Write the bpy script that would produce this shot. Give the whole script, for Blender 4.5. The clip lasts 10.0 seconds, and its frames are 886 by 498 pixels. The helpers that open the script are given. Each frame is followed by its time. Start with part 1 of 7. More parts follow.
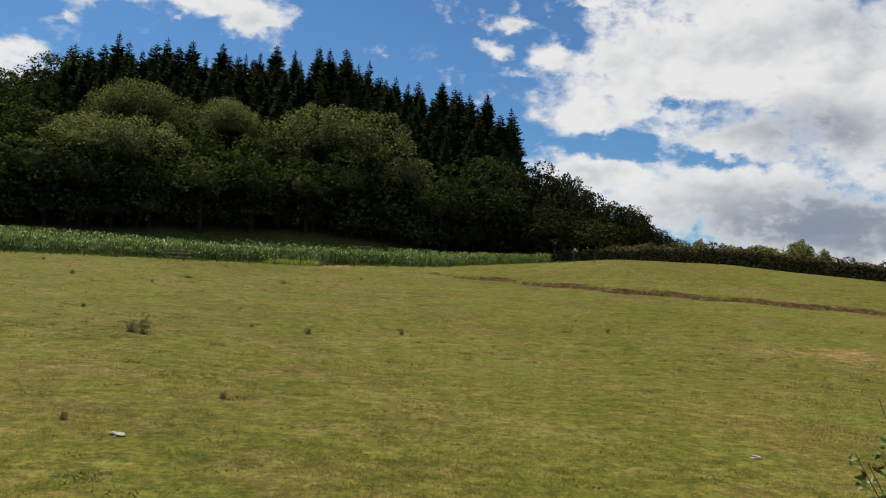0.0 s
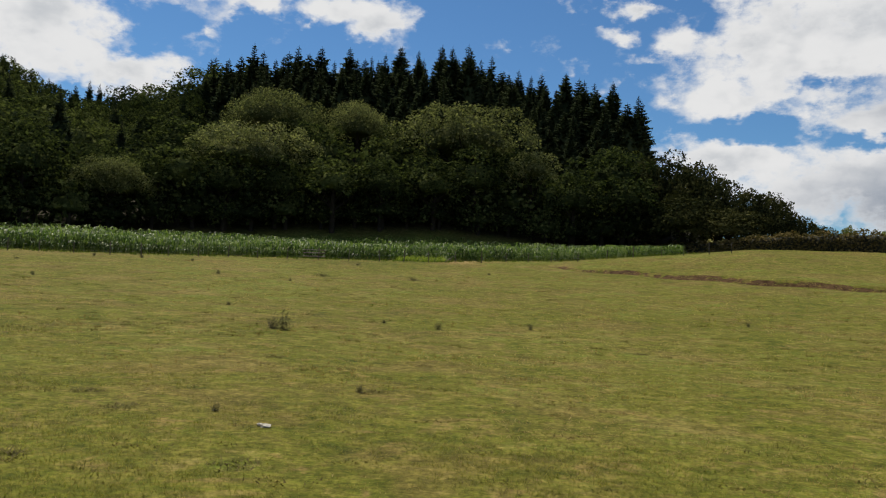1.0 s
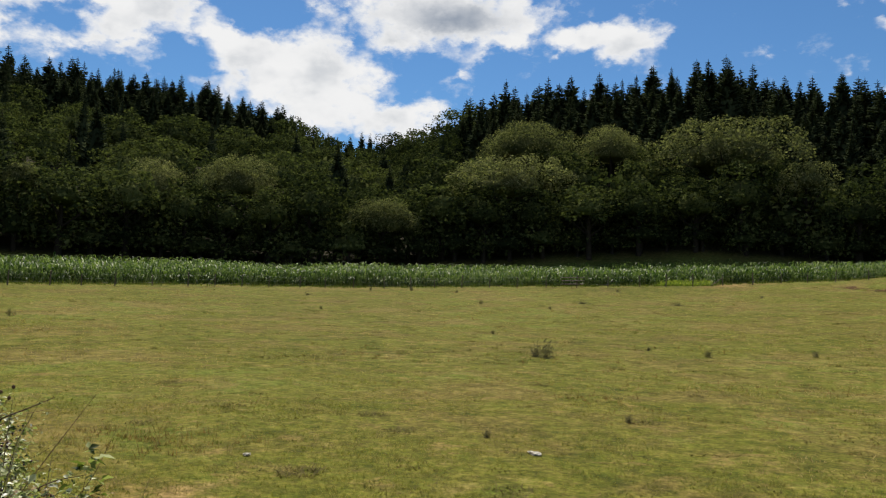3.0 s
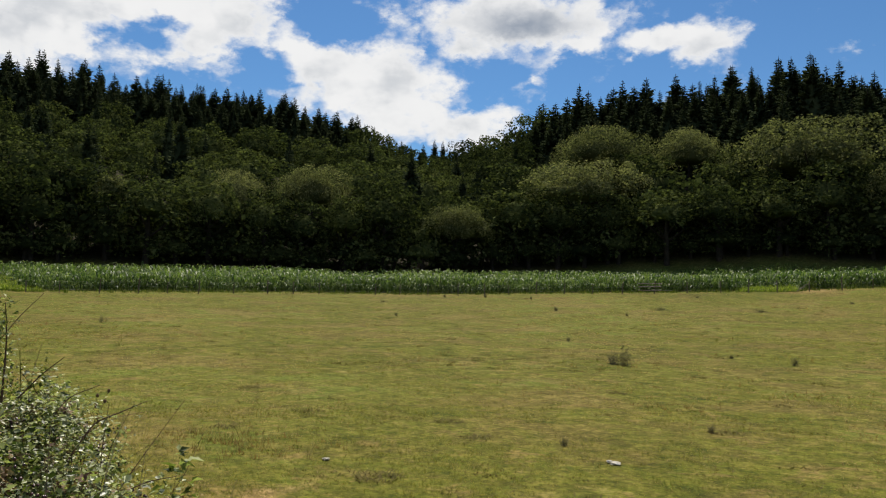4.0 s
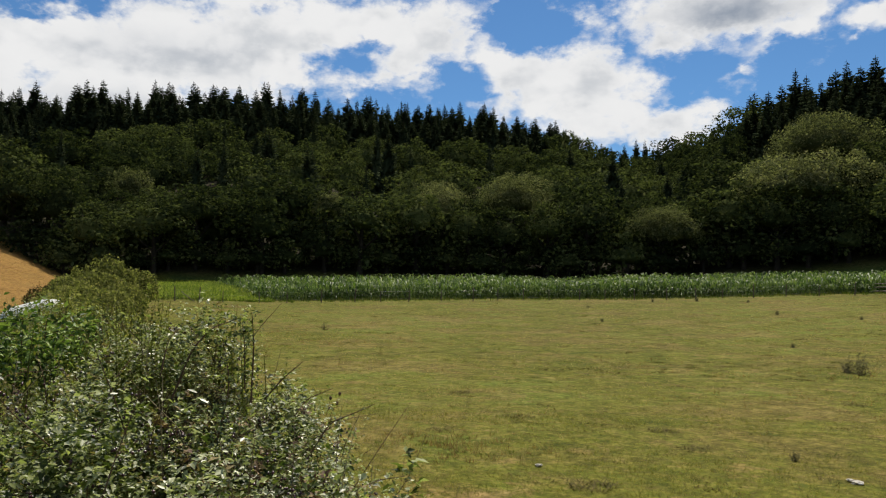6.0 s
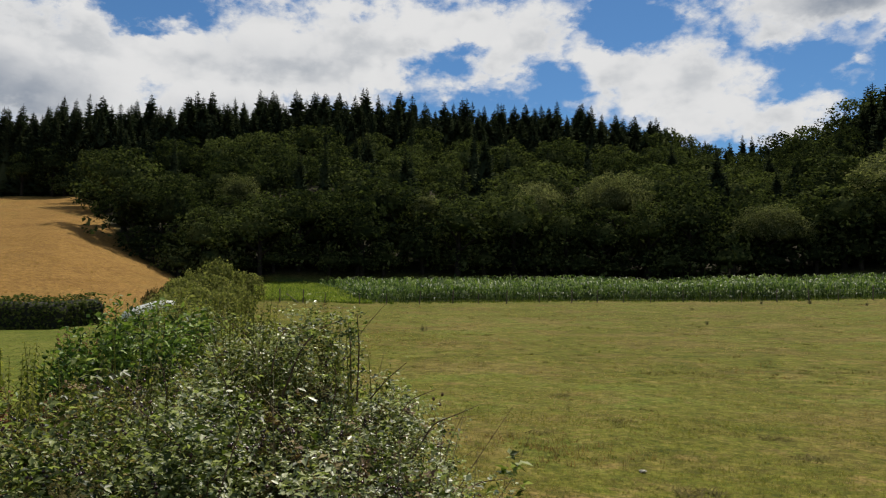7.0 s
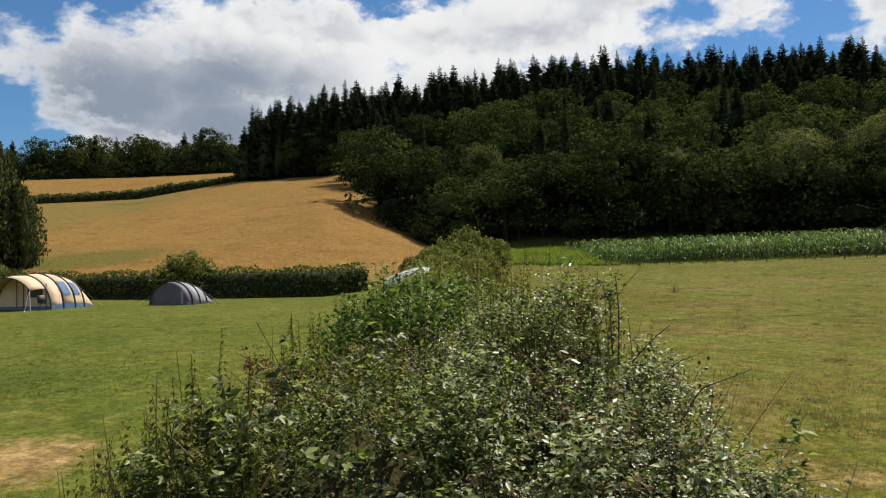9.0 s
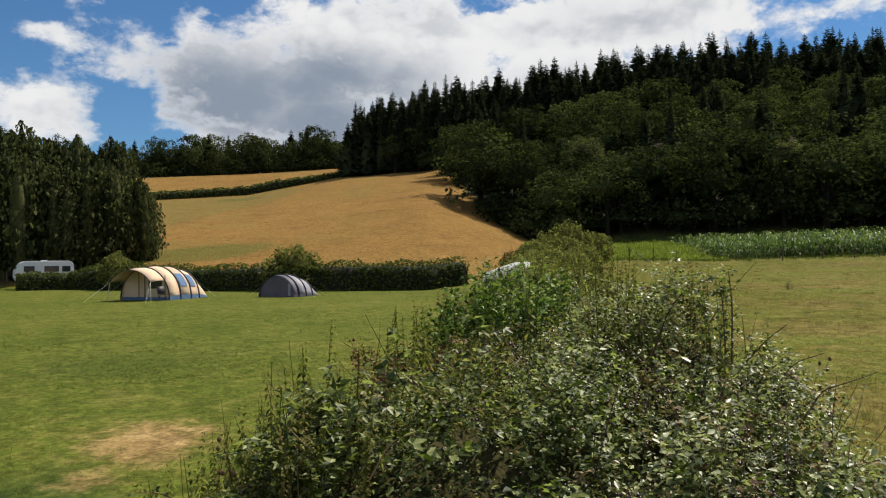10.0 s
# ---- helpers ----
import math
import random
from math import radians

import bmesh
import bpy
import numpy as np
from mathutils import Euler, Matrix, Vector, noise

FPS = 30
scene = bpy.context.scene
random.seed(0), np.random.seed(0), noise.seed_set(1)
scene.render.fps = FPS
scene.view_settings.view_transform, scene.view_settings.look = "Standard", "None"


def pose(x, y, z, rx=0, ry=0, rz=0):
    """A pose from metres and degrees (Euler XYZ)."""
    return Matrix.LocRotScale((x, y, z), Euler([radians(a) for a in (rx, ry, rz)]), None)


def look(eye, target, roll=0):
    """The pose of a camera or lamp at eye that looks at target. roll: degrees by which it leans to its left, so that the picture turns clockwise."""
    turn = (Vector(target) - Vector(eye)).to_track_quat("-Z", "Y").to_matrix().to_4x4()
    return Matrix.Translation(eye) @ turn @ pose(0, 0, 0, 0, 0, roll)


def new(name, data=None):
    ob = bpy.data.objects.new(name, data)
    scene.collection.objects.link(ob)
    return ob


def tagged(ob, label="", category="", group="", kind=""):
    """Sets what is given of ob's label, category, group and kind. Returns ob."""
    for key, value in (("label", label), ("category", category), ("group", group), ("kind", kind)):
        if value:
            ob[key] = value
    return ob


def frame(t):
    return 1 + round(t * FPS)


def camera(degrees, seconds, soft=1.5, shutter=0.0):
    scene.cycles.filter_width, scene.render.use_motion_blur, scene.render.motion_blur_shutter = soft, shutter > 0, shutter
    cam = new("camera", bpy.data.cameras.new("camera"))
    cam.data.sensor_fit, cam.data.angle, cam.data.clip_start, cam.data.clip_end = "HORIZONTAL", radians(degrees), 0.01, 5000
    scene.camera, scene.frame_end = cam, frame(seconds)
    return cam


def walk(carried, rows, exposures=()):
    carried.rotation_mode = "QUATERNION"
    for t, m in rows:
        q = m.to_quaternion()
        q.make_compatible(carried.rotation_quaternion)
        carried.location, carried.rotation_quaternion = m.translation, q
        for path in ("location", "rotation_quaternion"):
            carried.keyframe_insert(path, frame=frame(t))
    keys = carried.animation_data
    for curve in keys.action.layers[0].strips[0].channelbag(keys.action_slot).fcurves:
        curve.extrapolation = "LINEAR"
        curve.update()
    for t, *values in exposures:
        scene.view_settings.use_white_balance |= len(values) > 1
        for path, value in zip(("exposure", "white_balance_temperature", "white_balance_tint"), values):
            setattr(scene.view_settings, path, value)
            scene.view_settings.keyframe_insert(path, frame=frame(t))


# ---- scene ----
# ---------------------------------------------------------------- camera
EYE = 2.1      # metres above the camping lawn
ARM = 0.21     # the phone is held this far in front of the turning axis
cam = camera(59.29, 10.0, soft=1.2)
TURNS = [  # seconds, yaw, pitch, roll
    (0.0, 0.00, 3.08, -3.93),
    (0.5, 4.52, 2.88, -3.67),
    (1.0, 9.35, 2.16, -3.07),
    (1.5, 15.40, 2.25, -2.50),
    (2.0, 19.30, 2.04, -2.34),
    (2.5, 24.46, 2.75, -1.90),
    (4.0, 33.61, 3.80, -1.38),
    (4.5, 37.39, 3.64, -1.62),
    (5.0, 40.09, 3.51, -1.47),
    (5.5, 44.55, 3.62, -0.73),
    (7.0, 55.62, 4.03, -0.76),
    (7.5, 60.27, 3.38, 0.02),
    (8.0, 64.71, 2.96, 0.13),
    (8.5, 69.89, 2.13, 0.17),
    (9.0, 73.50, 1.33, 0.78),
    (9.5, 76.92, 1.15, 0.32),
    (10.0, 80.83, 1.00, 0.50),
]


def held(yaw, pitch, roll):
    a = radians(yaw)
    return pose(-ARM * math.sin(a), ARM * math.cos(a), EYE, 90 + pitch, roll, yaw)


EXPOSURES = [(0.0, 0.18), (1.0, 0.14), (1.5, 0.09), (2.0, 0.26), (2.5, 0.32), (4.5, 0.30), (5.5, 0.28), (7.0, 0.08), (7.5, -0.02), (8.0, 0.02), (8.5, 0.02), (9.0, 0.30), (10.0, 0.26)]
walk(cam, [(t, held(y, p, r)) for t, y, p, r in TURNS], EXPOSURES)

# ---------------------------------------------------------------- light
SUN_AZ, SUN_EL = 36.0, 54.0      # degrees; azimuth counted to the left of the y axis


def toward(az, el=0.0):
    a, e = radians(az), radians(el)
    return Vector((-math.sin(a) * math.cos(e), math.cos(a) * math.cos(e), math.sin(e)))


sun_data = bpy.data.lights.new("sun", "SUN")
sun_data.energy, sun_data.angle, sun_data.color = 5.0, radians(0.5), (1.0, 0.93, 0.81)
sun = new("sun", sun_data)
sun.matrix_world = look(toward(SUN_AZ, SUN_EL) * 100, (0, 0, 0))

# rows: azimuth, elevation, half width, half height (degrees), weight
CLOUD_BANK_A = [
    (-14.0, 16.6, 8.0, 4.8, 1),
    (-21.5, 18.3, 10.5, 5.8, 1),
    (-27.6, 14.8, 7.6, 6.2, 1),
    (-10.8, 9.1, 6.2, 2.0, 1),
    (-18.3, 7.9, 10.3, 3.0, 1),
    (-26.6, 6.0, 9.0, 3.3, 1),
    (-19.6, 11.6, 5.6, 1.8, 1),
    (-2.4, 17.5, 2.2, 0.6, 0.7),
    (-3.7, 19.3, 2.4, 0.8, 0.8),
    (-7.2, 17.4, 2.4, 1.4, 0.8),
    (-5.0, 16.1, 1.9, 0.6, 0.6),
    (-9.7, 13.5, 4.6, 2.0, 0.9),
    (-10.1, 21.0, 3.5, 0.6, 0.7),
    (17.5, 18.6, 3.8, 1.1, 0.9),
    (14.9, 18.0, 2.3, 1.5, 0.9),
]
CLOUD_BANK_B = [
    (27.9, 16.0, 0.8, 0.4, 0.6),
    (-34.7, 12.9, 9.1, 8.9, 1),
    (37.8, 15.5, 5.4, 1.8, 1),
    (37.9, 12.6, 3.4, 1.5, 0.9),
    (34.2, 15.0, 1.4, 0.8, 0.7),
    (31.7, 12.7, 4.8, 1.3, 0.9),
    (24.2, 18.4, 3.2, 0.9, 0.9),
    (28.7, 20.0, 8.4, 2.5, 1),
    (24.4, 18.4, 3.5, 1.0, 0.9),
    (19.0, 18.4, 2.6, 0.8, 0.8),
    (14.8, 18.1, 2.4, 1.7, 0.9),
    (32.0, 12.7, 4.7, 1.5, 0.9),
    (39.6, 16.0, 6.7, 3.0, 1),
    (36.7, 14.0, 3.8, 1.6, 0.9),
    (34.3, 15.0, 1.4, 0.7, 0.7),
]
CLOUD_BANK_C = [
    (28.0, 15.9, 0.7, 0.3, 0.6),
    (68.1, 17.3, 13.2, 4.2, 1),
    (50.9, 19.3, 6.6, 3.1, 1),
    (42.0, 16.7, 7.4, 2.5, 1),
    (37.4, 14.9, 4.3, 1.7, 0.9),
    (34.5, 14.8, 1.7, 0.7, 0.8),
    (37.8, 13.0, 3.8, 1.5, 0.9),
    (51.7, 17.3, 5.2, 2.5, 0.9),
    (29.2, 20.1, 9.8, 2.1, 1),
    (32.4, 18.4, 2.6, 1.1, 0.9),
    (88.4, 16.2, 5.8, 2.8, 1),
    (81.1, 17.3, 3.3, 2.4, 1),
    (85.3, 13.9, 7.0, 3.0, 0.9),
    (72.9, 15.9, 9.7, 2.2, 1),
    (61.3, 18.5, 9.6, 3.7, 1),
]
CLOUD_BANK_D = [
    (63.0, 20.9, 4.0, 0.9, 0.8),
    (51.2, 19.4, 7.4, 2.9, 1),
    (107.1, 14.9, 2.3, 1.1, 0.6),
    (108.2, 10.3, 4.5, 2.2, 0.95),
    (96.7, 13.9, 8.7, 2.9, 1),
    (89.2, 15.8, 7.7, 2.4, 1),
    (94.8, 11.3, 7.0, 2.4, 0.9),
    (81.7, 16.5, 6.5, 3.5, 1),
    (84.2, 17.8, 3.1, 1.9, 0.9),
    (74.6, 16.7, 8.6, 3.3, 1),
    (61.9, 16.9, 10.3, 2.4, 1),
    (71.0, 13.5, 7.0, 2.6, 1),
    (88.0, 9.5, 8.0, 3.6, 1),
    (80.0, 12.0, 8.0, 3.0, 1),
    (96.0, 9.0, 4.0, 2.0, 0.9),
    (90.5, 7.8, 7.0, 2.6, 1),
    (92.5, 12.0, 10.0, 4.0, 1.25),
    (84.0, 14.0, 9.0, 3.6, 1.2),
    (-16.0, 16.0, 9.0, 3.0, 1.1),
]
GREY_BANK_A = [
    (-24.6, 12.3, 6.6, 2.3, 1.1),
    (-25.5, 6.0, 11.3, 3.0, 1.3),
    (-26.7, 19.0, 4.7, 2.2, 0.7),
    (29.1, 19.7, 4.0, 1.2, 0.9),
    (28.4, 20.0, 5.1, 1.3, 1),
    (68.1, 17.0, 8.0, 1.9, 0.4),
    (89.0, 13.5, 6.4, 2.7, 1.2),
    (90.2, 12.6, 5.2, 2.9, 1.2),
    (95.2, 11.5, 9.9, 3.0, 1.2),
    (99.0, 13.4, 5.3, 1.8, 0.9),
    (90.0, 12.8, 5.1, 2.1, 0.8),
    (96.5, 11.6, 9.0, 4.4, 1.3),
    (89.5, 9.8, 7.5, 4.0, 1.3),
    (84.0, 13.0, 5.0, 2.6, 0.9),
    (72.0, 12.5, 7.0, 2.0, 0.6),
]
CLEAR_SKY_A = [
    (-12.7, 11.1, 4.5, 0.8, 1),
    (-16.1, 14.3, 2.5, 0.5, 0.9),
    (-18.9, 10.2, 3.2, 0.5, 0.8),
    (-8.6, 18.9, 1.7, 2.0, 0.6),
    (56.6, 17.2, 2.6, 1.1, 1),
    (54.2, 18.3, 2.2, 0.8, 0.9),
    (46.6, 15.7, 2.2, 0.8, 0.8),
    (42.0, 19.1, 2.6, 1.9, 1),
    (45.4, 20.2, 1.8, 1.2, 0.7),
    (57.7, 17.5, 1.9, 0.9, 0.9),
    (54.4, 17.2, 2.1, 1.0, 0.9),
    (46.9, 16.4, 2.5, 1.1, 1),
    (76.1, 19.6, 3.9, 1.2, 1),
    (102.4, 10.7, 2.0, 1.7, 1),
    (100.5, 15.7, 1.6, 1.2, 0.7),
]
CLEAR_SKY_B = [
    (77.1, 18.4, 1.7, 0.6, 0.9),
    (100.2, 8.8, 1.6, 0.8, 0.6),
]


world = bpy.data.worlds.new("sky")
scene.world = world
world.use_nodes = True


class Nodes:
    """Short hand for node trees."""

    def __init__(self, tree):
        self.tree = tree
        tree.nodes.clear()

    def add(self, kind, **values):
        n = self.tree.nodes.new(kind)
        for key, value in values.items():
            if key == "op":
                n.operation = value
            elif key == "blend":
                n.blend_type = value
        return n

    def link(self, a, b):
        self.tree.links.new(a, b)

    def put(self, socket, value):
        if isinstance(value, bpy.types.NodeSocket):
            self.link(value, socket)
        else:
            socket.default_value = value

    def math(self, op, a, b=0.0, c=0.0, clamp=False):
        n = self.add("ShaderNodeMath", op=op)
        n.use_clamp = clamp
        for k, v in enumerate((a, b, c)):
            self.put(n.inputs[k], v)
        return n.outputs[0]

    def noise(self, vec, scale, detail=4.0, rough=0.55, distort=0.0):
        n = self.add("ShaderNodeTexNoise")
        if vec is not None:
            self.link(vec, n.inputs["Vector"])
        n.inputs["Scale"].default_value = scale
        n.inputs["Detail"].default_value = detail
        n.inputs["Roughness"].default_value = rough
        n.inputs["Distortion"].default_value = distort
        return n.outputs["Fac"]

    def span(self, v, lo, hi, to_lo=0.0, to_hi=1.0, smooth=True):
        n = self.add("ShaderNodeMapRange")
        n.interpolation_type = "SMOOTHSTEP" if smooth else "LINEAR"
        for k, x in enumerate((v, lo, hi, to_lo, to_hi)):
            self.put(n.inputs[k], x)
        return n.outputs[0]

    def mix(self, fac, a, b, blend="MIX"):
        n = self.add("ShaderNodeMix")
        n.data_type, n.blend_type = "RGBA", blend
        self.put(n.inputs[0], fac)
        for k, v in ((6, a), (7, b)):
            self.put(n.inputs[k], (*v, 1.0) if isinstance(v, tuple) and len(v) == 3 else v)
        return n.outputs[2]


def build_sky():
    t = Nodes(world.node_tree)
    out = t.add("ShaderNodeOutputWorld")
    back = t.add("ShaderNodeBackground")
    t.link(back.outputs[0], out.inputs[0])
    sky = t.add("ShaderNodeTexSky")
    sky.sky_type, sky.sun_disc = "NISHITA", False
    sky.sun_elevation, sky.sun_rotation = radians(SUN_EL), radians(-SUN_AZ)
    sky.air_density, sky.dust_density, sky.ozone_density = 1.0, 0.1, 4.0
    coord = t.add("ShaderNodeTexCoord").outputs["Generated"]
    sep = t.add("ShaderNodeSeparateXYZ")
    t.link(coord, sep.inputs[0])
    x, y, z = sep.outputs
    az = t.math("MULTIPLY", t.math("ARCTAN2", t.math("MULTIPLY", x, -1.0), y), 180 / math.pi)
    el = t.math("MULTIPLY", t.math("ARCSINE", z), 180 / math.pi)
    flat = t.add("ShaderNodeCombineXYZ")
    t.link(az, flat.inputs[0])
    t.link(t.math("MULTIPLY", el, 1.6), flat.inputs[1])
    flat = flat.outputs[0]
    big = t.noise(flat, 0.13, 6.0, 0.6)
    fine = t.noise(flat, 0.42, 7.0, 0.62)
    warp = t.noise(flat, 0.3, 4.0, 0.6)
    az2 = t.math("ADD", az, t.math("MULTIPLY", t.math("SUBTRACT", big, 0.5), 5.0))
    el2 = t.math("ADD", el, t.math("MULTIPLY", t.math("SUBTRACT", warp, 0.5), 3.0))
    spot = t.add("ShaderNodeCombineXYZ")
    t.link(az2, spot.inputs[0])
    t.link(el2, spot.inputs[1])

    def pile(rows):
        total = None
        for a, e, ra, re, w in rows:
            m = t.add("ShaderNodeMapping")
            m.vector_type = "TEXTURE"
            m.inputs["Location"].default_value = (a, e, 0)
            m.inputs["Scale"].default_value = (ra * 1.45, re * 1.45, 1)
            t.link(spot.outputs[0], m.inputs["Vector"])
            g = t.add("ShaderNodeTexGradient")
            g.gradient_type = "SPHERICAL"
            t.link(m.outputs[0], g.inputs[0])
            v = t.math("MULTIPLY", g.outputs["Fac"], w)
            total = v if total is None else t.math("SMOOTH_MAX", total, v, 0.12)
        return total

    body = pile(CLOUD_BANK_A + CLOUD_BANK_B + CLOUD_BANK_C + CLOUD_BANK_D)
    # unseen scattered fair weather cloud, added away from the banks to set fill light
    stray = t.span(t.math("ABSOLUTE", t.math("SUBTRACT", az, 40.0)), 78.0, 100.0)
    high = t.span(el, 22.0, 32.0)
    stray = t.math("MULTIPLY", t.math("MAXIMUM", stray, high), t.span(big, 0.42, 0.64, 0.0, 0.75))
    body = t.math("MAXIMUM", body, stray)
    body = t.math("SUBTRACT", body, t.math("MULTIPLY", pile(CLEAR_SKY_A + CLEAR_SKY_B), 0.66))
    puff = t.noise(flat, 1.3, 8.0, 0.62)

    def billow(scale):
        # heaped rounds, their hollows between
        w = t.add("ShaderNodeVectorMath", op="ADD")
        t.link(spot.outputs[0], w.inputs[0])
        drift = t.add("ShaderNodeCombineXYZ")
        t.link(t.math("MULTIPLY", fine, 2.4), drift.inputs[0])
        t.link(t.math("MULTIPLY", puff, 1.4), drift.inputs[1])
        t.link(drift.outputs[0], w.inputs[1])
        n = t.add("ShaderNodeTexVoronoi")
        t.link(w.outputs[0], n.inputs["Vector"])
        n.inputs["Scale"].default_value = scale
        return t.math("SUBTRACT", 0.5, n.outputs["Distance"])

    heap = t.math("ADD", t.math("MULTIPLY", billow(0.36), 0.34), t.math("MULTIPLY", billow(0.95), 0.20))
    dens = t.math("ADD", body, t.math("MULTIPLY", t.math("SUBTRACT", fine, 0.5), 0.80))
    dens = t.math("ADD", dens, t.math("MULTIPLY", t.math("SUBTRACT", puff, 0.5), 0.34))
    dens = t.math("ADD", dens, heap)
    cover = t.span(dens, 0.10, 0.58)
    grey = t.math("ADD", pile(GREY_BANK_A), t.math("MULTIPLY", t.math("SUBTRACT", warp, 0.5), 0.3))
    bank = t.span(t.math("SUBTRACT", grey, t.math("MULTIPLY", heap, 0.45)), 0.0, 1.15)
    lifted = t.add("ShaderNodeVectorMath", op="ADD")
    t.link(flat, lifted.inputs[0])
    lifted.inputs[1].default_value = (0.8, 3.0, 0)
    soft, above = t.noise(flat, 0.2, 3.0, 0.5), t.noise(lifted.outputs[0], 0.2, 3.0, 0.5)
    lit = t.math("ADD", t.math("SUBTRACT", soft, above), t.math("MULTIPLY", heap, 0.55))
    under = t.span(lit, 0.10, -0.22)
    shade = t.math("MULTIPLY", under, t.span(dens, 0.35, 0.95, 0.0, 0.62))
    cloud = t.mix(shade, (0.71, 0.71, 0.71), (0.38, 0.41, 0.45))
    core = t.math("MULTIPLY", bank, t.span(dens, 0.25, 0.75, 0.2, 1.0))
    cloud = t.mix(core, cloud, (0.215, 0.255, 0.320))
    blue = t.mix(1.0, sky.outputs[0], (SKY_GAIN * 0.68, SKY_GAIN * 0.99, SKY_GAIN * 1.2), "MULTIPLY")
    t.link(t.mix(cover, blue, cloud), back.inputs[0])
    back.inputs[1].default_value = 1.0


SKY_GAIN = 0.060
build_sky()

# ---------------------------------------------------------------- mesh helpers
rng = np.random.default_rng(7)


def quick_mesh(name, verts, faces, *mats, smooth=False, slot=None):
    """A mesh from numpy arrays: verts (n, 3), faces (m, 3 or 4)."""
    me = bpy.data.meshes.new(name)
    verts, faces = np.asarray(verts, dtype=np.float32), np.asarray(faces, dtype=np.int32)
    k = faces.shape[1]
    me.vertices.add(len(verts))
    me.vertices.foreach_set("co", verts.ravel())
    me.loops.add(faces.size)
    me.loops.foreach_set("vertex_index", faces.ravel())
    me.polygons.add(len(faces))
    me.polygons.foreach_set("loop_start", np.arange(len(faces), dtype=np.int32) * k)
    if slot is not None:
        me.polygons.foreach_set("material_index", np.asarray(slot, dtype=np.int32))
    if smooth:
        me.polygons.foreach_set("use_smooth", np.ones(len(faces), dtype=bool))
    for m in mats:
        me.materials.append(m)
    me.update(calc_edges=True)
    me.validate()
    return me


def bases(normals, spin):
    """Rotation matrices (n, 3, 3) whose third column is the normal, turned by spin about it."""
    n = normals / np.linalg.norm(normals, axis=1)[:, None]
    ref = np.where(np.abs(n[:, 2:3]) < 0.9, np.array([[0, 0, 1.0]]), np.array([[1.0, 0, 0]]))
    u = np.cross(ref, n)
    u /= np.linalg.norm(u, axis=1)[:, None]
    v = np.cross(n, u)
    c, s = np.cos(spin)[:, None], np.sin(spin)[:, None]
    return np.stack([u * c + v * s, v * c - u * s, n], axis=2)


def stamp(tv, tf, places, turns, sizes):
    """Copies of a small template joined into one set of arrays."""
    p, n = len(places), len(tv)
    sizes = np.asarray(sizes, dtype=float)
    sizes = sizes[:, None, None] if sizes.ndim == 1 else sizes[:, None, :]
    v = np.einsum("pij,pnj->pni", turns, tv[None] * sizes) + places[:, None, :]
    f = tf[None] + (np.arange(p) * n)[:, None, None]
    return v.reshape(-1, 3), f.reshape(-1, tf.shape[1])


def upright(yaw):
    c, s, o, i = np.cos(yaw), np.sin(yaw), np.zeros_like(yaw), np.ones_like(yaw)
    return np.stack([np.stack([c, -s, o], 1), np.stack([s, c, o], 1), np.stack([o, o, i], 1)], 1)


def merge(*sets):
    vs, fs, base = [], [], 0
    for v, f in sets:
        vs.append(v)
        fs.append(f + base)
        base += len(v)
    return np.concatenate(vs), np.concatenate(fs)


def tube(points, radii, sides=6):
    """A tapered tube of quads along points."""
    pts = np.asarray(points, float)
    rings = []
    for k, p in enumerate(pts):
        d = pts[min(k + 1, len(pts) - 1)] - pts[max(k - 1, 0)]
        b = bases(d[None], np.zeros(1))[0]
        a = np.arange(sides) * 2 * np.pi / sides
        rings.append(p + radii[k] * (np.cos(a)[:, None] * b[:, 0] + np.sin(a)[:, None] * b[:, 1]))
    v = np.concatenate(rings)
    f = []
    for k in range(len(pts) - 1):
        for j in range(sides):
            a, b2 = k * sides + j, k * sides + (j + 1) % sides
            f.append((a, b2, b2 + sides, a + sides))
    return v, np.array(f)


def part(name, data, parent, label=""):
    ob = new(name, data)
    ob.parent = parent
    return tagged(ob, label) if label else ob


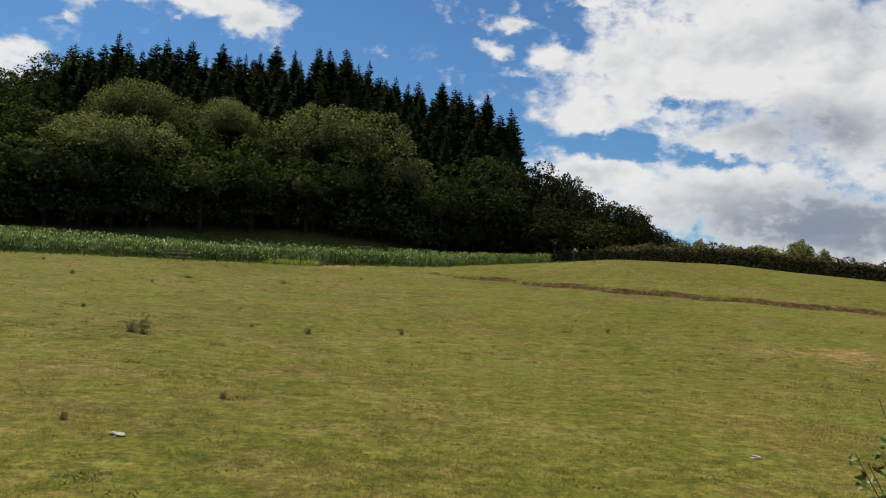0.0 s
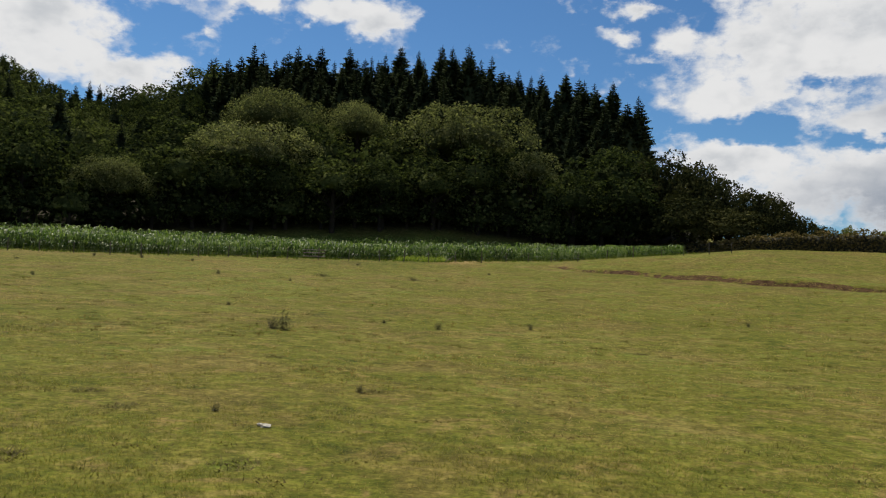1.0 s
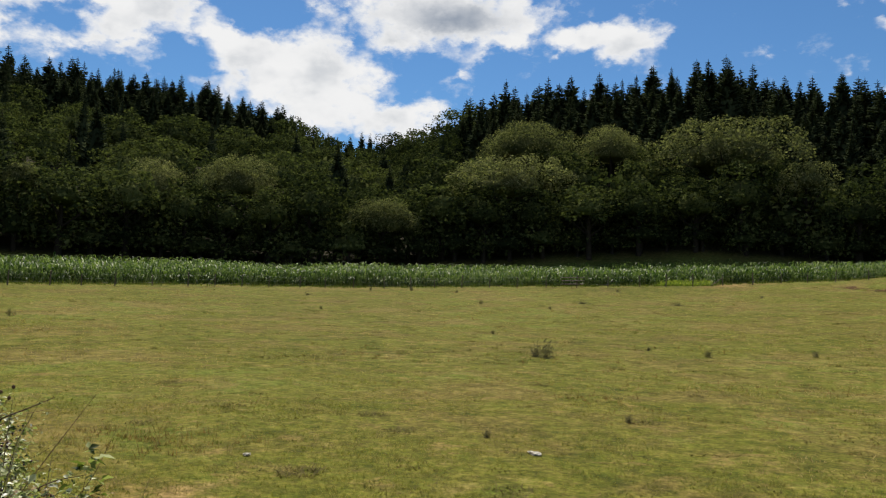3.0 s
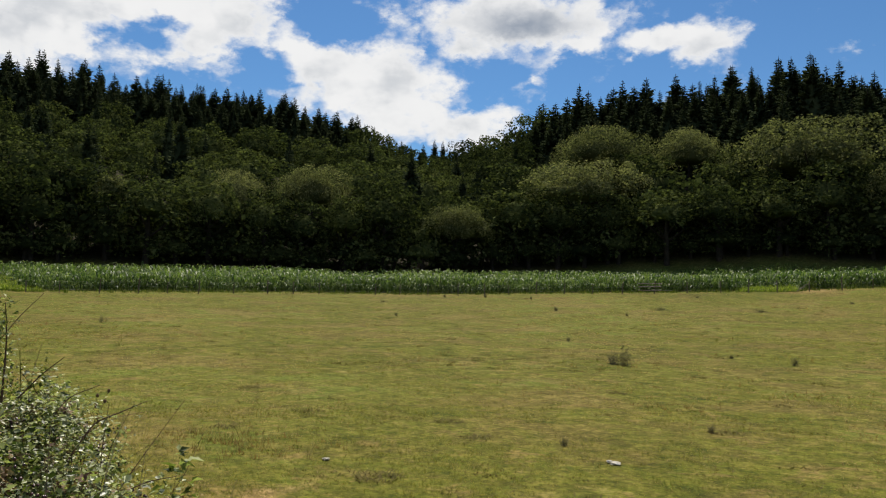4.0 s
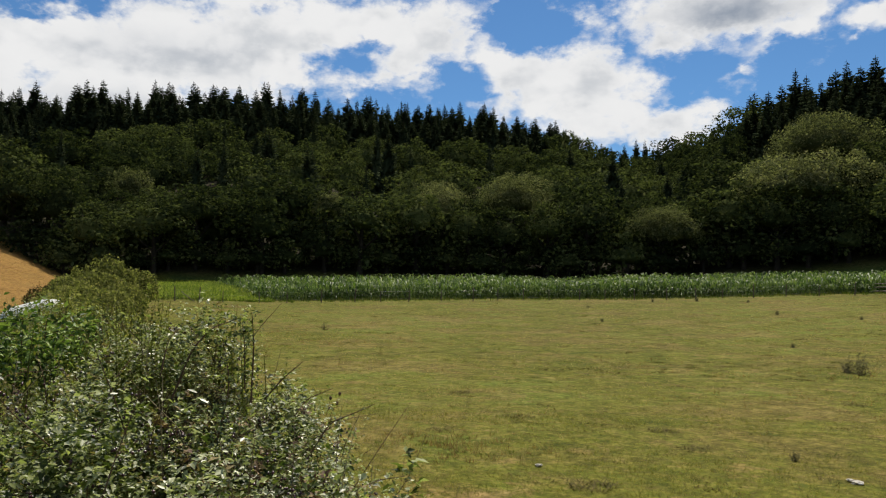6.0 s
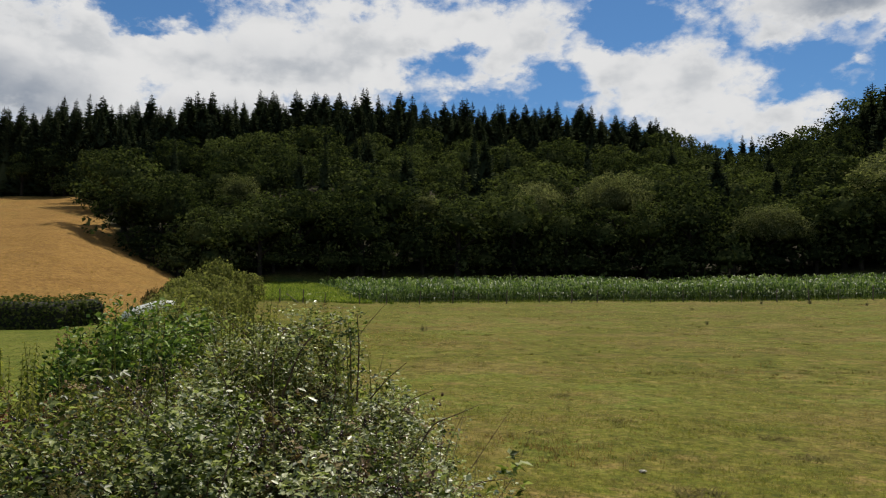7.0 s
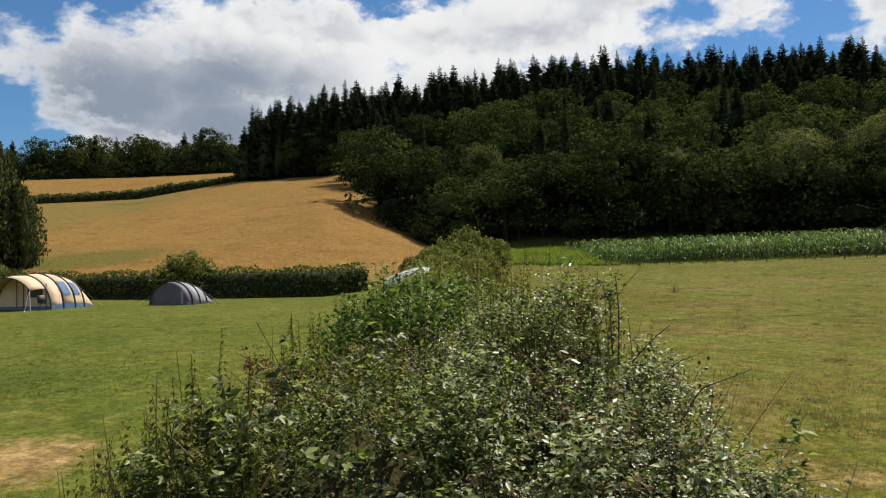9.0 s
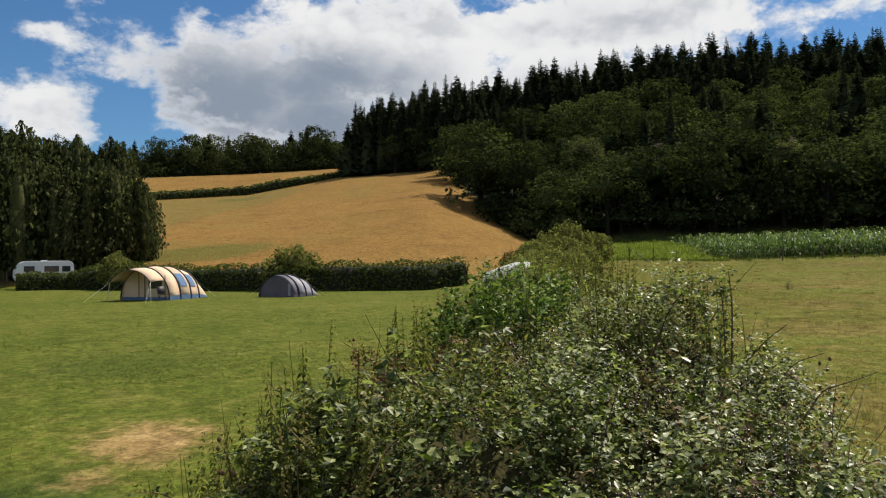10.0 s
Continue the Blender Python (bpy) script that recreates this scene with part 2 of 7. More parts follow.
# ---------------------------------------------------------------- materials
def plain(name, ramp, scale=1.0, rough=0.9, bump=0.0, bump_scale=40.0, detail=6.0, metal=0.0, island=0.0, transmit=0.0, gloss=0.5, random_object=0.0):
    """A rough surface whose colour runs between the ramp's colours by noise at two sizes, in metres."""
    m = bpy.data.materials.new(name)
    m.use_nodes = True
    t = Nodes(m.node_tree)
    out = t.add("ShaderNodeOutputMaterial")
    b = t.add("ShaderNodeBsdfPrincipled")
    coord = t.add("ShaderNodeTexCoord").outputs["Object"]
    f1, f2 = t.noise(coord, scale, detail), t.noise(coord, scale * 9.0, 3.0)
    fac = t.math("ADD", t.math("MULTIPLY", f1, 0.65), t.math("MULTIPLY", f2, 0.35))
    if island:
        geo = t.add("ShaderNodeNewGeometry")
        fac = t.math("ADD", fac, t.math("MULTIPLY", t.math("SUBTRACT", geo.outputs["Random Per Island"], 0.5), island))
    if random_object:
        info = t.add("ShaderNodeObjectInfo")
        fac = t.math("ADD", fac, t.math("MULTIPLY", t.math("SUBTRACT", info.outputs["Random"], 0.5), random_object))
    r = t.add("ShaderNodeValToRGB")
    t.link(fac, r.inputs[0])
    lo, hi = (0.3, 0.7) if not (island or random_object) else (0.15, 0.85)
    r.color_ramp.elements[0].position, r.color_ramp.elements[1].position = lo, hi
    r.color_ramp.elements[0].color, r.color_ramp.elements[1].color = (*ramp[0], 1), (*ramp[-1], 1)
    for k, c in enumerate(ramp[1:-1]):
        e = r.color_ramp.elements.new(lo + (hi - lo) * (k + 1) / (len(ramp) - 1))
        e.color = (*c, 1)
    t.link(r.outputs[0], b.inputs["Base Color"])
    b.inputs["Roughness"].default_value = rough
    b.inputs["Metallic"].default_value = metal
    b.inputs["Specular IOR Level"].default_value = gloss
    if bump:
        bn = t.add("ShaderNodeBump")
        bn.inputs["Strength"].default_value = bump
        bn.inputs["Distance"].default_value = 0.05
        t.link(t.noise(coord, bump_scale, 4.0), bn.inputs["Height"])
        t.link(bn.outputs[0], b.inputs["Normal"])
    if transmit:
        tr = t.add("ShaderNodeBsdfTranslucent")
        t.link(t.mix(1.0, r.outputs[0], (1.0, 1.10, 0.66), "MULTIPLY"), tr.inputs[0])
        mx = t.add("ShaderNodeMixShader")
        mx.inputs[0].default_value = transmit
        t.link(b.outputs[0], mx.inputs[1])
        t.link(tr.outputs[0], mx.inputs[2])
        t.link(mx.outputs[0], out.inputs[0])
    else:
        t.link(b.outputs[0], out.inputs[0])
    return m


CONIFER = plain("conifer_needles", [(0.018, 0.025, 0.013), (0.030, 0.040, 0.020), (0.056, 0.066, 0.032)], 0.5, 0.9, island=0.5, transmit=0.12, gloss=0.0)
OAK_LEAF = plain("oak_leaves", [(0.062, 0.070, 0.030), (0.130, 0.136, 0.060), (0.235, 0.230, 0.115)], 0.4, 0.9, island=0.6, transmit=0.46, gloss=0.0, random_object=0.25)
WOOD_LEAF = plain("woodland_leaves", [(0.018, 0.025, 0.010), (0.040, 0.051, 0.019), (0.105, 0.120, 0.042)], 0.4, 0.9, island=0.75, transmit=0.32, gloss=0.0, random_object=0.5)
BARK = plain("bark", [(0.014, 0.012, 0.009), (0.042, 0.034, 0.025)], 2.0, 0.95, 0.6, 12.0, gloss=0.1)
CORN_LEAF = plain("maize_leaves", [(0.030, 0.060, 0.012), (0.070, 0.118, 0.022), (0.16, 0.215, 0.055)], 0.05, 0.45, island=1.0, transmit=0.5, gloss=0.10)
WEATHERED = plain("weathered_wood", [(0.10, 0.08, 0.06), (0.22, 0.18, 0.14)], 6.0, 0.9, 0.4, 40.0)

# ---------------------------------------------------------------- the lie of the land
AZ = np.array([-75, -45, -30, -20, -12, -6, 0, 10, 20, 28, 34, 45, 55, 62, 68, 74, 78, 82, 88, 95, 102, 112, 140.0])
D1 = np.array([70, 72, 80, 85, 92, 92, 86, 82, 79, 78, 77, 75, 73, 72, 70, 68, 64, 60, 60, 63, 69, 84, 90.0])
Z1 = np.array([1, 3.4, 4.3, 5.5, 6.7, 5.9, 4.7, 3.75, 3.2, 2.9, 2.66, 2.36, 2.1, 2.0, 2.1, 1.2, 0.4, 0, 0, 0, 0, 0, 0.0])
D2 = np.array([100, 100, 100, 100, 108, 115, 112, 108, 106, 108, 110, 110, 108, 108, 105, 115, 120, 130, 120, 110, 110, 120, 125.0])
Z2 = np.array([3, 5.6, 6.6, 7.7, 7.9, 7.1, 6.5, 6.0, 5.1, 5.1, 5.3, 4.8, 4.8, 4.8, 4.4, 5.3, 9.2, 13.5, 9.6, 6.7, 5.6, 5.0, 3.0])
D3 = np.array([180, 180, 180, 180, 170, 160, 165, 165, 170, 185, 230, 200, 195, 195, 195, 200, 205, 205, 185, 150, 150, 160, 170.0])
Z3 = np.array([2, 4, 5, 6.5, 11, 19, 26, 31, 29, 27, 32, 35, 35, 36, 34, 33, 31, 26.8, 21.6, 12.6, 11, 9, 5.0])
D4 = np.array([400, 400, 400, 400, 400, 400, 400, 400, 400, 400, 420, 400, 400, 400, 400, 400, 360, 300, 290, 290, 290, 290, 290.0])
Z4 = np.array([0, 1, 2, 3, 6, 14, 18, 24, 24, 20, 24, 28, 30, 30, 30, 30, 35, 37, 37.4, 34.8, 32.6, 29, 15.0])

Z_DIP = np.array([0, 0, 0, 0, 0, 0, 0, 0, 0, 0, 0, 0, 0, 0, 0, 0, 0, 0, 0.0, -2.3, -2.4, -1.5, 0])


def smooth_noise(x, y, s):
    """Soft, cheap undulation between -1 and 1."""
    return (np.sin(x / s + 1.7 * np.sin(y / (1.3 * s))) + np.sin(y / (0.8 * s) + 1.3 * np.sin(x / (1.1 * s) + 2.0))) * 0.5


def height(x, y):
    x, y = np.asarray(x, float), np.asarray(y, float)
    az, d = np.degrees(np.arctan2(-x, y)), np.hypot(x, y)
    cols = [np.interp(az, AZ, c) for c in (D1, Z1, D2, Z2, D3, Z3, D4, Z4)]
    away = np.clip((np.abs(az - 32) - 108) / 30, 0, 1)          # behind the viewer the land is level
    for k in (1, 3, 5, 7):
        cols[k] = cols[k] * (1 - away)
    d1, z1, d2, z2, d3, z3, d4, z4 = cols
    u = np.clip((d - 0.28 * d1) / (0.72 * d1), 0, 1)
    z = z1 * (0.35 * u + 0.65 * u * u)

    def step(a, za, b, zb):
        w = np.clip((d - a) / np.maximum(b - a, 1.0), 0, 1)
        return (zb - za) * w

    z = z + step(d1, z1, d2, z2) + step(d2, z2, d3, z3) + step(d3, z3, d4, z4)
    z = z + np.interp(az, AZ, Z_DIP) * np.clip(1 - np.abs(d - 213) / 65, 0, 1)
    far = np.clip((d - d4) / 1500, 0, 1)
    z = z * (1 - far) - 10 * far
    rough = np.clip(d / 40, 0.25, 1) * np.clip((d - 3) / 10, 0, 1)
    lawn = (az > 76) & (d < d1 + 4)
    return z + rough * np.where(lawn, 0.015, 0.03) * smooth_noise(x, y, 2.7) + rough * np.where(lawn, 0.03, 0.08) * smooth_noise(x + 40, y, 9.0)


def at(az, d, lift=0.0):
    """The ground at an azimuth and a distance from the viewer."""
    x, y = -d * math.sin(radians(az)), d * math.cos(radians(az))
    return Vector((x, y, float(height(x, y)) + lift))


def seen_at(az, el, near=3.0, far=400.0):
    """The distance at which the ground first shows at that azimuth and elevation."""
    d = np.concatenate([np.arange(near, 40, 0.1), np.arange(40, far, 0.4)])
    a = radians(az)
    e = np.degrees(np.arctan2(height(-d * math.sin(a), d * math.cos(a)) - EYE, d))
    hit = np.nonzero(e >= el)[0]
    return float(d[hit[0]]) if len(hit) else far

WOOD_AZ = np.array([-30, -9, -6, 0, 60, 70, 74.0, 75.8, 78, 79.5, 81, 88.0, 88.6])
WOOD_D = np.array([400, 130, 117, 114, 110, 108, 108, 112, 124, 152, 192, 205, 400.0])


def wood_edge(az):
    """Where the wood begins, by azimuth."""
    return np.interp(az, WOOD_AZ, WOOD_D)


def blob(az, d, a0, d0, ra, rd):
    return np.clip(1.25 - np.hypot((az - a0) / ra, (d - d0) / rd), 0, 1)


def build_ground():
    azs = np.concatenate([np.arange(-180, -50, 3.0), np.arange(-50, 124.8, 0.7), np.arange(125, 180, 3.0)])
    ds = np.sort(np.concatenate([np.arange(0.6, 8, 0.35), 8 * 1.028 ** np.arange(0, 150), np.arange(62.1, 82, 0.5)]))
    ds = np.concatenate([ds, [600, 800, 1100, 1600, 2400, 3600]])
    a, d = np.meshgrid(azs, ds, indexing="ij")
    x, y = -d * np.sin(np.radians(a)), d * np.cos(np.radians(a))
    z = height(x, y)
    # the ditch that crosses the pasture is a shallow cut
    line = np.interp(a, [-60, -30, -24, -12, -7.6, 0, 4], [66.5, 66.4, 66.6, 69.2, 73.5, 79.6, 82]) + 0.5 * np.sin(a * 1.1)
    along = np.clip((3 - a) / 5, 0, 1) * np.clip((a + 70) / 10, 0, 1)
    cut = np.where(d < line, np.clip(1 - (line - d) / 3.5, 0, 1), np.clip(1 - (d - line) / 0.5, 0, 1)) * along
    ditch = np.clip(1 - np.abs(d - line - 0.1) / 0.8, 0, 1) * along
    z = z - 0.5 * cut
    na, nd = a.shape
    verts = np.concatenate([np.stack([x, y, z], -1).reshape(-1, 3), [[0, 0, float(height(0.0, 0.1))]]])
    i, j = np.meshgrid(np.arange(na), np.arange(nd - 1), indexing="ij")
    i2 = (i + 1) % na
    quads = np.stack([i * nd + j, i2 * nd + j, i2 * nd + j + 1, i * nd + j + 1], -1).reshape(-1, 4)
    me = quick_mesh("ground", verts, quads, GROUND, smooth=True)
    bm = bmesh.new()
    bm.from_mesh(me)
    bm.verts.ensure_lookup_table()
    centre = bm.verts[na * nd]
    for k in range(na):
        bm.faces.new((bm.verts[k * nd], centre, bm.verts[((k + 1) % na) * nd])).smooth = True
    bmesh.ops.recalc_face_normals(bm, faces=bm.faces)
    bm.to_mesh(me)
    bm.free()
    d1 = np.interp(a, AZ, D1)
    soft = 3.0
    lawn = np.clip((a - 74) / 1.2, 0, 1) * np.clip((d1 + 2 - d) / 2, 0, 1)
    lawn = np.maximum(lawn, np.clip((a - 125) / 10, 0, 1))
    wood = np.clip((d - wood_edge(a) + 1) / soft, 0, 1) * (a > -9) * (a < 88.6)
    hay = np.clip((a - 73.5) / 1.5, 0, 1) * np.clip((d - d1 - 1) / 2, 0, 1) * (1 - wood) * (a < 125)
    crop = np.clip((d - d1 - 2.5) / 2, 0, 1) * np.clip((68.5 - a) / 1.0, 0, 1) * np.clip((a + 8) / 2, 0, 1) * (1 - wood)
    bare = np.maximum.reduce([blob(a, d, 101, 10.2, 5.0, 1.5), blob(a, d, 105, 8.6, 3.0, 0.5) * 0.7, blob(a, d, -27.5, 37, 2.6, 3.5) * 0.75,
                              blob(a, d, 47, 8.8, 6, 0.9) * 0.6, blob(a, d, 8.3, 84, 2.4, 4.5) * 0.7, blob(a, d, -24, 36, 5.0, 2.5) * 0.55, blob(a, d, -30, 33, 4.0, 1.5) * 0.5])
    # duller grass of the dip; its crisp edge is painted as the fold's shading
    fold_shade = np.clip((d - 128 - (99 - a) * 5.5) / 6, 0, 1) * np.clip((214 - d) / 6, 0, 1) * np.clip((a - 90.3) / 2.0, 0, 1) * (a < 115)
    aftermath = np.maximum(blob(a, d, 98.0, 90, 6.0, 8.0) * 1.3, blob(a, d, 95.5, 190, 2.5, 12.0) * 0.9)
    for name, values in (("lawn", lawn), ("wood", wood), ("hay", hay), ("crop", crop), ("bare", bare), ("cut", ditch), ("fold_shade", fold_shade), ("aftermath", aftermath), ("lush", np.maximum(blob(a, d, 108, 7.6, 6.5, 2.2), blob(a, d, 103, 18, 12, 4.5) * 0.55))):
        at_ = me.attributes.new(name, "FLOAT", "POINT")
        at_.data.foreach_set("value", np.append(values.ravel(), 0.0).astype(np.float32))
    return tagged(new("ground", me), "rolling valley ground of dry pasture, mown lawn and hay field", "ground", kind="structure")


def ground_material():
    m = bpy.data.materials.new("valley_ground")
    m.use_nodes = True
    t = Nodes(m.node_tree)
    out = t.add("ShaderNodeOutputMaterial")
    b = t.add("ShaderNodeBsdfPrincipled")
    b.inputs["Roughness"].default_value = 0.95
    b.inputs["Specular IOR Level"].default_value = 0.05
    t.link(b.outputs[0], out.inputs[0])
    pos = t.add("ShaderNodeTexCoord").outputs["Object"]

    def mask(name):
        n = t.add("ShaderNodeAttribute")
        n.attribute_name = name
        return n.outputs["Fac"]

    wide, mid, small, grain = t.noise(pos, 0.06, 5.0), t.noise(pos, 0.45, 6.0, 0.62), t.noise(pos, 2.6, 6.0, 0.68), t.noise(pos, 17.0, 5.0, 0.7)

    def blend(*pairs):
        total = None
        for v, w in pairs:
            x = t.math("MULTIPLY", v, w)
            total = x if total is None else t.math("ADD", total, x)
        return total

    def ramp(fac, stops):
        r = t.add("ShaderNodeValToRGB")
        t.link(fac, r.inputs[0])
        r.color_ramp.elements[0].position, r.color_ramp.elements[1].position = stops[0][0], stops[-1][0]
        r.color_ramp.elements[0].color, r.color_ramp.elements[1].color = (*stops[0][1], 1), (*stops[-1][1], 1)
        for p, c in stops[1:-1]:
            r.color_ramp.elements.new(p).color = (*c, 1)
        return r.outputs[0]

    f = blend((wide, 0.15), (mid, 0.22), (small, 0.38), (grain, 0.25))
    pasture = ramp(f, [(0.38, (0.036, 0.048, 0.008)), (0.46, (0.086, 0.094, 0.011)), (0.53, (0.135, 0.126, 0.021)), (0.61, (0.24, 0.185, 0.065))])
    lush = t.span(t.math("ADD", t.math("MULTIPLY", mid, 0.6), t.math("MULTIPLY", wide, 0.4)), 0.50, 0.60, 0.0, 0.85)
    pasture = t.mix(lush, pasture, ramp(f, [(0.38, (0.040, 0.062, 0.009)), (0.5, (0.090, 0.116, 0.014)), (0.62, (0.16, 0.165, 0.032))]))
    spots = t.span(t.noise(pos, 1.5, 6.0, 0.75), 0.57, 0.68, 0.0, 0.55)
    dry = t.span(t.noise(pos, 0.85, 6.0, 0.75, 0.6), 0.54, 0.66, 0.0, 0.8)
    pasture = t.mix(dry, pasture, (0.20, 0.142, 0.048))
    earthy = t.span(t.noise(pos, 0.22, 6.0, 0.7, 0.4), 0.46, 0.62, 0.0, 0.8)
    pasture = t.mix(earthy, pasture, ramp(f, [(0.38, (0.055, 0.046, 0.014)), (0.5, (0.14, 0.108, 0.028)), (0.62, (0.23, 0.175, 0.06))]))
    pasture = t.mix(spots, pasture, (0.048, 0.060, 0.012))
    lawn = ramp(f, [(0.36, (0.044, 0.062, 0.008)), (0.48, (0.089, 0.110, 0.015)), (0.56, (0.140, 0.140, 0.026)), (0.66, (0.245, 0.20, 0.07))])
    lawn = t.mix(t.math("MULTIPLY", dry, 0.5), lawn, (0.21, 0.18, 0.05))
    lawn = t.mix(t.math("MULTIPLY", spots, 0.6), lawn, (0.045, 0.072, 0.012))
    lawn = t.mix(t.span(t.math("ADD", mask("lush"), t.math("MULTIPLY", t.math("SUBTRACT", mid, 0.5), 0.9)), 0.2, 0.9, 0.0, 0.75), lawn, ramp(f, [(0.4, (0.018, 0.036, 0.007)), (0.6, (0.055, 0.085, 0.015))]))
    hay = ramp(f, [(0.36, (0.145, 0.082, 0.022)), (0.46, (0.225, 0.127, 0.034)), (0.55, (0.275, 0.158, 0.046)), (0.66, (0.335, 0.21, 0.072))])
    hay = t.mix(t.span(t.noise(pos, 0.16, 6.0, 0.7, 0.5), 0.48, 0.66, 0.0, 0.5), hay, (0.17, 0.092, 0.026))
    hay = t.mix(t.span(t.noise(pos, 0.05, 6.0, 0.65), 0.48, 0.66, 0.0, 0.45), hay, (0.20, 0.155, 0.042))
    hay = t.mix(t.math("MULTIPLY", mask("fold_shade"), t.span(mid, 0.3, 0.6, 0.6, 0.9)), hay, (0.180, 0.136, 0.037))
    green = t.span(t.math("ADD", mask("aftermath"), t.math("MULTIPLY", t.math("SUBTRACT", mid, 0.5), 0.8)), 0.3, 0.8, 0.0, 0.75)
    hay = t.mix(green, hay, (0.105, 0.110, 0.024))
    wood = ramp(f, [(0.4, (0.016, 0.016, 0.008)), (0.6, (0.05, 0.042, 0.022))])
    crop = ramp(f, [(0.4, (0.03, 0.055, 0.012)), (0.6, (0.085, 0.11, 0.028))])
    soil = ramp(blend((mid, 0.3), (small, 0.4), (grain, 0.3)), [(0.38, (0.12, 0.074, 0.028)), (0.5, (0.26, 0.168, 0.066)), (0.62, (0.36, 0.26, 0.11))])
    col = t.mix(mask("lawn"), pasture, lawn)
    col = t.mix(mask("hay"), col, hay)
    col = t.mix(mask("crop"), col, crop)
    col = t.mix(mask("wood"), col, wood)
    worn = t.span(t.math("ADD", mask("bare"), t.math("MULTIPLY", t.math("SUBTRACT", small, 0.5), 1.8)), 0.15, 0.95)
    worn = t.math("MULTIPLY", worn, t.span(mask("bare"), 0.02, 0.2))
    col = t.mix(worn, col, soil)
    rough = t.span(t.noise(pos, 8.0, 6.0, 0.8), 0.34, 0.66, 0.66, 1.20)
    coarse = t.span(t.noise(pos, 2.0, 5.0, 0.75), 0.36, 0.64, 0.76, 1.15)
    gain = t.add("ShaderNodeCombineColor")
    for k in range(3):
        t.link(t.math("MULTIPLY", rough, coarse), gain.inputs[k])
    col = t.mix(1.0, col, gain.outputs[0], "MULTIPLY")
    raw = t.span(t.math("ADD", mask("cut"), t.math("MULTIPLY", t.math("SUBTRACT", mid, 0.5), 2.0)), 0.3, 0.55)
    col = t.mix(t.math("MULTIPLY", raw, t.span(mask("cut"), 0.02, 0.2)), col, ramp(small, [(0.4, (0.040, 0.022, 0.010)), (0.62, (0.10, 0.060, 0.028))]))
    t.link(col, b.inputs["Base Color"])
    bn = t.add("ShaderNodeBump")
    bn.inputs["Strength"].default_value = 0.4
    bn.inputs["Distance"].default_value = 0.05
    t.link(blend((small, 0.6), (grain, 0.4)), bn.inputs["Height"])
    t.link(bn.outputs[0], b.inputs["Normal"])
    return m


GROUND = ground_material()
build_ground()

# ---------------------------------------------------------------- trees
LEAF_V = np.array([[0, -0.55, 0.0], [0.42, -0.05, 0.12], [0.05, 0.6, 0.0], [-0.42, 0.1, 0.10]])
LEAF_F = np.array([[0, 1, 2, 3]])
LEAF_T = np.array([[0, 1, 2], [0, 2, 3]])


def conifer_mesh(seed, tall=20.0, wide=4.4, bare=0.1):
    """A spruce: whorls of drooping boughs with side twigs round a bare leader."""
    r = np.random.default_rng(seed)
    tv, tf = [], []

    def bough(z, a, L, droop, w, fine):
        out, side = np.array([np.cos(a), np.sin(a), 0]), np.array([-np.sin(a), np.cos(a), 0])
        root = np.array([0, 0, z])
        mid = root + out * L * 0.5 + np.array([0, 0, -droop * 0.62])
        tip = root + out * L + np.array([0, 0, -droop * 0.8 + 0.07 * L])
        sag = np.array([0, 0, 0.22 * L])
        n = len(tv)
        tv.extend([root, mid + side * w - sag, mid, mid - side * w - sag, tip])
        tf.extend([(n, n + 1, n + 2), (n, n + 2, n + 3), (n + 1, n + 4, n + 2), (n + 2, n + 4, n + 3)])
        for u in ((0.35, 0.6, 0.82) if fine else (0.65,)):
            for s in (-1, 1):
                q = root + (tip - root) * u + np.array([0, 0, -droop * 0.25 * math.sin(math.pi * u)])
                t = q + (out * 0.5 + side * s * 0.85) * L * (0.42 - 0.28 * u) * r.uniform(0.8, 1.3) - np.array([0, 0, 0.16 * L * r.uniform(0.5, 1.6)])
                n = len(tv)
                tv.extend([q - out * 0.07 * L, q + out * 0.07 * L, t])
                tf.append((n, n + 1, n + 2))

    z, turn = tall * bare, r.uniform(0, 6)
    while z < tall * 0.98:
        k = z / tall
        reach = (wide * (1 - k) ** 0.84 + 0.12) * (0.6 + 0.4 * min(1.0, (k - bare + 0.02) * 6)) * r.uniform(0.80, 1.16)
        fine = k > 0.5
        count = 6 if k < 0.45 else 8 if k < 0.75 else 7 if k < 0.9 else 5
        turn += 0.9
        for j in range(count):
            a = turn + 2 * np.pi * (j + r.uniform(-0.3, 0.3)) / count
            L = max(0.22, reach * r.uniform(0.6, 1.15))
            droop = L * r.uniform(0.25, 0.55) * (1.15 - 1.35 * k)
            bough(z + r.uniform(-0.12, 0.12), a, L, droop, max(0.07, L * (0.30 if not fine else 0.22)), fine)
        z += tall * (0.040 * (1 - k) + 0.0135) * r.uniform(0.8, 1.2)
    cv, cf = tube([(0, 0, tall * bare), (0, 0, tall * 0.3), (0, 0, tall * 0.6), (0, 0, tall * 0.88)], [wide * 0.42, wide * 0.42, wide * 0.22, 0.05], 7)
    v, f = merge((np.array(tv), np.array(tf)), (cv, np.concatenate([cf[:, [0, 1, 2]], cf[:, [0, 2, 3]]])))
    sv, sf = tube([(0, 0, -0.8), (0, 0, tall * 0.5), (0, 0, tall * 0.96), (0, 0, tall)], [0.26, 0.15, 0.05, 0.02], 5)
    return quick_mesh("conifer_crown", v, f, CONIFER), quick_mesh("conifer_trunk", sv, sf, BARK, smooth=True)


def ball_arrays(levels):
    """A round of even triangles."""
    bm = bmesh.new()
    bmesh.ops.create_icosphere(bm, subdivisions=levels, radius=1.0)
    v, f = np.array([q.co[:] for q in bm.verts]), np.array([[q.index for q in w.verts] for w in bm.faces])
    bm.free()
    return v, f


CORE = ball_arrays(2)


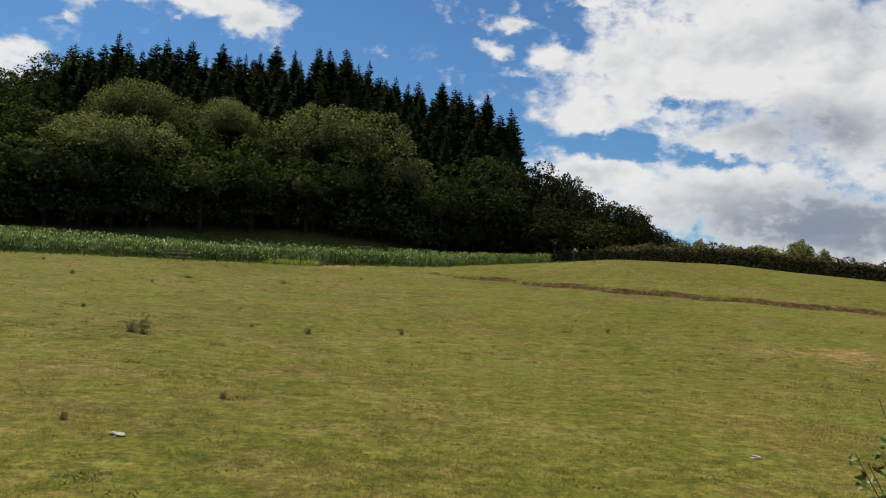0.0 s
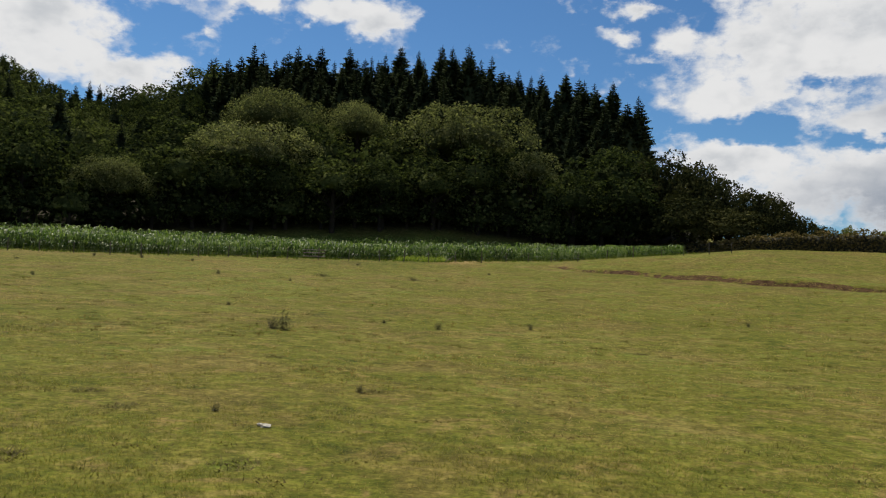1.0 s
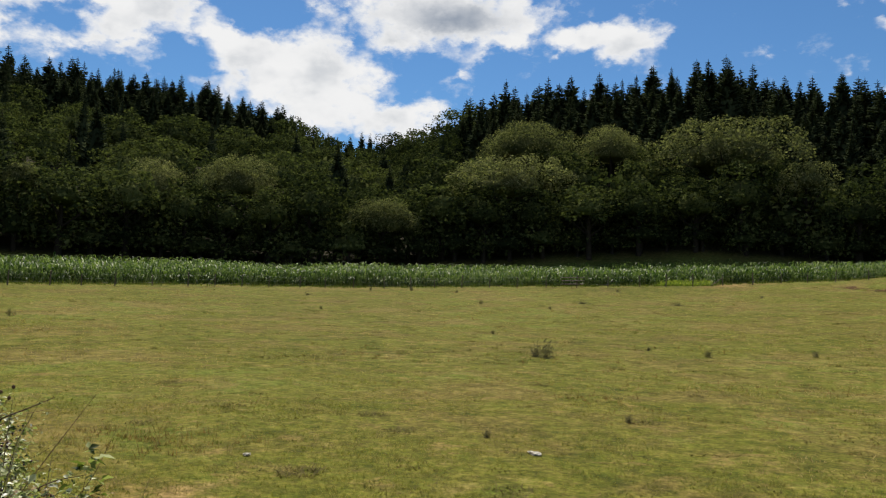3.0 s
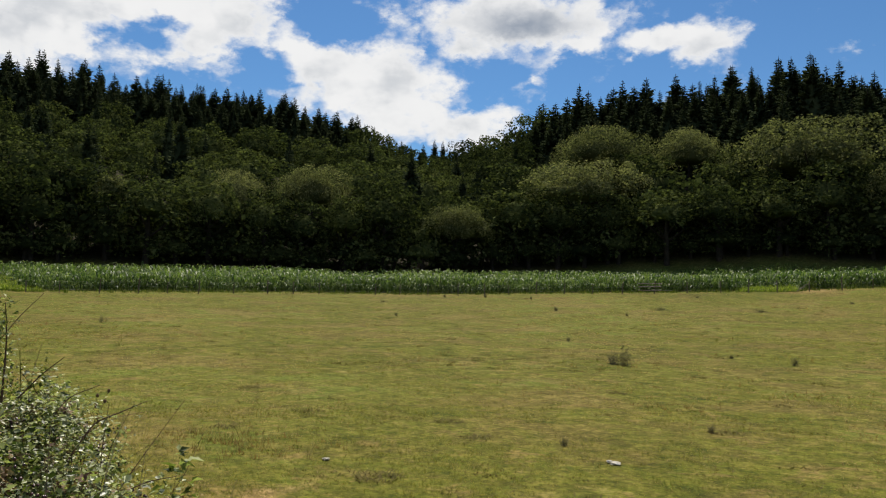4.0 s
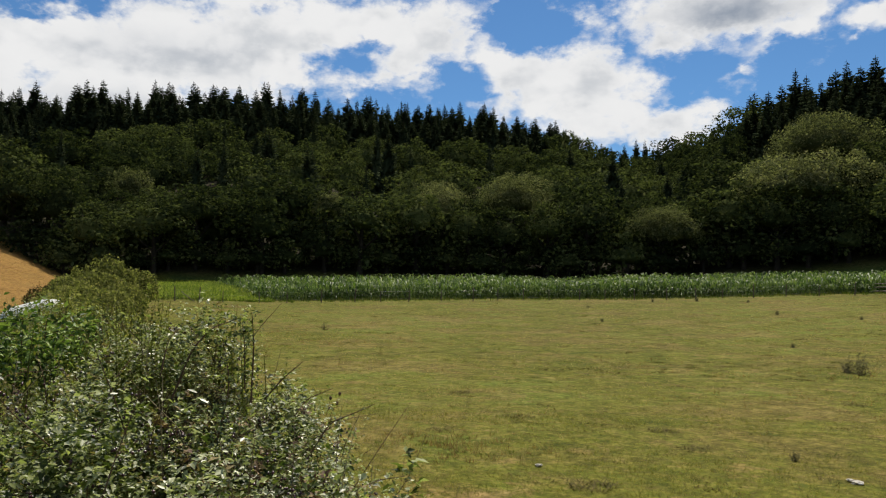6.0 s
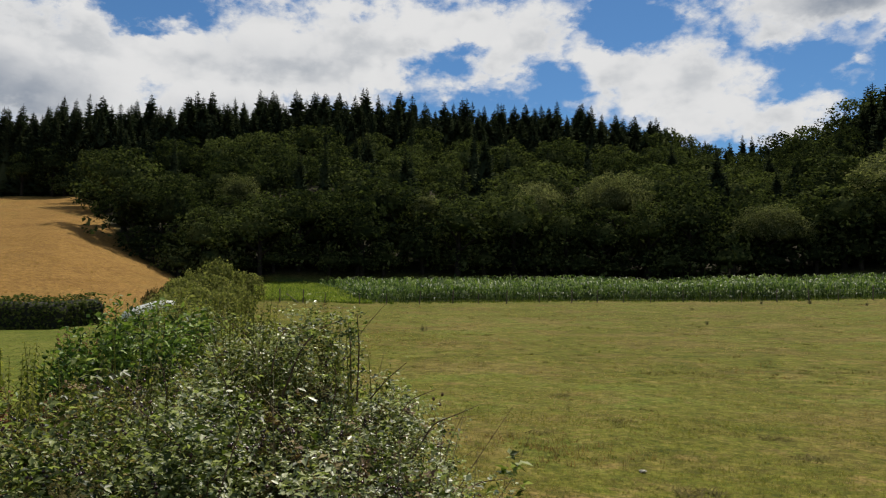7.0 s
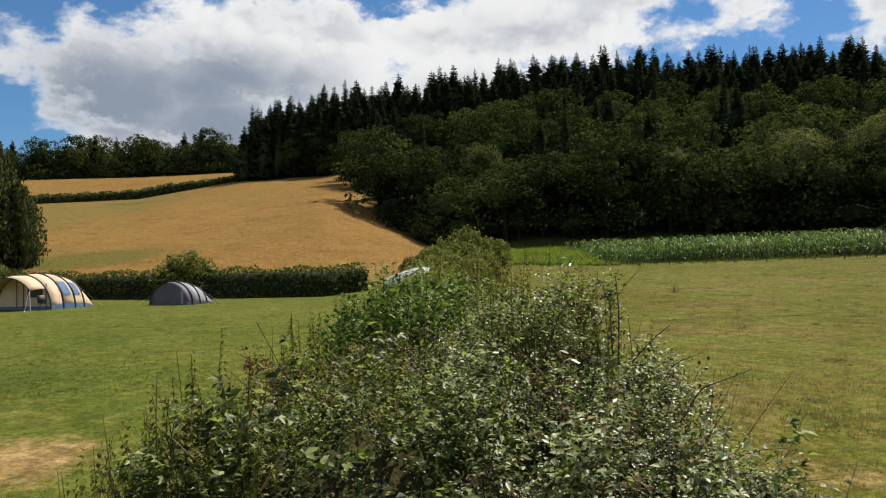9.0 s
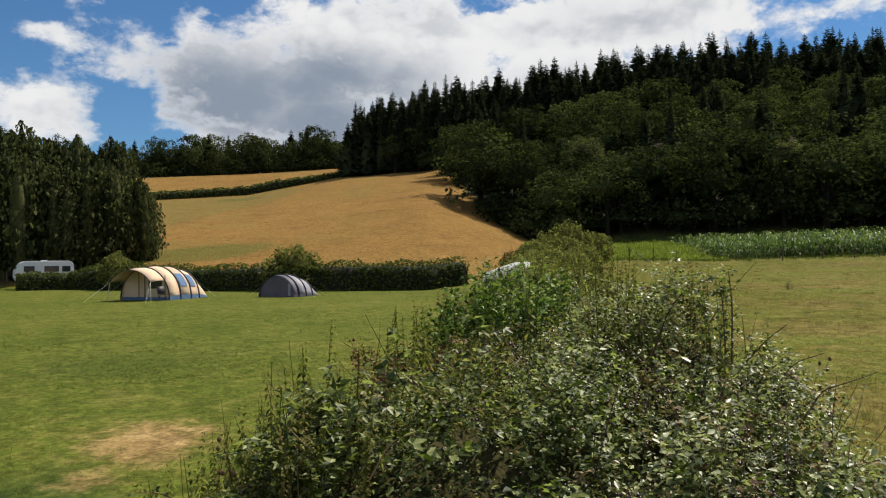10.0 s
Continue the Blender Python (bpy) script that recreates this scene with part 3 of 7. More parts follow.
def crown_arrays(seed, rx, rz, z0, clumps=42, leaves=62, leaf=0.5, lobes=0.25, clump=0.3, loose=0.75, span=1.35):
    """Leaf sprays gathered in clumps over an uneven dome; rx, rz half width and half height, z0 the middle's height."""
    r = np.random.default_rng(seed)
    k = np.arange(clumps) + 0.5
    ct = 1 - span * k / clumps                                   # from the top down to a little under the middle
    ph = k * 2.39996 + r.uniform(0, 6)
    st = np.sqrt(np.clip(1 - ct * ct, 0, 1))
    unit = np.stack([st * np.cos(ph), st * np.sin(ph), ct], 1)
    bulge = 0.78 + lobes * np.sin(3 * ph + r.uniform(0, 6)) * st * 0.5 + r.uniform(-0.14, 0.14, clumps)
    cen = unit * bulge[:, None] * np.array([rx, rx, rz]) + np.array([0, 0, z0])
    rad = clump * min(rx, rz * 1.3) * r.uniform(0.75, 1.3, clumps)
    n = r.normal(size=(clumps, leaves, 3))
    n /= np.linalg.norm(n, axis=2)[:, :, None]
    n = n + unit[:, None, :] * 0.55
    n /= np.linalg.norm(n, axis=2)[:, :, None]
    p = cen[:, None, :] + n * rad[:, None, None] * r.uniform(0.55, 1.12, (clumps, leaves, 1)) * np.array([1, 1, 0.8])
    tilt = n * 0.6 + np.array([0, 0, 0.7]) + r.normal(size=n.shape) * loose
    shell = stamp(LEAF_V, LEAF_T, p.reshape(-1, 3), bases(tilt.reshape(-1, 3), r.uniform(0, 6.28, clumps * leaves)), leaf * r.uniform(0.6, 1.4, clumps * leaves))
    # the close inner foliage of the crown, which keeps the light from its underside
    qv, qf = CORE
    qv = qv - np.array([0, 0, 0.7]) * np.minimum(qv[:, 2:3], 0)      # flat beneath
    lump = 0.54 + 0.08 * np.sin(4.1 * qv[:, 0] + seed) * np.sin(3.7 * qv[:, 1] + 1) + 0.06 * np.sin(7 * qv[:, 2] + 5 * qv[:, 0] + seed) + r.uniform(-0.06, 0.06, len(qv))
    lobe = 1 + lobes * 0.3 * np.sin(3 * np.arctan2(qv[:, 1], qv[:, 0]) + seed) * np.hypot(qv[:, 0], qv[:, 1])
    core = qv * (lump * lobe)[:, None] * np.array([rx, rx, rz]) + np.array([0, 0, z0])
    return merge(shell, (core, qf))


def trunk_arrays(seed, tall, thick, reach):
    r = np.random.default_rng(seed + 99)
    sets = [tube([(0, 0, -0.6), (0.05, 0, tall * 0.3), (0.1, 0.1, tall * 0.75)], [thick * 1.3, thick, thick * 0.35], 7)]
    for j in range(6):
        a, z = j * 1.05 + r.uniform(-0.3, 0.3), tall * r.uniform(0.28, 0.5)
        o = np.array([np.cos(a), np.sin(a), 0])
        s = np.array([0.05, 0, z])
        sets.append(tube([s, s + o * reach * 0.35 + [0, 0, tall * 0.12], s + o * reach * 0.75 + [0, 0, tall * 0.28]], [thick * 0.45, thick * 0.28, thick * 0.08], 5))
    return merge(*sets)


def broadleaf_meshes(seed, rx, rz, z0, mat, clumps=42, leaves=62, leaf=0.5, lobes=0.25, clump=0.3, loose=0.75, span=1.35):
    v, f = crown_arrays(seed, rx, rz, z0, clumps, leaves, leaf, lobes, clump, loose, span)
    tv, tf = trunk_arrays(seed, z0 + rz, 0.05 * rx + 0.1, rx)
    return quick_mesh("leafy_crown", v, f, mat), quick_mesh("branched_trunk", tv, tf, BARK, smooth=True)


def tree(name, meshes, where, size, spin, label, category, group=""):
    """size: a factor, or one each for width and height."""
    root = new(name)
    crown, trunk = meshes
    part("trunk", trunk, root)
    part("crown", crown, root)
    w, h = size if isinstance(size, tuple) else (size, size)
    root.matrix_world = Matrix.Translation(where) @ Matrix.Rotation(spin, 4, "Z") @ Matrix.Diagonal((w, w, h, 1))
    return tagged(root, label, category, group)


CONIFERS = [conifer_mesh(s, 20.0, w, b) for s, w, b in ((1, 5.4, 0.03), (2, 6.2, 0.02), (3, 4.8, 0.04), (4, 6.6, 0.02), (5, 4.2, 0.05), (6, 5.8, 0.03))]
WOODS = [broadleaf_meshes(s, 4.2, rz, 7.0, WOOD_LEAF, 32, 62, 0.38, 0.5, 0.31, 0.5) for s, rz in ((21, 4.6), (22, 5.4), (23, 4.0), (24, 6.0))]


def spot_free(taken, x, y, gap):
    for px, py, pg in taken:
        if (px - x) ** 2 + (py - y) ** 2 < (min(gap, pg)) ** 2:
            return False
    taken.append((x, y, gap))
    return True


taken = []
# oaks and other single crowns that stand out of the wood: azimuth, elevation of the top, width in degrees, distance, which mesh
FINE_TREES = [(23.5, 10.3, 9.6, 122, 1), (22.3, 12.8, 7.8, 138, 0), (16.2, 12.6, 4.8, 134, 2), (8.1, 12.6, 10.6, 128, 0), (3.2, 9.7, 3.4, 119, 2),
              (32.7, 7.1, 4.9, 114, 1), (48.6, 9.0, 5.2, 122, 2), (43.3, 9.7, 5.2, 120, 0),
              (56.9, 8.0, 2.2, 115, 2), (75.5, 8.8, 4.2, 136, 1), (70.6, 9.1, 2.8, 130, 2), (84.0, 10.3, 1.9, 209, 2), (80.8, 10.7, 3.8, 203, 0)]
for az, top, wide, d, kind in FINE_TREES:
    p = at(az, d)
    tall = EYE + d * math.tan(radians(top - 0.25)) - p.z
    half = 0.94 * d * math.tan(radians(wide / 2))
    deep = min((0.62, 0.52, 0.74)[kind] * half if wide > 6 else 0.95 * half, tall * 0.42)
    many = 70 if half > 4.5 else 40
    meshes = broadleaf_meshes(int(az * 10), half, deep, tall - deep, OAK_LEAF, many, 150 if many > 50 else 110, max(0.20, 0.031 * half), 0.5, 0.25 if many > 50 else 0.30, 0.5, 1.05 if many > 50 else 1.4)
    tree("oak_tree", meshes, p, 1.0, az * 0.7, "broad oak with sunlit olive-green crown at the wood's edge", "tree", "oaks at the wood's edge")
    taken.append((p.x, p.y, half * 1.1))


def ridge_top(az):
    """Elevation of the tree tops along the ridge."""
    return np.interp(az, [-6, -3, 2, 9, 16, 25, 28, 31, 36, 40, 45, 55, 62, 70, 80, 86, 88.3],
                     [12.5, 14, 15.3, 16.8, 15.9, 15.3, 13.4, 11.8, 11.7, 13.2, 14.3, 14.9, 15.3, 14.7, 13.5, 12.3, 11.4])


trees_rng = random.Random(5)
# conifers: rows along the ridge and, on the steeper hill, down its face
STAND = []
for row in range(11):
    az = -6.0 + row * 0.37
    while az < 88.4:
        d3 = float(np.interp(az, AZ, D3))
        step = math.degrees((4.0 if az < 27 else 2.9) / d3) * trees_rng.uniform(0.7, 1.35)
        az += step
        d = d3 + 14 - row * 5.2 + trees_rng.uniform(-2, 2)
        steep = az < 27.5
        if steep and row > 4:
            az += step * 0.6
        if az > 88.3 or 27.5 < az < 39.5 or (not steep and row > 4) or d < float(wood_edge(az)) + 6:
            continue
        p = at(az, d)
        want = float(ridge_top(az)) - (0.2, 0.0, 0.0, 0.3, 0.9, 1.7, 2.6, 3.6, 4.6, 5.6, 6.6)[row]
        tall = EYE + d * math.tan(radians(want)) - p.z
        tall = min(max(tall, 8.0), 28.0) * trees_rng.uniform(0.80, 1.07)
        if not spot_free(taken, p.x, p.y, 2.2):
            continue
        s = tall / 20.0
        which, wide, spin = trees_rng.randrange(6), max(0.8, s) * trees_rng.uniform(0.9, 1.2) * (1.1 if steep else 1.0), trees_rng.uniform(0, 6.28)
        if row in (0, 2, 4) or row > 6:
            STAND.append((which, p, wide, s, spin))
            continue
        tree("conifer", CONIFERS[which], p, (wide, s), spin,
             "tall dark green spruce in dense hillside plantation", "conifer", "spruces of the hillside wood")



def build_stand():
    """The spruces of the inner rows, too crowded to count, joined."""
    root = tagged(new("spruce_stand"), "crowded dark green spruces within the hillside plantation", "conifer", kind="stuff")
    for k, meshes in enumerate(CONIFERS):
        rows = [q for q in STAND if q[0] == k]
        if not rows:
            continue
        places, spins = np.array([q[1][:] for q in rows]), np.array([q[4] for q in rows])
        sizes = np.array([(q[2], q[2], q[3]) for q in rows])
        for me, name in zip(meshes, ("crown", "trunk")):
            v = np.zeros(len(me.vertices) * 3)
            me.vertices.foreach_get("co", v)
            f = np.array([tuple(q.vertices) for q in me.polygons])
            tagged(part(name, quick_mesh(name, *stamp(v.reshape(-1, 3), f, places, upright(spins), sizes), me.materials[0]), root), kind="stuff")


build_stand()

# the saddle between the hills is crowned by broadleaved trees
for row in range(4):
    az = 27.2 + row * 0.4
    while az < 40:
        d3 = float(np.interp(az, AZ, D3))
        d = d3 - 9 * row + trees_rng.uniform(-3, 3)
        p = at(az, d)
        tall = EYE + d * math.tan(radians(float(ridge_top(az)) - 0.7 * row + trees_rng.uniform(-0.5, 0.15))) - p.z
        kind = trees_rng.randrange(4)
        s = min(max(tall, 6.0), 20.0) / (7.0 + (4.6, 5.4, 4.0, 6.0)[kind])
        if trees_rng.random() < (0.75, 0.5, 0.35, 0.25)[row]:
            tree("conifer", trees_rng.choice(CONIFERS), p, (s * 0.5, tall / 20.0), az, "small dark spruce on the saddle of the hills", "conifer", "spruces of the hillside wood")
        else:
            tree("woodland_tree", WOODS[kind], p, (s * 0.9, s), az * 7, "olive-green broadleaved tree on the wooded hillside", "tree", "broadleaved trees of the hillside wood")
        az += math.degrees(3.5 / d3) * trees_rng.uniform(0.7, 1.3)

# the wood's steep end above the hay field
for row in range(4):
    az = 81.5 + row * 0.3
    while az < 88.3:
        d = float(wood_edge(az)) + 4 + row * 4.5 + trees_rng.uniform(-1, 1)
        p = at(az, d)
        tall = min(EYE + d * math.tan(radians(float(ridge_top(az)) - 0.2 - 0.5 * max(2 - row, 0))) - p.z, 26.0) * trees_rng.uniform(0.86, 1.03)
        if az < 87.2 or row == 0:
            tree("conifer", trees_rng.choice(CONIFERS), p, (tall / 22, tall / 20), az * 11, "tall dark green spruce at the end of the wood", "conifer", "spruces of the hillside wood")
        az += math.degrees(2.7 / d) * trees_rng.uniform(0.7, 1.3)

SHRUBS = [broadleaf_meshes(s, 3.0, 2.6, 2.0, WOOD_LEAF, 20, 32, 0.38, 0.3, 0.38) for s in (31, 32)]
for row in range(2):
    az = -8.0
    while az < 80:
        az += math.degrees(4.2 / 110) * trees_rng.uniform(0.8, 1.3)
        p = at(az, float(wood_edge(az)) + (1.8 if az < 72 else 0.5) + 5.0 * row + trees_rng.uniform(-1, 1))
        s = trees_rng.uniform(0.8, 1.3) * (1.0 + 0.5 * row)
        tree("woodland_shrub", trees_rng.choice(SHRUBS), p, (s, s * trees_rng.uniform(0.8, 1.2)), trees_rng.uniform(0, 6.28), "dense dark green shrub at the foot of the wood", "shrub", "shrubs along the wood's foot")

# broadleaved trees down the faces of both hills
for row in range(9):
    az = -7.0 + row * 0.9
    while az < 86:
        d = 0.0
        edge, d3 = float(wood_edge(az)), float(np.interp(az, AZ, D3))
        az += math.degrees(6.6 / max(edge, 100)) * trees_rng.uniform(0.75, 1.35)
        edge = float(wood_edge(az))
        d = edge + 2.5 + row * 8.3 + trees_rng.uniform(-2.5, 2.5)
        if d > d3 - (12 if az < 28 else 2) or az > 86:
            continue
        if az < 27 and row > 2:
            continue
        p = at(az, d)
        if not spot_free(taken, p.x, p.y, 4.4):
            continue
        tall = trees_rng.uniform(9.5, 14.0)
        kind = trees_rng.randrange(4)
        s = tall / (7.0 + (4.6, 5.4, 4.0, 6.0)[kind])
        if row > 1 and az > 27 and trees_rng.random() < 0.40:
            tall = trees_rng.uniform(12.5, 17.0)
            tree("conifer", trees_rng.choice(CONIFERS), p, (tall / 24, tall / 20), az * 5, "dark spruce among broadleaved trees on hillside", "conifer", "spruces of the hillside wood")
            continue
        tree("woodland_tree", WOODS[kind], p, (s * trees_rng.uniform(0.95, 1.25), s), trees_rng.uniform(0, 6.28), "olive-green broadleaved tree on the wooded hillside", "tree", "broadleaved trees of the hillside wood")

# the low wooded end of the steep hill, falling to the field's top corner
# woodland leaf colour mixed darker; the hill end's shade is put into it
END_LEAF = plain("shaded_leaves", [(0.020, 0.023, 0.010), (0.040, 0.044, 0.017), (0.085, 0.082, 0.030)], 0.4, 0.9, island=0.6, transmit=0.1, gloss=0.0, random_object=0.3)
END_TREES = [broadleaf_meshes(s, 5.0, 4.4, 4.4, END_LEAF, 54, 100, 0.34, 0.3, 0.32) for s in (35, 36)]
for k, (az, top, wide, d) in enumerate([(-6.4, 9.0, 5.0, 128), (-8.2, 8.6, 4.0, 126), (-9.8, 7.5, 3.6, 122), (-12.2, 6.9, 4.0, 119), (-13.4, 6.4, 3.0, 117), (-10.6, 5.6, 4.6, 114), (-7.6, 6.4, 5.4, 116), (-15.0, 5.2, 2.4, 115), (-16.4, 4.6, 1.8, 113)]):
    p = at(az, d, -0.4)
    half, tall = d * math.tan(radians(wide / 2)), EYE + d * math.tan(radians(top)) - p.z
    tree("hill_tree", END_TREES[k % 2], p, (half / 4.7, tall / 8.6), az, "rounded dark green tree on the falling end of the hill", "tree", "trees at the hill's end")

# far wood above the hay field
az = 86.8
while az < 122:
    for row in (0, 1):
        d = 296 + row * 9 + trees_rng.uniform(-3, 3)
        top = float(np.interp(az, [88, 90.6, 92, 96, 100, 103, 112], [9.4, 9.7, 9.1, 8.9, 8.6, 8.2, 8.6])) + trees_rng.uniform(-0.35, 0.25)
        p = at(az + row * 0.4, d)
        tall = EYE + d * math.tan(radians(top)) - p.z
        if trees_rng.random() < 0.3:
            tree("conifer", trees_rng.choice(CONIFERS), p, (tall / 20 * 1.05, tall / 20 * 1.03), az, "dark pine in the far wood above hay field", "conifer", "trees of the far wood")
        else:
            kind = trees_rng.randrange(4)
            s = tall / 8.4
            tree("woodland_tree", WOODS[kind], p - Vector((0, 0, 3.6 * s)), (s * 0.75, s), az * 9, "broadleaved tree in the far wood above hay field", "tree", "trees of the far wood")
    az += math.degrees(5.2 / 296) * trees_rng.uniform(0.6, 1.4)

az = 86.0
while az < 112:
    s = trees_rng.uniform(0.9, 1.4)
    tree("woodland_shrub", trees_rng.choice(SHRUBS), at(az, 292 + trees_rng.uniform(-1, 1), -1.6), (s * 1.2, s * 1.1), az * 3, "dense dark shrub at the foot of the far wood", "shrub", "shrubs of the far wood")
    az += 0.6 * trees_rng.uniform(0.7, 1.2)

# ---------------------------------------------------------------- tall dark cypresses beside the camping lawn
CYPRESS = plain("cypress_sprays", [(0.026, 0.034, 0.015), (0.064, 0.074, 0.030), (0.135, 0.138, 0.060)], 0.5, 0.85, island=0.8, transmit=0.36, gloss=0.0)
SPRAY_V = np.array([[-0.25, 0, 0.1], [0.25, 0, 0.1], [0.18, 0.1, -0.55], [0.0, 0.16, -1.0], [-0.2, 0.1, -0.6]])
SPRAY_F = np.array([[0, 1, 2], [0, 2, 4], [4, 2, 3]])


def cypress_meshes(seed, tall, wide):
    r = np.random.default_rng(seed)
    n = 7400
    k = r.uniform(0, 1, n) ** 0.9
    a = r.uniform(0, 2 * np.pi, n)
    spires = 15
    j = r.integers(0, spires, n)
    sa, so = np.arange(spires) * 2.4 + seed, wide * 0.66 * np.sqrt(np.arange(spires) / spires)
    st = tall * (1.0 - 0.20 * (so / wide) - 0.12 * r.uniform(0, 1, spires))
    prof = np.interp(k, [0, 0.08, 0.25, 0.6, 0.85, 1.0], [0.2, 0.6, 1.0, 0.92, 0.62, 0.05])
    rad = wide * 0.47 * prof * (1 + 0.2 * np.sin(5 * a + 9 * k + j) + r.uniform(-0.25, 0.2, n))
    p = np.stack([so[j] * np.cos(sa[j]) + rad * np.cos(a), so[j] * np.sin(sa[j]) + rad * np.sin(a), 0.5 + k * st[j]], 1)
    face = upright(a - np.pi / 2 + r.uniform(-0.9, 0.9, n)) @ bases(np.array([0, 0, 1.0]) + r.normal(size=(n, 3)) * 0.35, np.zeros(n))
    size = r.uniform(0.30, 0.85, n) * (1.0 - 0.4 * k)
    v, f = stamp(SPRAY_V, SPRAY_F, p, face, size)
    # the close inner foliage of each spire
    cores = [(v, f)]
    for q in range(spires):
        c = np.array([so[q] * math.cos(sa[q]), so[q] * math.sin(sa[q]), 0.6])
        cv, cf = tube([c + np.array([0.1 * math.sin(3 * u + q), 0, st[q] * u]) for u in (0, 0.1, 0.3, 0.5, 0.7, 0.85, 0.97)], wide * 0.17 * np.array([0.15, 0.5, 1.0, 0.96, 0.8, 0.55, 0.08]) * r.uniform(0.9, 1.1, 7), 8)
        cores.append((cv, np.concatenate([cf[:, [0, 1, 2]], cf[:, [0, 2, 3]]])))
    v, f = merge(*cores)
    tv, tf = tube([(0, 0, -0.5), (0, 0, tall * 0.5), (0, 0, tall * 0.75)], [0.4, 0.25, 0.05], 6)
    return quick_mesh("cypress_crown", v, f, CYPRESS), quick_mesh("cypress_trunk", tv, tf, BARK)


CYPRESSES = [cypress_meshes(41, 15.0, 4.0), cypress_meshes(42, 15.0, 4.6)]
for k, (az, top, d, w) in enumerate([(103.6, 8.7, 92, 0.85), (105.9, 8.8, 94, 0.95), (107.4, 7.9, 92, 0.95), (109.2, 9.5, 93, 1.0), (110.7, 9.2, 91, 1.1), (113.2, 9.6, 93, 1.1), (102.3, 6.0, 88, 0.7), (104.6, 7.2, 88, 0.9), (108.2, 7.4, 88, 1.0), (110.2, 8.0, 87, 1.0), (106.4, 6.6, 87, 0.9)]):
    p = at(az, d, -0.2)
    tall = EYE + d * math.tan(radians(top)) - p.z
    tree("cypress", CYPRESSES[k % 2], p, (w, tall / 15.0), k * 1.3, "huge dark green cypress with drooping sprays", "conifer", "cypresses beside the camping lawn")

# ---------------------------------------------------------------- hedges
HEDGE_LEAF = plain("hedge_leaves", [(0.034, 0.048, 0.012), (0.070, 0.092, 0.024), (0.13, 0.14, 0.045)], 0.5, 0.75, island=0.7, transmit=0.35, gloss=0.0)
RUSSET_LEAF = plain("russet_leaves", [(0.060, 0.048, 0.020), (0.11, 0.090, 0.034), (0.19, 0.14, 0.06)], 0.3, 0.8, island=0.8, transmit=0.2, gloss=0.0)
HEDGE_SHADE = plain("hedge_shade", [(0.008, 0.010, 0.005), (0.022, 0.022, 0.011)], 2.0, 0.95)


BUSH_LEAF = plain("bush_leaves", [(0.080, 0.088, 0.026), (0.155, 0.162, 0.050), (0.27, 0.26, 0.10)], 0.5, 0.9, island=0.7, transmit=0.48, gloss=0.0)
BUSHES = [broadleaf_meshes(s, 3.0, 2.6, 2.0, BUSH_LEAF, 40, 70, 0.3, 0.3, 0.34) for s in (33, 34)]


def hedge(name, label, azs, ds, tops, half, mat, leaf, per_m2, seed, lean=0.12, low=0.0):
    """A hedge along a line given by azimuth and distance; tops: heights over the ground along it."""
    r = np.random.default_rng(seed)
    pts = np.array([[*at(a, d)[:]] for a, d in zip(azs, ds)])
    seg = np.linalg.norm(np.diff(pts[:, :2], axis=0), axis=1)
    run = np.concatenate([[0], np.cumsum(seg)])
    length = run[-1]
    n = int(length * per_m2 * (2 * max(tops) + 2 * half))
    s = r.uniform(0, length, n)

    def line(s):
        x, y = np.interp(s, run, pts[:, 0]), np.interp(s, run, pts[:, 1])
        x2, y2 = np.interp(s + 0.5, run, pts[:, 0]), np.interp(s + 0.5, run, pts[:, 1])
        x0, y0 = np.interp(s - 0.5, run, pts[:, 0]), np.interp(s - 0.5, run, pts[:, 1])
        tx, ty = x2 - x0, y2 - y0
        ln = np.maximum(np.hypot(tx, ty), 1e-6)
        return x, y, -ty / ln, tx / ln

    x, y, nx, ny = line(s)
    top = np.interp(s, run, tops) * (1 + lean * (np.sin(s * 1.3 + seed) * 0.5 + np.sin(s * 3.7) * 0.3 + r.uniform(-0.5, 0.5, n)))
    a = r.uniform(-0.1, math.pi + 0.1, n)                        # round the section: side, top, side
    shape = np.sign(np.cos(a)) * np.abs(np.cos(a)) ** 0.6
    off, up = half * shape * r.uniform(0.8, 1.12, n), top * np.clip(np.sin(a), 0.02, 1) ** 0.7
    side = r.random(n) < 0.45
    up = np.where(side, top * r.uniform(low, 1, n), up)
    off = np.where(side, np.sign(off) * half * r.uniform(0.85, 1.1, n), off)
    px, py = x + nx * off, y + ny * off
    p = np.stack([px, py, height(px, py) + up], 1)
    nrm = np.stack([nx * np.cos(a), ny * np.cos(a), np.abs(np.sin(a)) + 0.3], 1) + r.normal(size=(n, 3)) * 0.5
    v, f = stamp(LEAF_V, LEAF_F, p, bases(nrm, r.uniform(0, 6.28, n)), leaf * r.uniform(0.6, 1.5, n))
    root = tagged(new(name), label, "hedge")
    leaves = part("foliage", quick_mesh("foliage", v, f, mat), root)
    tagged(leaves, kind="stuff")
    # a dark hull under the leaves, coloured for the shade inside the hedge
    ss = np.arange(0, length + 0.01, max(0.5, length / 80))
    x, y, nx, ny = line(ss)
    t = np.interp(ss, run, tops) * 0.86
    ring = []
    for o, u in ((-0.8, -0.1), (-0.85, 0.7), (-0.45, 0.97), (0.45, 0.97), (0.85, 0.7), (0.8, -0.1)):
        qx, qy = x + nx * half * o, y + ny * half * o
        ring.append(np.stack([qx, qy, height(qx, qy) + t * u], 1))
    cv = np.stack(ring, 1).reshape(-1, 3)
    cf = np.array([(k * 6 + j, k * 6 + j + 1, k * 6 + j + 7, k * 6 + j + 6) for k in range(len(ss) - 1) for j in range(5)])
    part("twig_mass", quick_mesh("twig_mass", cv, cf, HEDGE_SHADE), root)
    return root


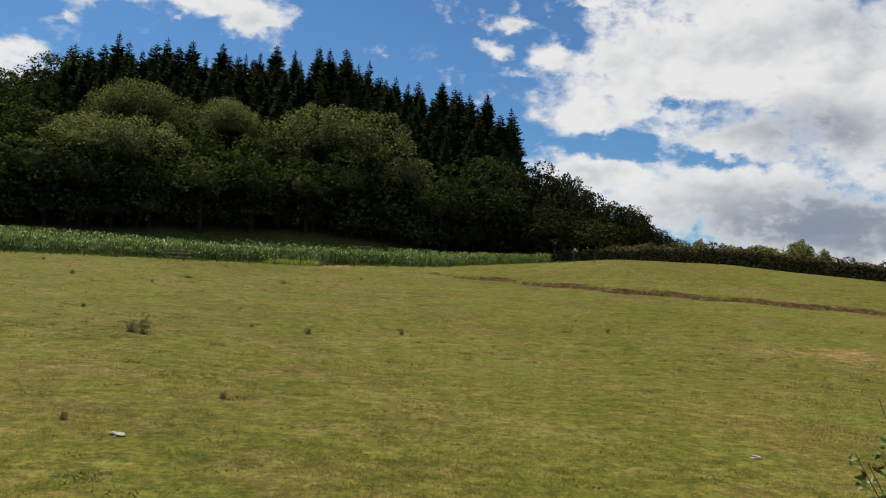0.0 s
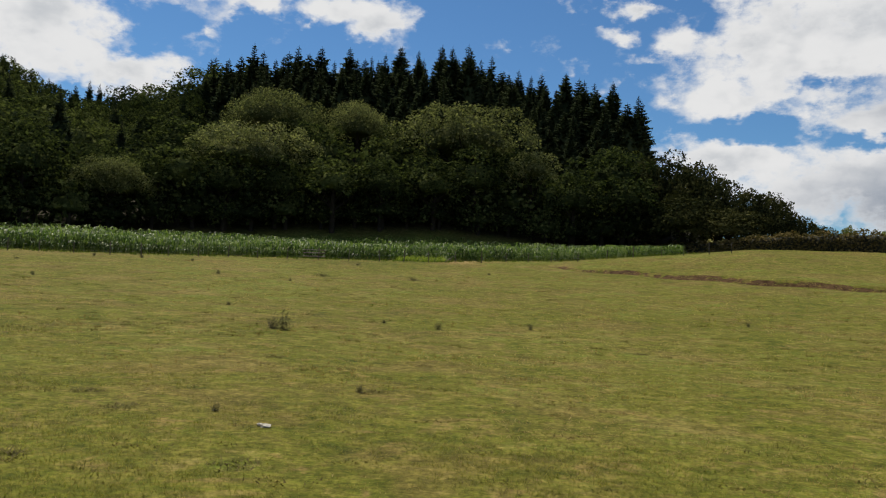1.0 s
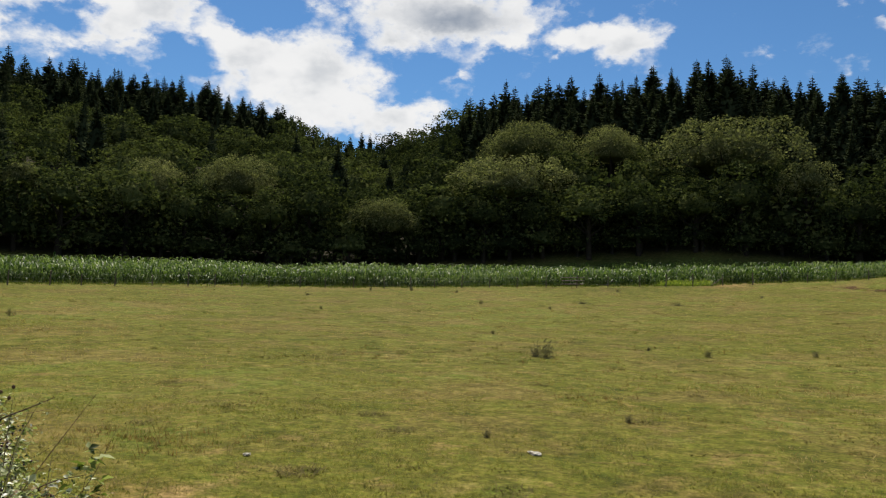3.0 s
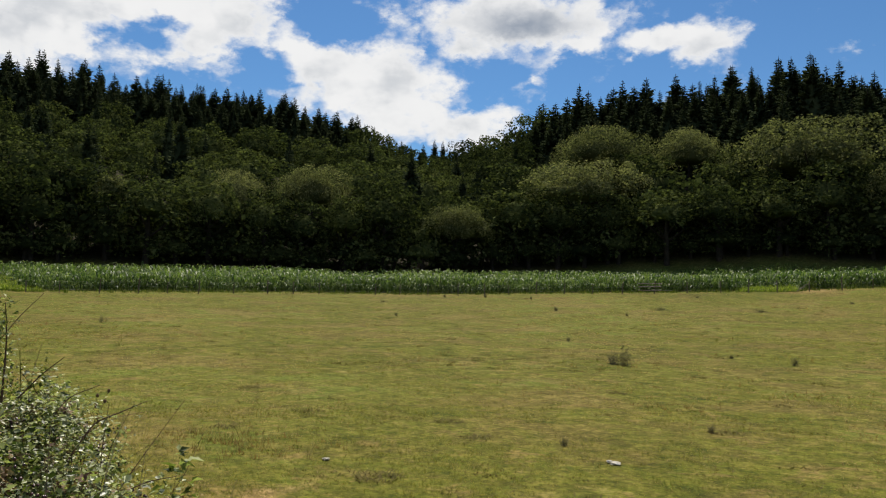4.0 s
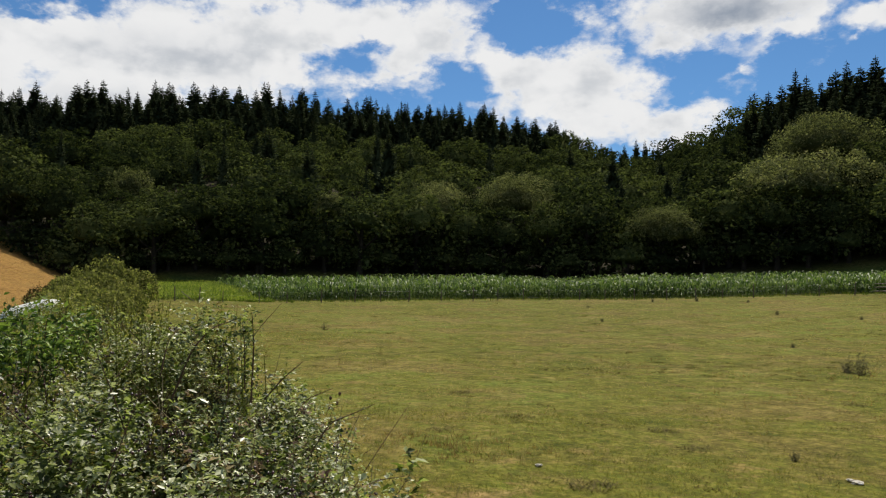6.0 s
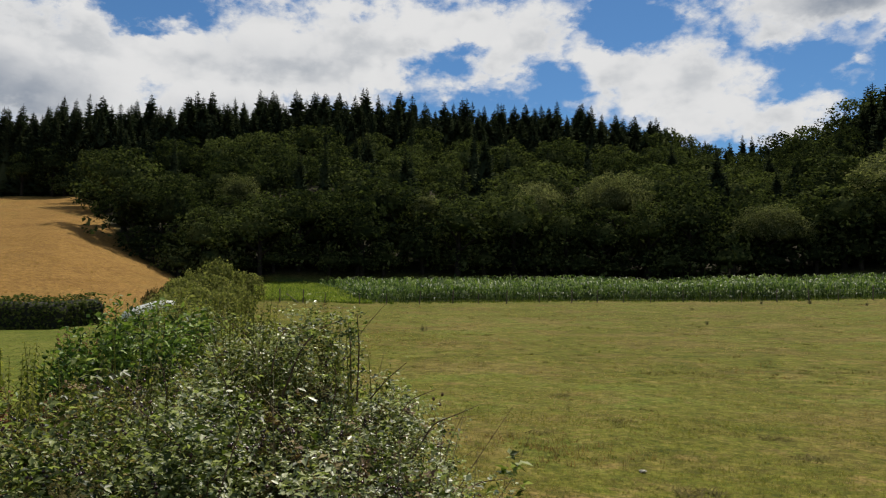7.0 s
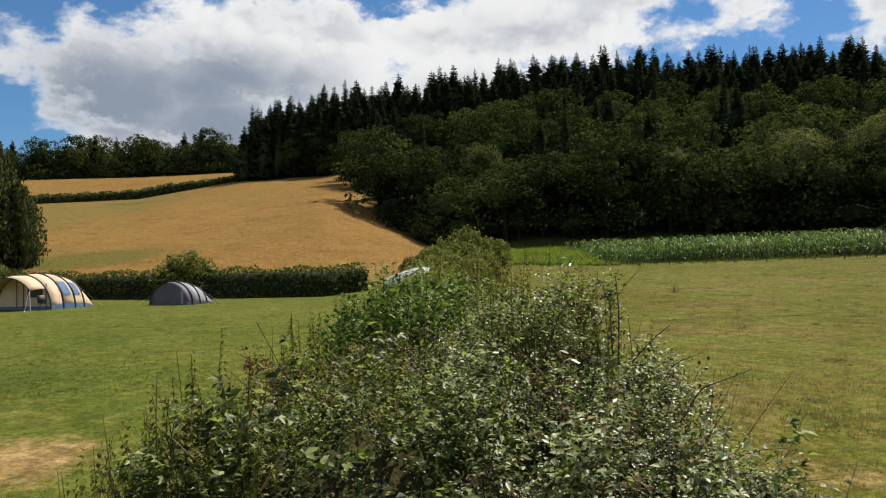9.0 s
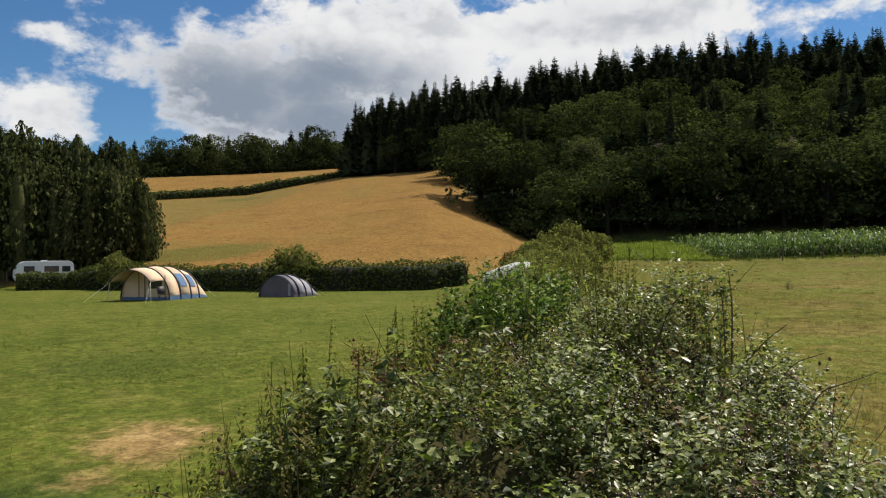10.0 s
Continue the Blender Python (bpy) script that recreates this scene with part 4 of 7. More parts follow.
lawn_az = np.arange(79.5, 110.3, 1.2)
hedge("lawn_hedge", "trimmed dark green hedge along the camping lawn", lawn_az, np.minimum(np.interp(lawn_az, AZ, D1) + 0.8, 76.0),
      np.interp(lawn_az, [79, 90, 93, 98, 100, 104, 106, 110], [2.0, 2.0, 2.05, 1.75, 1.9, 2.1, 1.5, 1.4]), 0.9, HEDGE_LEAF, 0.17, 62, 51)
mid_az = np.arange(84.2, 104.0, 0.8)
hedge("field_hedge", "dark overgrown hedge across the hay field", mid_az, np.interp(mid_az, [84, 88, 92, 104], [208, 214, 216, 216]),
      np.interp(mid_az, [84, 85, 88, 93, 96, 104], [0.5, 0.9, 1.3, 2.4, 2.1, 1.8]), 1.4, HEDGE_LEAF, 0.5, 7, 52)
top_az = np.arange(-46, -9.5, 1.2)
hedge("hilltop_hedge", "ragged brownish hedge along the top of the pasture", top_az, np.interp(top_az, AZ, D2) + 0.5,
      np.interp(top_az, [-46, -30, -26.5, -18, -14, -10], [2.0, 1.9, 1.9, 2.2, 1.9, 1.2]), 1.0, RUSSET_LEAF, 0.24, 34, 53, 0.22)
for az, top, wide, d, lab in [(91.7, 1.15, 3.6, 62.5, "round green bush growing out of the lawn hedge"), (103.5, 0.75, 2.2, 71.0, "leafy green bush in the lawn hedge"), (-22.0, 4.45, 3.2, 103, "dark bush on the hilltop hedge"),
                              (-24.4, 4.85, 2.0, 103, "dark bush on the hilltop hedge"), (-25.9, 4.35, 0.9, 103, "small dark tree on the hilltop hedge"), (-18.0, 4.7, 1.2, 104, "dark bush on the hilltop hedge"), (-20.2, 4.4, 1.6, 104, "dark bush on the hilltop hedge")]:
    p = at(az, d, -0.1)
    half, tall = d * math.tan(radians(wide / 2)), EYE + d * math.tan(radians(top)) - p.z
    tree("hedge_bush", BUSHES[0], p, (half / 3.0, tall / 4.6), az, lab, "bush")
# low scrub between the maize and the hedge at the top corner
scrub_az = np.arange(-17, -4.0, 1.0)
hedge("corner_scrub", "low russet scrub of bracken behind the maize", scrub_az, np.interp(scrub_az, AZ, D2) + 1.0, np.full(len(scrub_az), 1.3), 1.2, RUSSET_LEAF, 0.26, 26, 54, 0.3)

# ---------------------------------------------------------------- maize
def build_maize():
    r = np.random.default_rng(61)
    tv, tf = [], []

    def blade(a, z, length, arch):
        o, s = np.array([math.cos(a), math.sin(a), 0]), np.array([-math.sin(a), math.cos(a), 0])
        n = len(tv)
        for u, zz, w in ((0.0, 0.0, 0.03), (0.3, 0.34 * arch, 0.06), (0.68, 0.30 * arch, 0.055), (1.0, -0.05 - 0.15 * arch, 0.006)):
            c = o * length * u + np.array([0, 0, z + zz])
            tv.extend([c - s * w + [0, 0, 0.02], c + s * w])
        for k in range(3):
            q = n + 2 * k
            tf.append((q, q + 1, q + 3, q + 2))

    for k in range(8):
        blade(k * 2.5 + r.uniform(-0.4, 0.4), 0.12 + 0.22 * k, r.uniform(0.55, 0.95), r.uniform(0.5, 1.5))
    n = len(tv)
    tv.extend(np.array([[-0.02, 0, 0], [0.02, 0, 0], [0.015, 0, 1.95], [-0.015, 0, 1.95], [0, -0.02, 0], [0, 0.02, 0], [0, 0.015, 1.95], [0, -0.015, 1.95]]))
    tf.extend([(n, n + 1, n + 2, n + 3), (n + 4, n + 5, n + 6, n + 7)])
    tv, tf = np.array(tv), np.array(tf)
    places = []
    for row in range(34):
        gap = 0.30 if row < 5 else (0.5 if row < 14 else 1.05)
        az = -7.5
        while az < 67.6:
            d = float(np.interp(az, AZ, D1)) + 3.4 + row * 0.72 + (row * 0.02) ** 2
            if d < float(wood_edge(az)) - 3.5:
                places.append((az + r.uniform(-0.12, 0.12), d + r.uniform(-0.2, 0.2), row))
            az += math.degrees(gap / d) * r.uniform(0.75, 1.3)
    a = np.array(places)
    keep = (a[:, 0] < 61.6 + 3.6 * (a[:, 1] - 76) / 28 + 0.5 * np.sin(a[:, 1])) & ~((np.abs(a[:, 0] - 11) < 1.8) & (a[:, 2] < 5))
    a = a[keep]
    x, y = -a[:, 1] * np.sin(np.radians(a[:, 0])), a[:, 1] * np.cos(np.radians(a[:, 0]))
    p = np.stack([x, y, height(x, y)], 1)
    n = len(p)
    tall = r.uniform(0.5, 0.78, n) * np.interp(a[:, 0], [-8, 2, 56, 62, 68], [0.75, 0.95, 1.05, 0.9, 0.7]) * (1 + 0.1 * smooth_noise(x, y, 4.0))
    v, f = stamp(tv, tf, p, upright(r.uniform(0, 6.28, n)), np.stack([tall * 1.3, tall * 1.3, tall], 1))
    ob = new("maize_crop", quick_mesh("maize_crop", v, f, CORN_LEAF))
    return tagged(ob, "glossy dark green maize crop standing behind fence", "maize", kind="stuff")


build_maize()

# ---------------------------------------------------------------- wire fence along the pasture
POST_WOOD = plain("dark_stake_wood", [(0.06, 0.048, 0.034), (0.14, 0.11, 0.08)], 6.0, 0.95, 0.4, 40.0)


def post_mesh(tall, thick, seed):
    bm = bmesh.new()
    bmesh.ops.create_cone(bm, cap_ends=True, segments=8, radius1=thick, radius2=thick * 0.92, depth=tall + 0.3)
    for v in bm.verts:
        v.co.z += (tall - 0.3) / 2
        v.co.x += 0.01 * math.sin(v.co.z * 3 + seed)
        if v.co.z > tall * 0.9:
            v.co.z += 0.03 * v.co.x / thick                      # sawn a little aslant
    me = bpy.data.meshes.new("post")
    bm.to_mesh(me)
    bm.free()
    me.materials.append(POST_WOOD)
    return me


WIRE = plain("galvanised_wire", [(0.25, 0.25, 0.24), (0.4, 0.4, 0.38)], 8.0, 0.5, metal=0.7)


def build_fence():
    root = tagged(new("pasture_fence"), "post and wire fence of weathered round stakes along maize", "fence")
    posts = [post_mesh(1.15, 0.048, 1), post_mesh(1.25, 0.055, 2), post_mesh(1.0, 0.042, 3)]
    r = random.Random(9)
    az, tops = 67.4, []
    while az > -12:
        p = at(az, float(np.interp(az, AZ, D1)))
        ob = part("post", posts[r.randrange(3)], root)
        ob.matrix_world = Matrix.Translation(p) @ Euler((r.uniform(-0.05, 0.05), r.uniform(-0.05, 0.05), r.uniform(0, 6))).to_matrix().to_4x4()
        tops.append(p)
        az -= math.degrees((1.9 if az > 64.5 else 2.75) / p.length) * r.uniform(0.85, 1.15)
    for h in (0.3, 0.62, 0.98):
        v, f = tube([p + Vector((0, 0, h + r.uniform(-0.02, 0.02))) for p in tops], [0.0025] * len(tops), 3)
        part("wire", quick_mesh("wire", v, f, WIRE), root)
    for az, lean in ((67.0, -0.9), (8.5, 0.95)):                # straining struts
        p = at(az, float(np.interp(az, AZ, D1)))
        tan = Vector((-p.y, p.x, 0)).normalized() * lean
        v, f = tube([p + tan * 1.2, p + Vector((0, 0, 0.85))], [0.045, 0.04], 6)
        part("strut", quick_mesh("strut", v, f, WEATHERED), root, "pale slanting wooden strut")
    # a short length of rails
    a, b = at(19.6, 79.0), at(18.0, 79.3)
    for h in (0.35, 0.7, 1.0):
        v, f = tube([a + Vector((0, 0, h)), b + Vector((0, 0, h))], [0.05, 0.05], 5)
        part("rail", quick_mesh("rail", v, f, WEATHERED), root)


build_fence()

# ---------------------------------------------------------------- the overgrown hedge bank beside the viewer
BRAMBLE = plain("bramble_leaves", [(0.038, 0.056, 0.011), (0.118, 0.146, 0.030), (0.33, 0.36, 0.13)], 1.2, 0.42, island=1.25, transmit=0.45, gloss=0.26)
NETTLE = plain("nettle_leaves", [(0.058, 0.070, 0.012), (0.14, 0.152, 0.028), (0.30, 0.28, 0.075)], 1.5, 0.55, island=0.8, transmit=0.5, gloss=0.08)
ELDER = plain("elder_leaves", [(0.032, 0.062, 0.010), (0.105, 0.175, 0.026), (0.25, 0.33, 0.07)], 1.5, 0.5, island=1.2, transmit=0.30, gloss=0.2)
CANE = plain("bramble_canes", [(0.050, 0.030, 0.018), (0.12, 0.075, 0.042)], 6.0, 0.8, island=0.5, gloss=0.1)
STRAW = plain("dry_stems", [(0.16, 0.12, 0.06), (0.36, 0.29, 0.16)], 6.0, 0.85, island=0.8, transmit=0.15)
RUST = plain("rust_seed", [(0.13, 0.050, 0.018), (0.26, 0.115, 0.04)], 5.0, 0.9, island=0.8)
SERE = plain("withered_leaves", [(0.09, 0.045, 0.020), (0.18, 0.115, 0.045), (0.30, 0.23, 0.09)], 2.0, 0.8, island=0.9, transmit=0.2)
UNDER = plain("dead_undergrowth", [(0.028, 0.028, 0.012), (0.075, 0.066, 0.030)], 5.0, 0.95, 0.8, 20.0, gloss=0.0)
FADED = plain("faded_leaves", [(0.085, 0.070, 0.020), (0.17, 0.145, 0.045), (0.30, 0.24, 0.10)], 1.5, 0.7, island=0.9, transmit=0.4, gloss=0.1)
# bramble leaves with the sun's sheen put into a pale colour
SHEEN_LEAF = plain("sheen_bramble_leaves", [(0.16, 0.18, 0.075), (0.34, 0.36, 0.18), (0.52, 0.53, 0.30)], 1.2, 0.40, island=1.0, transmit=0.34, gloss=0.45)
BERRY = plain("unripe_berries", [(0.06, 0.012, 0.012), (0.02, 0.010, 0.014)], 3.0, 0.35, island=0.6)

# a leaf one unit long folded along its midrib
FOLD_V = np.array([[0, 0, 0], [0.30, 0.35, 0.10], [0.26, 0.75, 0.06], [0, 1.0, -0.12], [-0.26, 0.75, 0.06], [-0.30, 0.35, 0.10], [0, 0.5, 0.0]])
FOLD_F = np.array([[0, 1, 6], [1, 2, 6], [2, 3, 6], [3, 4, 6], [4, 5, 6], [5, 0, 6]])


def turn_z(v, deg):
    c, s = math.cos(radians(deg)), math.sin(radians(deg))
    return v @ np.array([[c, s, 0], [-s, c, 0], [0, 0, 1]])


SLIM_V = np.array([[0, 0, 0], [0.30, 0.42, 0.09], [0, 1.0, -0.1], [-0.30, 0.42, 0.09]])
SLIM_F = np.array([[0, 1, 2], [0, 2, 3]])
TRIPLE = merge(*[(turn_z(SLIM_V * k, a) + np.array([0, 0.1, 0]), SLIM_F) for a, k in ((0, 1.0), (72, 0.85), (-72, 0.85))])
BANK_AZ = 74.5
BANK_DIR = np.array([-math.sin(radians(BANK_AZ)), math.cos(radians(BANK_AZ))])
BANK_SIDE = np.array([BANK_DIR[1], -BANK_DIR[0]])        # to the pasture's side


def bank_top(s):
    return np.interp(s, [2.0, 2.6, 3.0, 3.4, 4.0, 5.0, 7.0, 9.0, 13, 20, 30, 45, 62], [0.30, 0.75, 1.10, 1.34, 1.45, 1.55, 1.58, 1.6, 1.58, 1.5, 1.45, 1.6, 2.0])


def bank_half(s):
    return np.interp(s, [2.0, 2.6, 3.5, 5.0, 8.0, 14, 62], [1.0, 1.7, 2.05, 2.0, 1.65, 1.5, 1.9])


def bank_point(s, w, depth=0.0, lump=1.0):
    """A place on the bank: s along it, w from -1 (lawn) to 1 (pasture), depth under its surface."""
    off = bank_half(s) * w
    x, y = BANK_DIR[0] * s + BANK_SIDE[0] * off, BANK_DIR[1] * s + BANK_SIDE[1] * off
    rise = bank_top(s) * np.where(w < 0, np.clip(1 - np.abs(w) ** 2.4, 0, 1) ** 0.55 * (1 - 0.16 * np.abs(w)), np.clip(1 - np.abs(w) ** 4.5, 0, 1) ** 0.7 * (1 + 0.03 * np.sin(np.pi * np.clip(w, 0, 1))))
    rise = rise * (1 - 0.24 * np.clip((s - 5.2) / 1.2, 0, 1) * np.clip((11 - s) / 1.5, 0, 1) * np.clip((0.35 - w) / 0.3, 0, 1))
    rise = rise * (1 + lump * (0.10 * np.sin(2.3 * s + 3 * w) + 0.08 * np.sin(5.1 * s - 4.3 * w + 1) + 0.05 * np.sin(11 * s + 9 * w)))
    return np.stack([x, y, height(x, y) + np.maximum(rise - depth, 0.02)], -1)


def bank_normal(s, w):
    e = 0.05
    a, b, c = bank_point(s, w), bank_point(s + e, w), bank_point(s, np.clip(w + e, -0.99, 0.99))
    n = np.cross(c - a, b - a)
    n = np.where(n[:, 2:3] < 0, -n, n)
    return n / np.maximum(np.linalg.norm(n, axis=1)[:, None], 1e-6)


def scatter_leaves(seed, n, s0, s1, w0, w1, size, template, mat, name, parent, deep=0.22, lift=0.0, wild=0.75, bias=1.0):
    # leaves sit along short sprays that grow out of the surface and bend over
    r = np.random.default_rng(seed)
    m = n // 9
    s, w = s0 + (s1 - s0) * r.uniform(0, 1, m) ** bias, r.uniform(w0, w1, m)
    # tufts and gaps at two sizes
    q = bank_point(s, w)
    lumpy = 0.6 * smooth_noise(q[:, 0] + q[:, 2], q[:, 1] - q[:, 2], 0.09) + 0.55 * smooth_noise(q[:, 0] - q[:, 2] + 3, q[:, 1] + 5, 0.23)
    keep = r.uniform(0, 1, m) < np.clip(0.58 + 0.95 * lumpy, 0.04, 1)
    s, w, lumpy = s[keep], w[keep], lumpy[keep]
    m = len(s)
    root_p, out = bank_point(s, w, r.exponential(deep, m) - lift + 0.06 - 0.16 * lumpy), bank_normal(s, w)
    reach = size * r.uniform(2.5, 8.0, m)[:, None]
    way = out * 0.8 + r.normal(size=(m, 3)) * 0.75 + np.array([0, 0, 0.25])
    way /= np.linalg.norm(way, axis=1)[:, None]
    u = r.uniform(0.0, 1.0, (m, 9, 1))
    p = root_p[:, None] + way[:, None] * reach[:, None] * u - np.array([0, 0, 1.0]) * reach[:, None] * 0.35 * u ** 2 + r.normal(size=(m, 9, 3)) * size * 0.5
    p = p.reshape(-1, 3)
    n = len(p)
    nrm = np.repeat(out, 9, 0) * 0.35 + np.array([0, 0, 1.5]) + r.normal(size=(n, 3)) * wild
    v, f = stamp(template[0], template[1], p, bases(nrm, r.uniform(0, 6.28, n)), size * np.repeat(r.uniform(0.65, 1.3, m), 9) * r.uniform(0.6, 1.35, n))
    return tagged(part(name, quick_mesh(name, v, f, mat), parent), kind="stuff")


def sight(az, el, d):
    """A place seen from the viewer at that azimuth and elevation, d metres off."""
    v = toward(az, el)
    return np.array([v.x * d, v.y * d, EYE + v.z * d])


def cane_arrays(points, thick):
    """A smooth cane through points."""
    pts = np.asarray(points, float)
    t = np.linspace(0, len(pts) - 1, 5 * (len(pts) - 1) + 1)
    fine = np.stack([np.interp(t, np.arange(len(pts)), pts[:, k]) for k in range(3)], 1)
    fine[1:-1] = (fine[:-2] + 2 * fine[1:-1] + fine[2:]) / 4
    fine[1:-1] = (fine[:-2] + 2 * fine[1:-1] + fine[2:]) / 4
    return fine, tube(fine, np.linspace(thick, thick * 0.35, len(fine)), 5)


def build_bramble():
    root = tagged(new("bramble_thicket"), "tangled bramble thicket with grey-green leaves and arching canes", "bramble")
    # hull under the leaves, brown as undergrowth, dark to stand for shaded gaps
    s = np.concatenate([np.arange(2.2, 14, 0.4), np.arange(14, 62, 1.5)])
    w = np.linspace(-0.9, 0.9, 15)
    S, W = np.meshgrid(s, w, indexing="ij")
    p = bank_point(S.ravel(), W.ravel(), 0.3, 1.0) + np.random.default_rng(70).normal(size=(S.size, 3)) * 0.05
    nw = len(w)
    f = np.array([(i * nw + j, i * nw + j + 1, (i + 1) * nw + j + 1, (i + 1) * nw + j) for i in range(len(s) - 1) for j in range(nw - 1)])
    part("twig_mass", quick_mesh("twig_mass", p, f, UNDER, smooth=True), root, "dark brown hull filling shaded gaps under the leaves")
    scatter_leaves(71, 84000, 2.7, 8.5, -0.05, 0.97, 0.030, (SLIM_V, SLIM_F), BRAMBLE, "leafage", root, 0.15, 0.06)
    scatter_leaves(79, 22000, 2.9, 8.5, 0.05, 0.97, 0.031, (SLIM_V, SLIM_F), SHEEN_LEAF, "leafage", root, 0.06, 0.08)
    scatter_leaves(78, 26000, 3.4, 9.0, -0.95, 0.6, 0.027, (SLIM_V, SLIM_F), FADED, "leafage", root, 0.12, 0.06)
    scatter_leaves(77, 2200, 2.3, 4.2, -0.9, 0.95, 0.046, TRIPLE, BRAMBLE, "leafage", root, 0.06, 0.04)
    scatter_leaves(72, 34000, 2.8, 4.8, -0.95, 0.2, 0.031, (SLIM_V, SLIM_F), BRAMBLE, "leafage", root, 0.16, 0.03)
    scatter_leaves(73, 22000, 8, 24, -0.5, 0.97, 0.065, (SLIM_V, SLIM_F), BRAMBLE, "leafage", root, 0.2, 0.06, bias=1.4)
    scatter_leaves(74, 16000, 22, 62, -0.97, 0.97, 0.14, (SLIM_V, SLIM_F), BUSH_LEAF, "leafage", root, 0.25, 0.1)
    scatter_leaves(75, 3000, 2.4, 8, -0.9, 0.97, 0.024, TRIPLE, SERE, "withered_leafage", root, 0.08, 0.06)
    scatter_leaves(70, 1000, 2.6, 4.4, 0.25, 0.75, 0.024, TRIPLE, SERE, "withered_leafage", root, 0.05, 0.07)
    scatter_leaves(69, 1500, 2.4, 4.4, -0.9, -0.1, 0.050, TRIPLE, BRAMBLE, "leafage", root, 0.04, 0.07)
    # fruit trusses
    r = np.random.default_rng(76)
    n = 500
    c = bank_point(r.uniform(2.6, 6.5, n), r.uniform(-0.9, 0.9, n), r.uniform(-0.08, 0.05, n))
    ball_v = np.array([[1, 0, 0], [-1, 0, 0], [0, 1, 0], [0, -1, 0], [0, 0, 1], [0, 0, -1.0]])
    ball_f = np.array([[0, 2, 4], [2, 1, 4], [1, 3, 4], [3, 0, 4], [2, 0, 5], [1, 2, 5], [3, 1, 5], [0, 3, 5]])
    many = (c[:, None, :] + r.normal(size=(n, 5, 3)) * 0.022).reshape(-1, 3)
    v, f = stamp(ball_v, ball_f, many, upright(r.uniform(0, 6, len(many))), r.uniform(0.006, 0.010, len(many)))
    tagged(part("fruit", quick_mesh("fruit", v, f, BERRY), root, "small red and black berries"), kind="stuff")
    # arching canes, each with its leaves
    canes = [([(66.6, -6.5, 4.6), (65.4, -3.2, 4.6), (64.2, -1.8, 4.7), (62.4, -1.15, 4.8)], 0.008),
             ([(61.5, -7.0, 4.6), (61.4, -3.0, 4.6), (61.6, -0.75, 4.6)], 0.008),
             ([(60.6, -6.6, 4.5), (59.4, -5.2, 4.45), (58.1, -4.1, 4.4)], 0.006),
             ([(57.6, -10.5, 4.3), (56.2, -8.2, 4.4), (54.6, -7.6, 4.4), (53.1, -6.95, 4.45)], 0.007),
             ([(55.5, -14.2, 4.1), (54.0, -12.4, 4.15), (52.6, -11.9, 4.2), (51.0, -11.7, 4.2)], 0.006),
             ([(61.9, -6.0, 4.5), (62.0, -3.0, 4.5), (62.2, -1.4, 4.5)], 0.006),
             ([(67.4, -5.0, 4.9), (67.0, -2.6, 5.0), (66.2, -1.7, 5.1)], 0.006),
             ([(59.0, -8.4, 4.5), (57.8, -6.6, 4.5), (56.0, -5.9, 4.5)], 0.006),
             ([(71.0, -9.0, 4.4), (70.2, -5.2, 4.6), (69.0, -3.6, 4.7)], 0.007),
             ([(86.0, -14.5, 3.4), (84.5, -12.0, 3.5), (82.0, -11.4, 3.6)], 0.006),
             ([(97.5, -15.5, 3.3), (99.5, -14.4, 3.3), (101.0, -14.2, 3.2)], 0.004),
             ([(63.5, -9.0, 4.2), (62.8, -5.5, 4.2), (63.4, -2.6, 4.3)], 0.006),
             ([(78.5, -6.5, 6.0), (76.5, -4.6, 6.2), (74.0, -4.5, 6.3)], 0.006)]
    for points, thick in canes:
        fine, (v, f) = cane_arrays([sight(*q) for q in points], thick * 0.75)
        cane = part("cane", quick_mesh("cane", v, f, CANE, smooth=True), root)
        leafy = 6.0 if 60.4 < points[-1][0] < 63.5 else 1.3
        n = max(14, int(len(fine) * leafy))
        k = r.integers(2, len(fine), n)
        q = fine[k] + r.normal(size=(n, 3)) * (0.024 if leafy > 5 else 0.018)
        v, f = stamp(TRIPLE[0], TRIPLE[1], q, bases(np.array([0, 0, 1.0]) + r.normal(size=(n, 3)) * 0.6, r.uniform(0, 6.28, n)), r.uniform(0.014, 0.032, n) * (1.0 if leafy > 5 else 0.75))
        tagged(part("leafage", quick_mesh("leafage", v, f, BRAMBLE), cane), kind="stuff")
    # loose short canes poking out of the surface
    sets = []
    for _ in range(260):
        s, w = r.uniform(2.5, 9), r.uniform(-0.9, 0.95)
        b = bank_point(np.array([s]), np.array([w]), 0.1)[0]
        o = r.normal(size=3) * np.array([0.25, 0.25, 0.1]) + np.array([0, 0, 0.32])
        sets.append(cane_arrays([b, b + o * 0.6, b + o + r.normal(size=3) * 0.06], r.uniform(0.002, 0.004))[1])
    v, f = merge(*sets)
    tagged(part("twig", quick_mesh("twig", v, f, CANE), root), kind="stuff")


build_bramble()


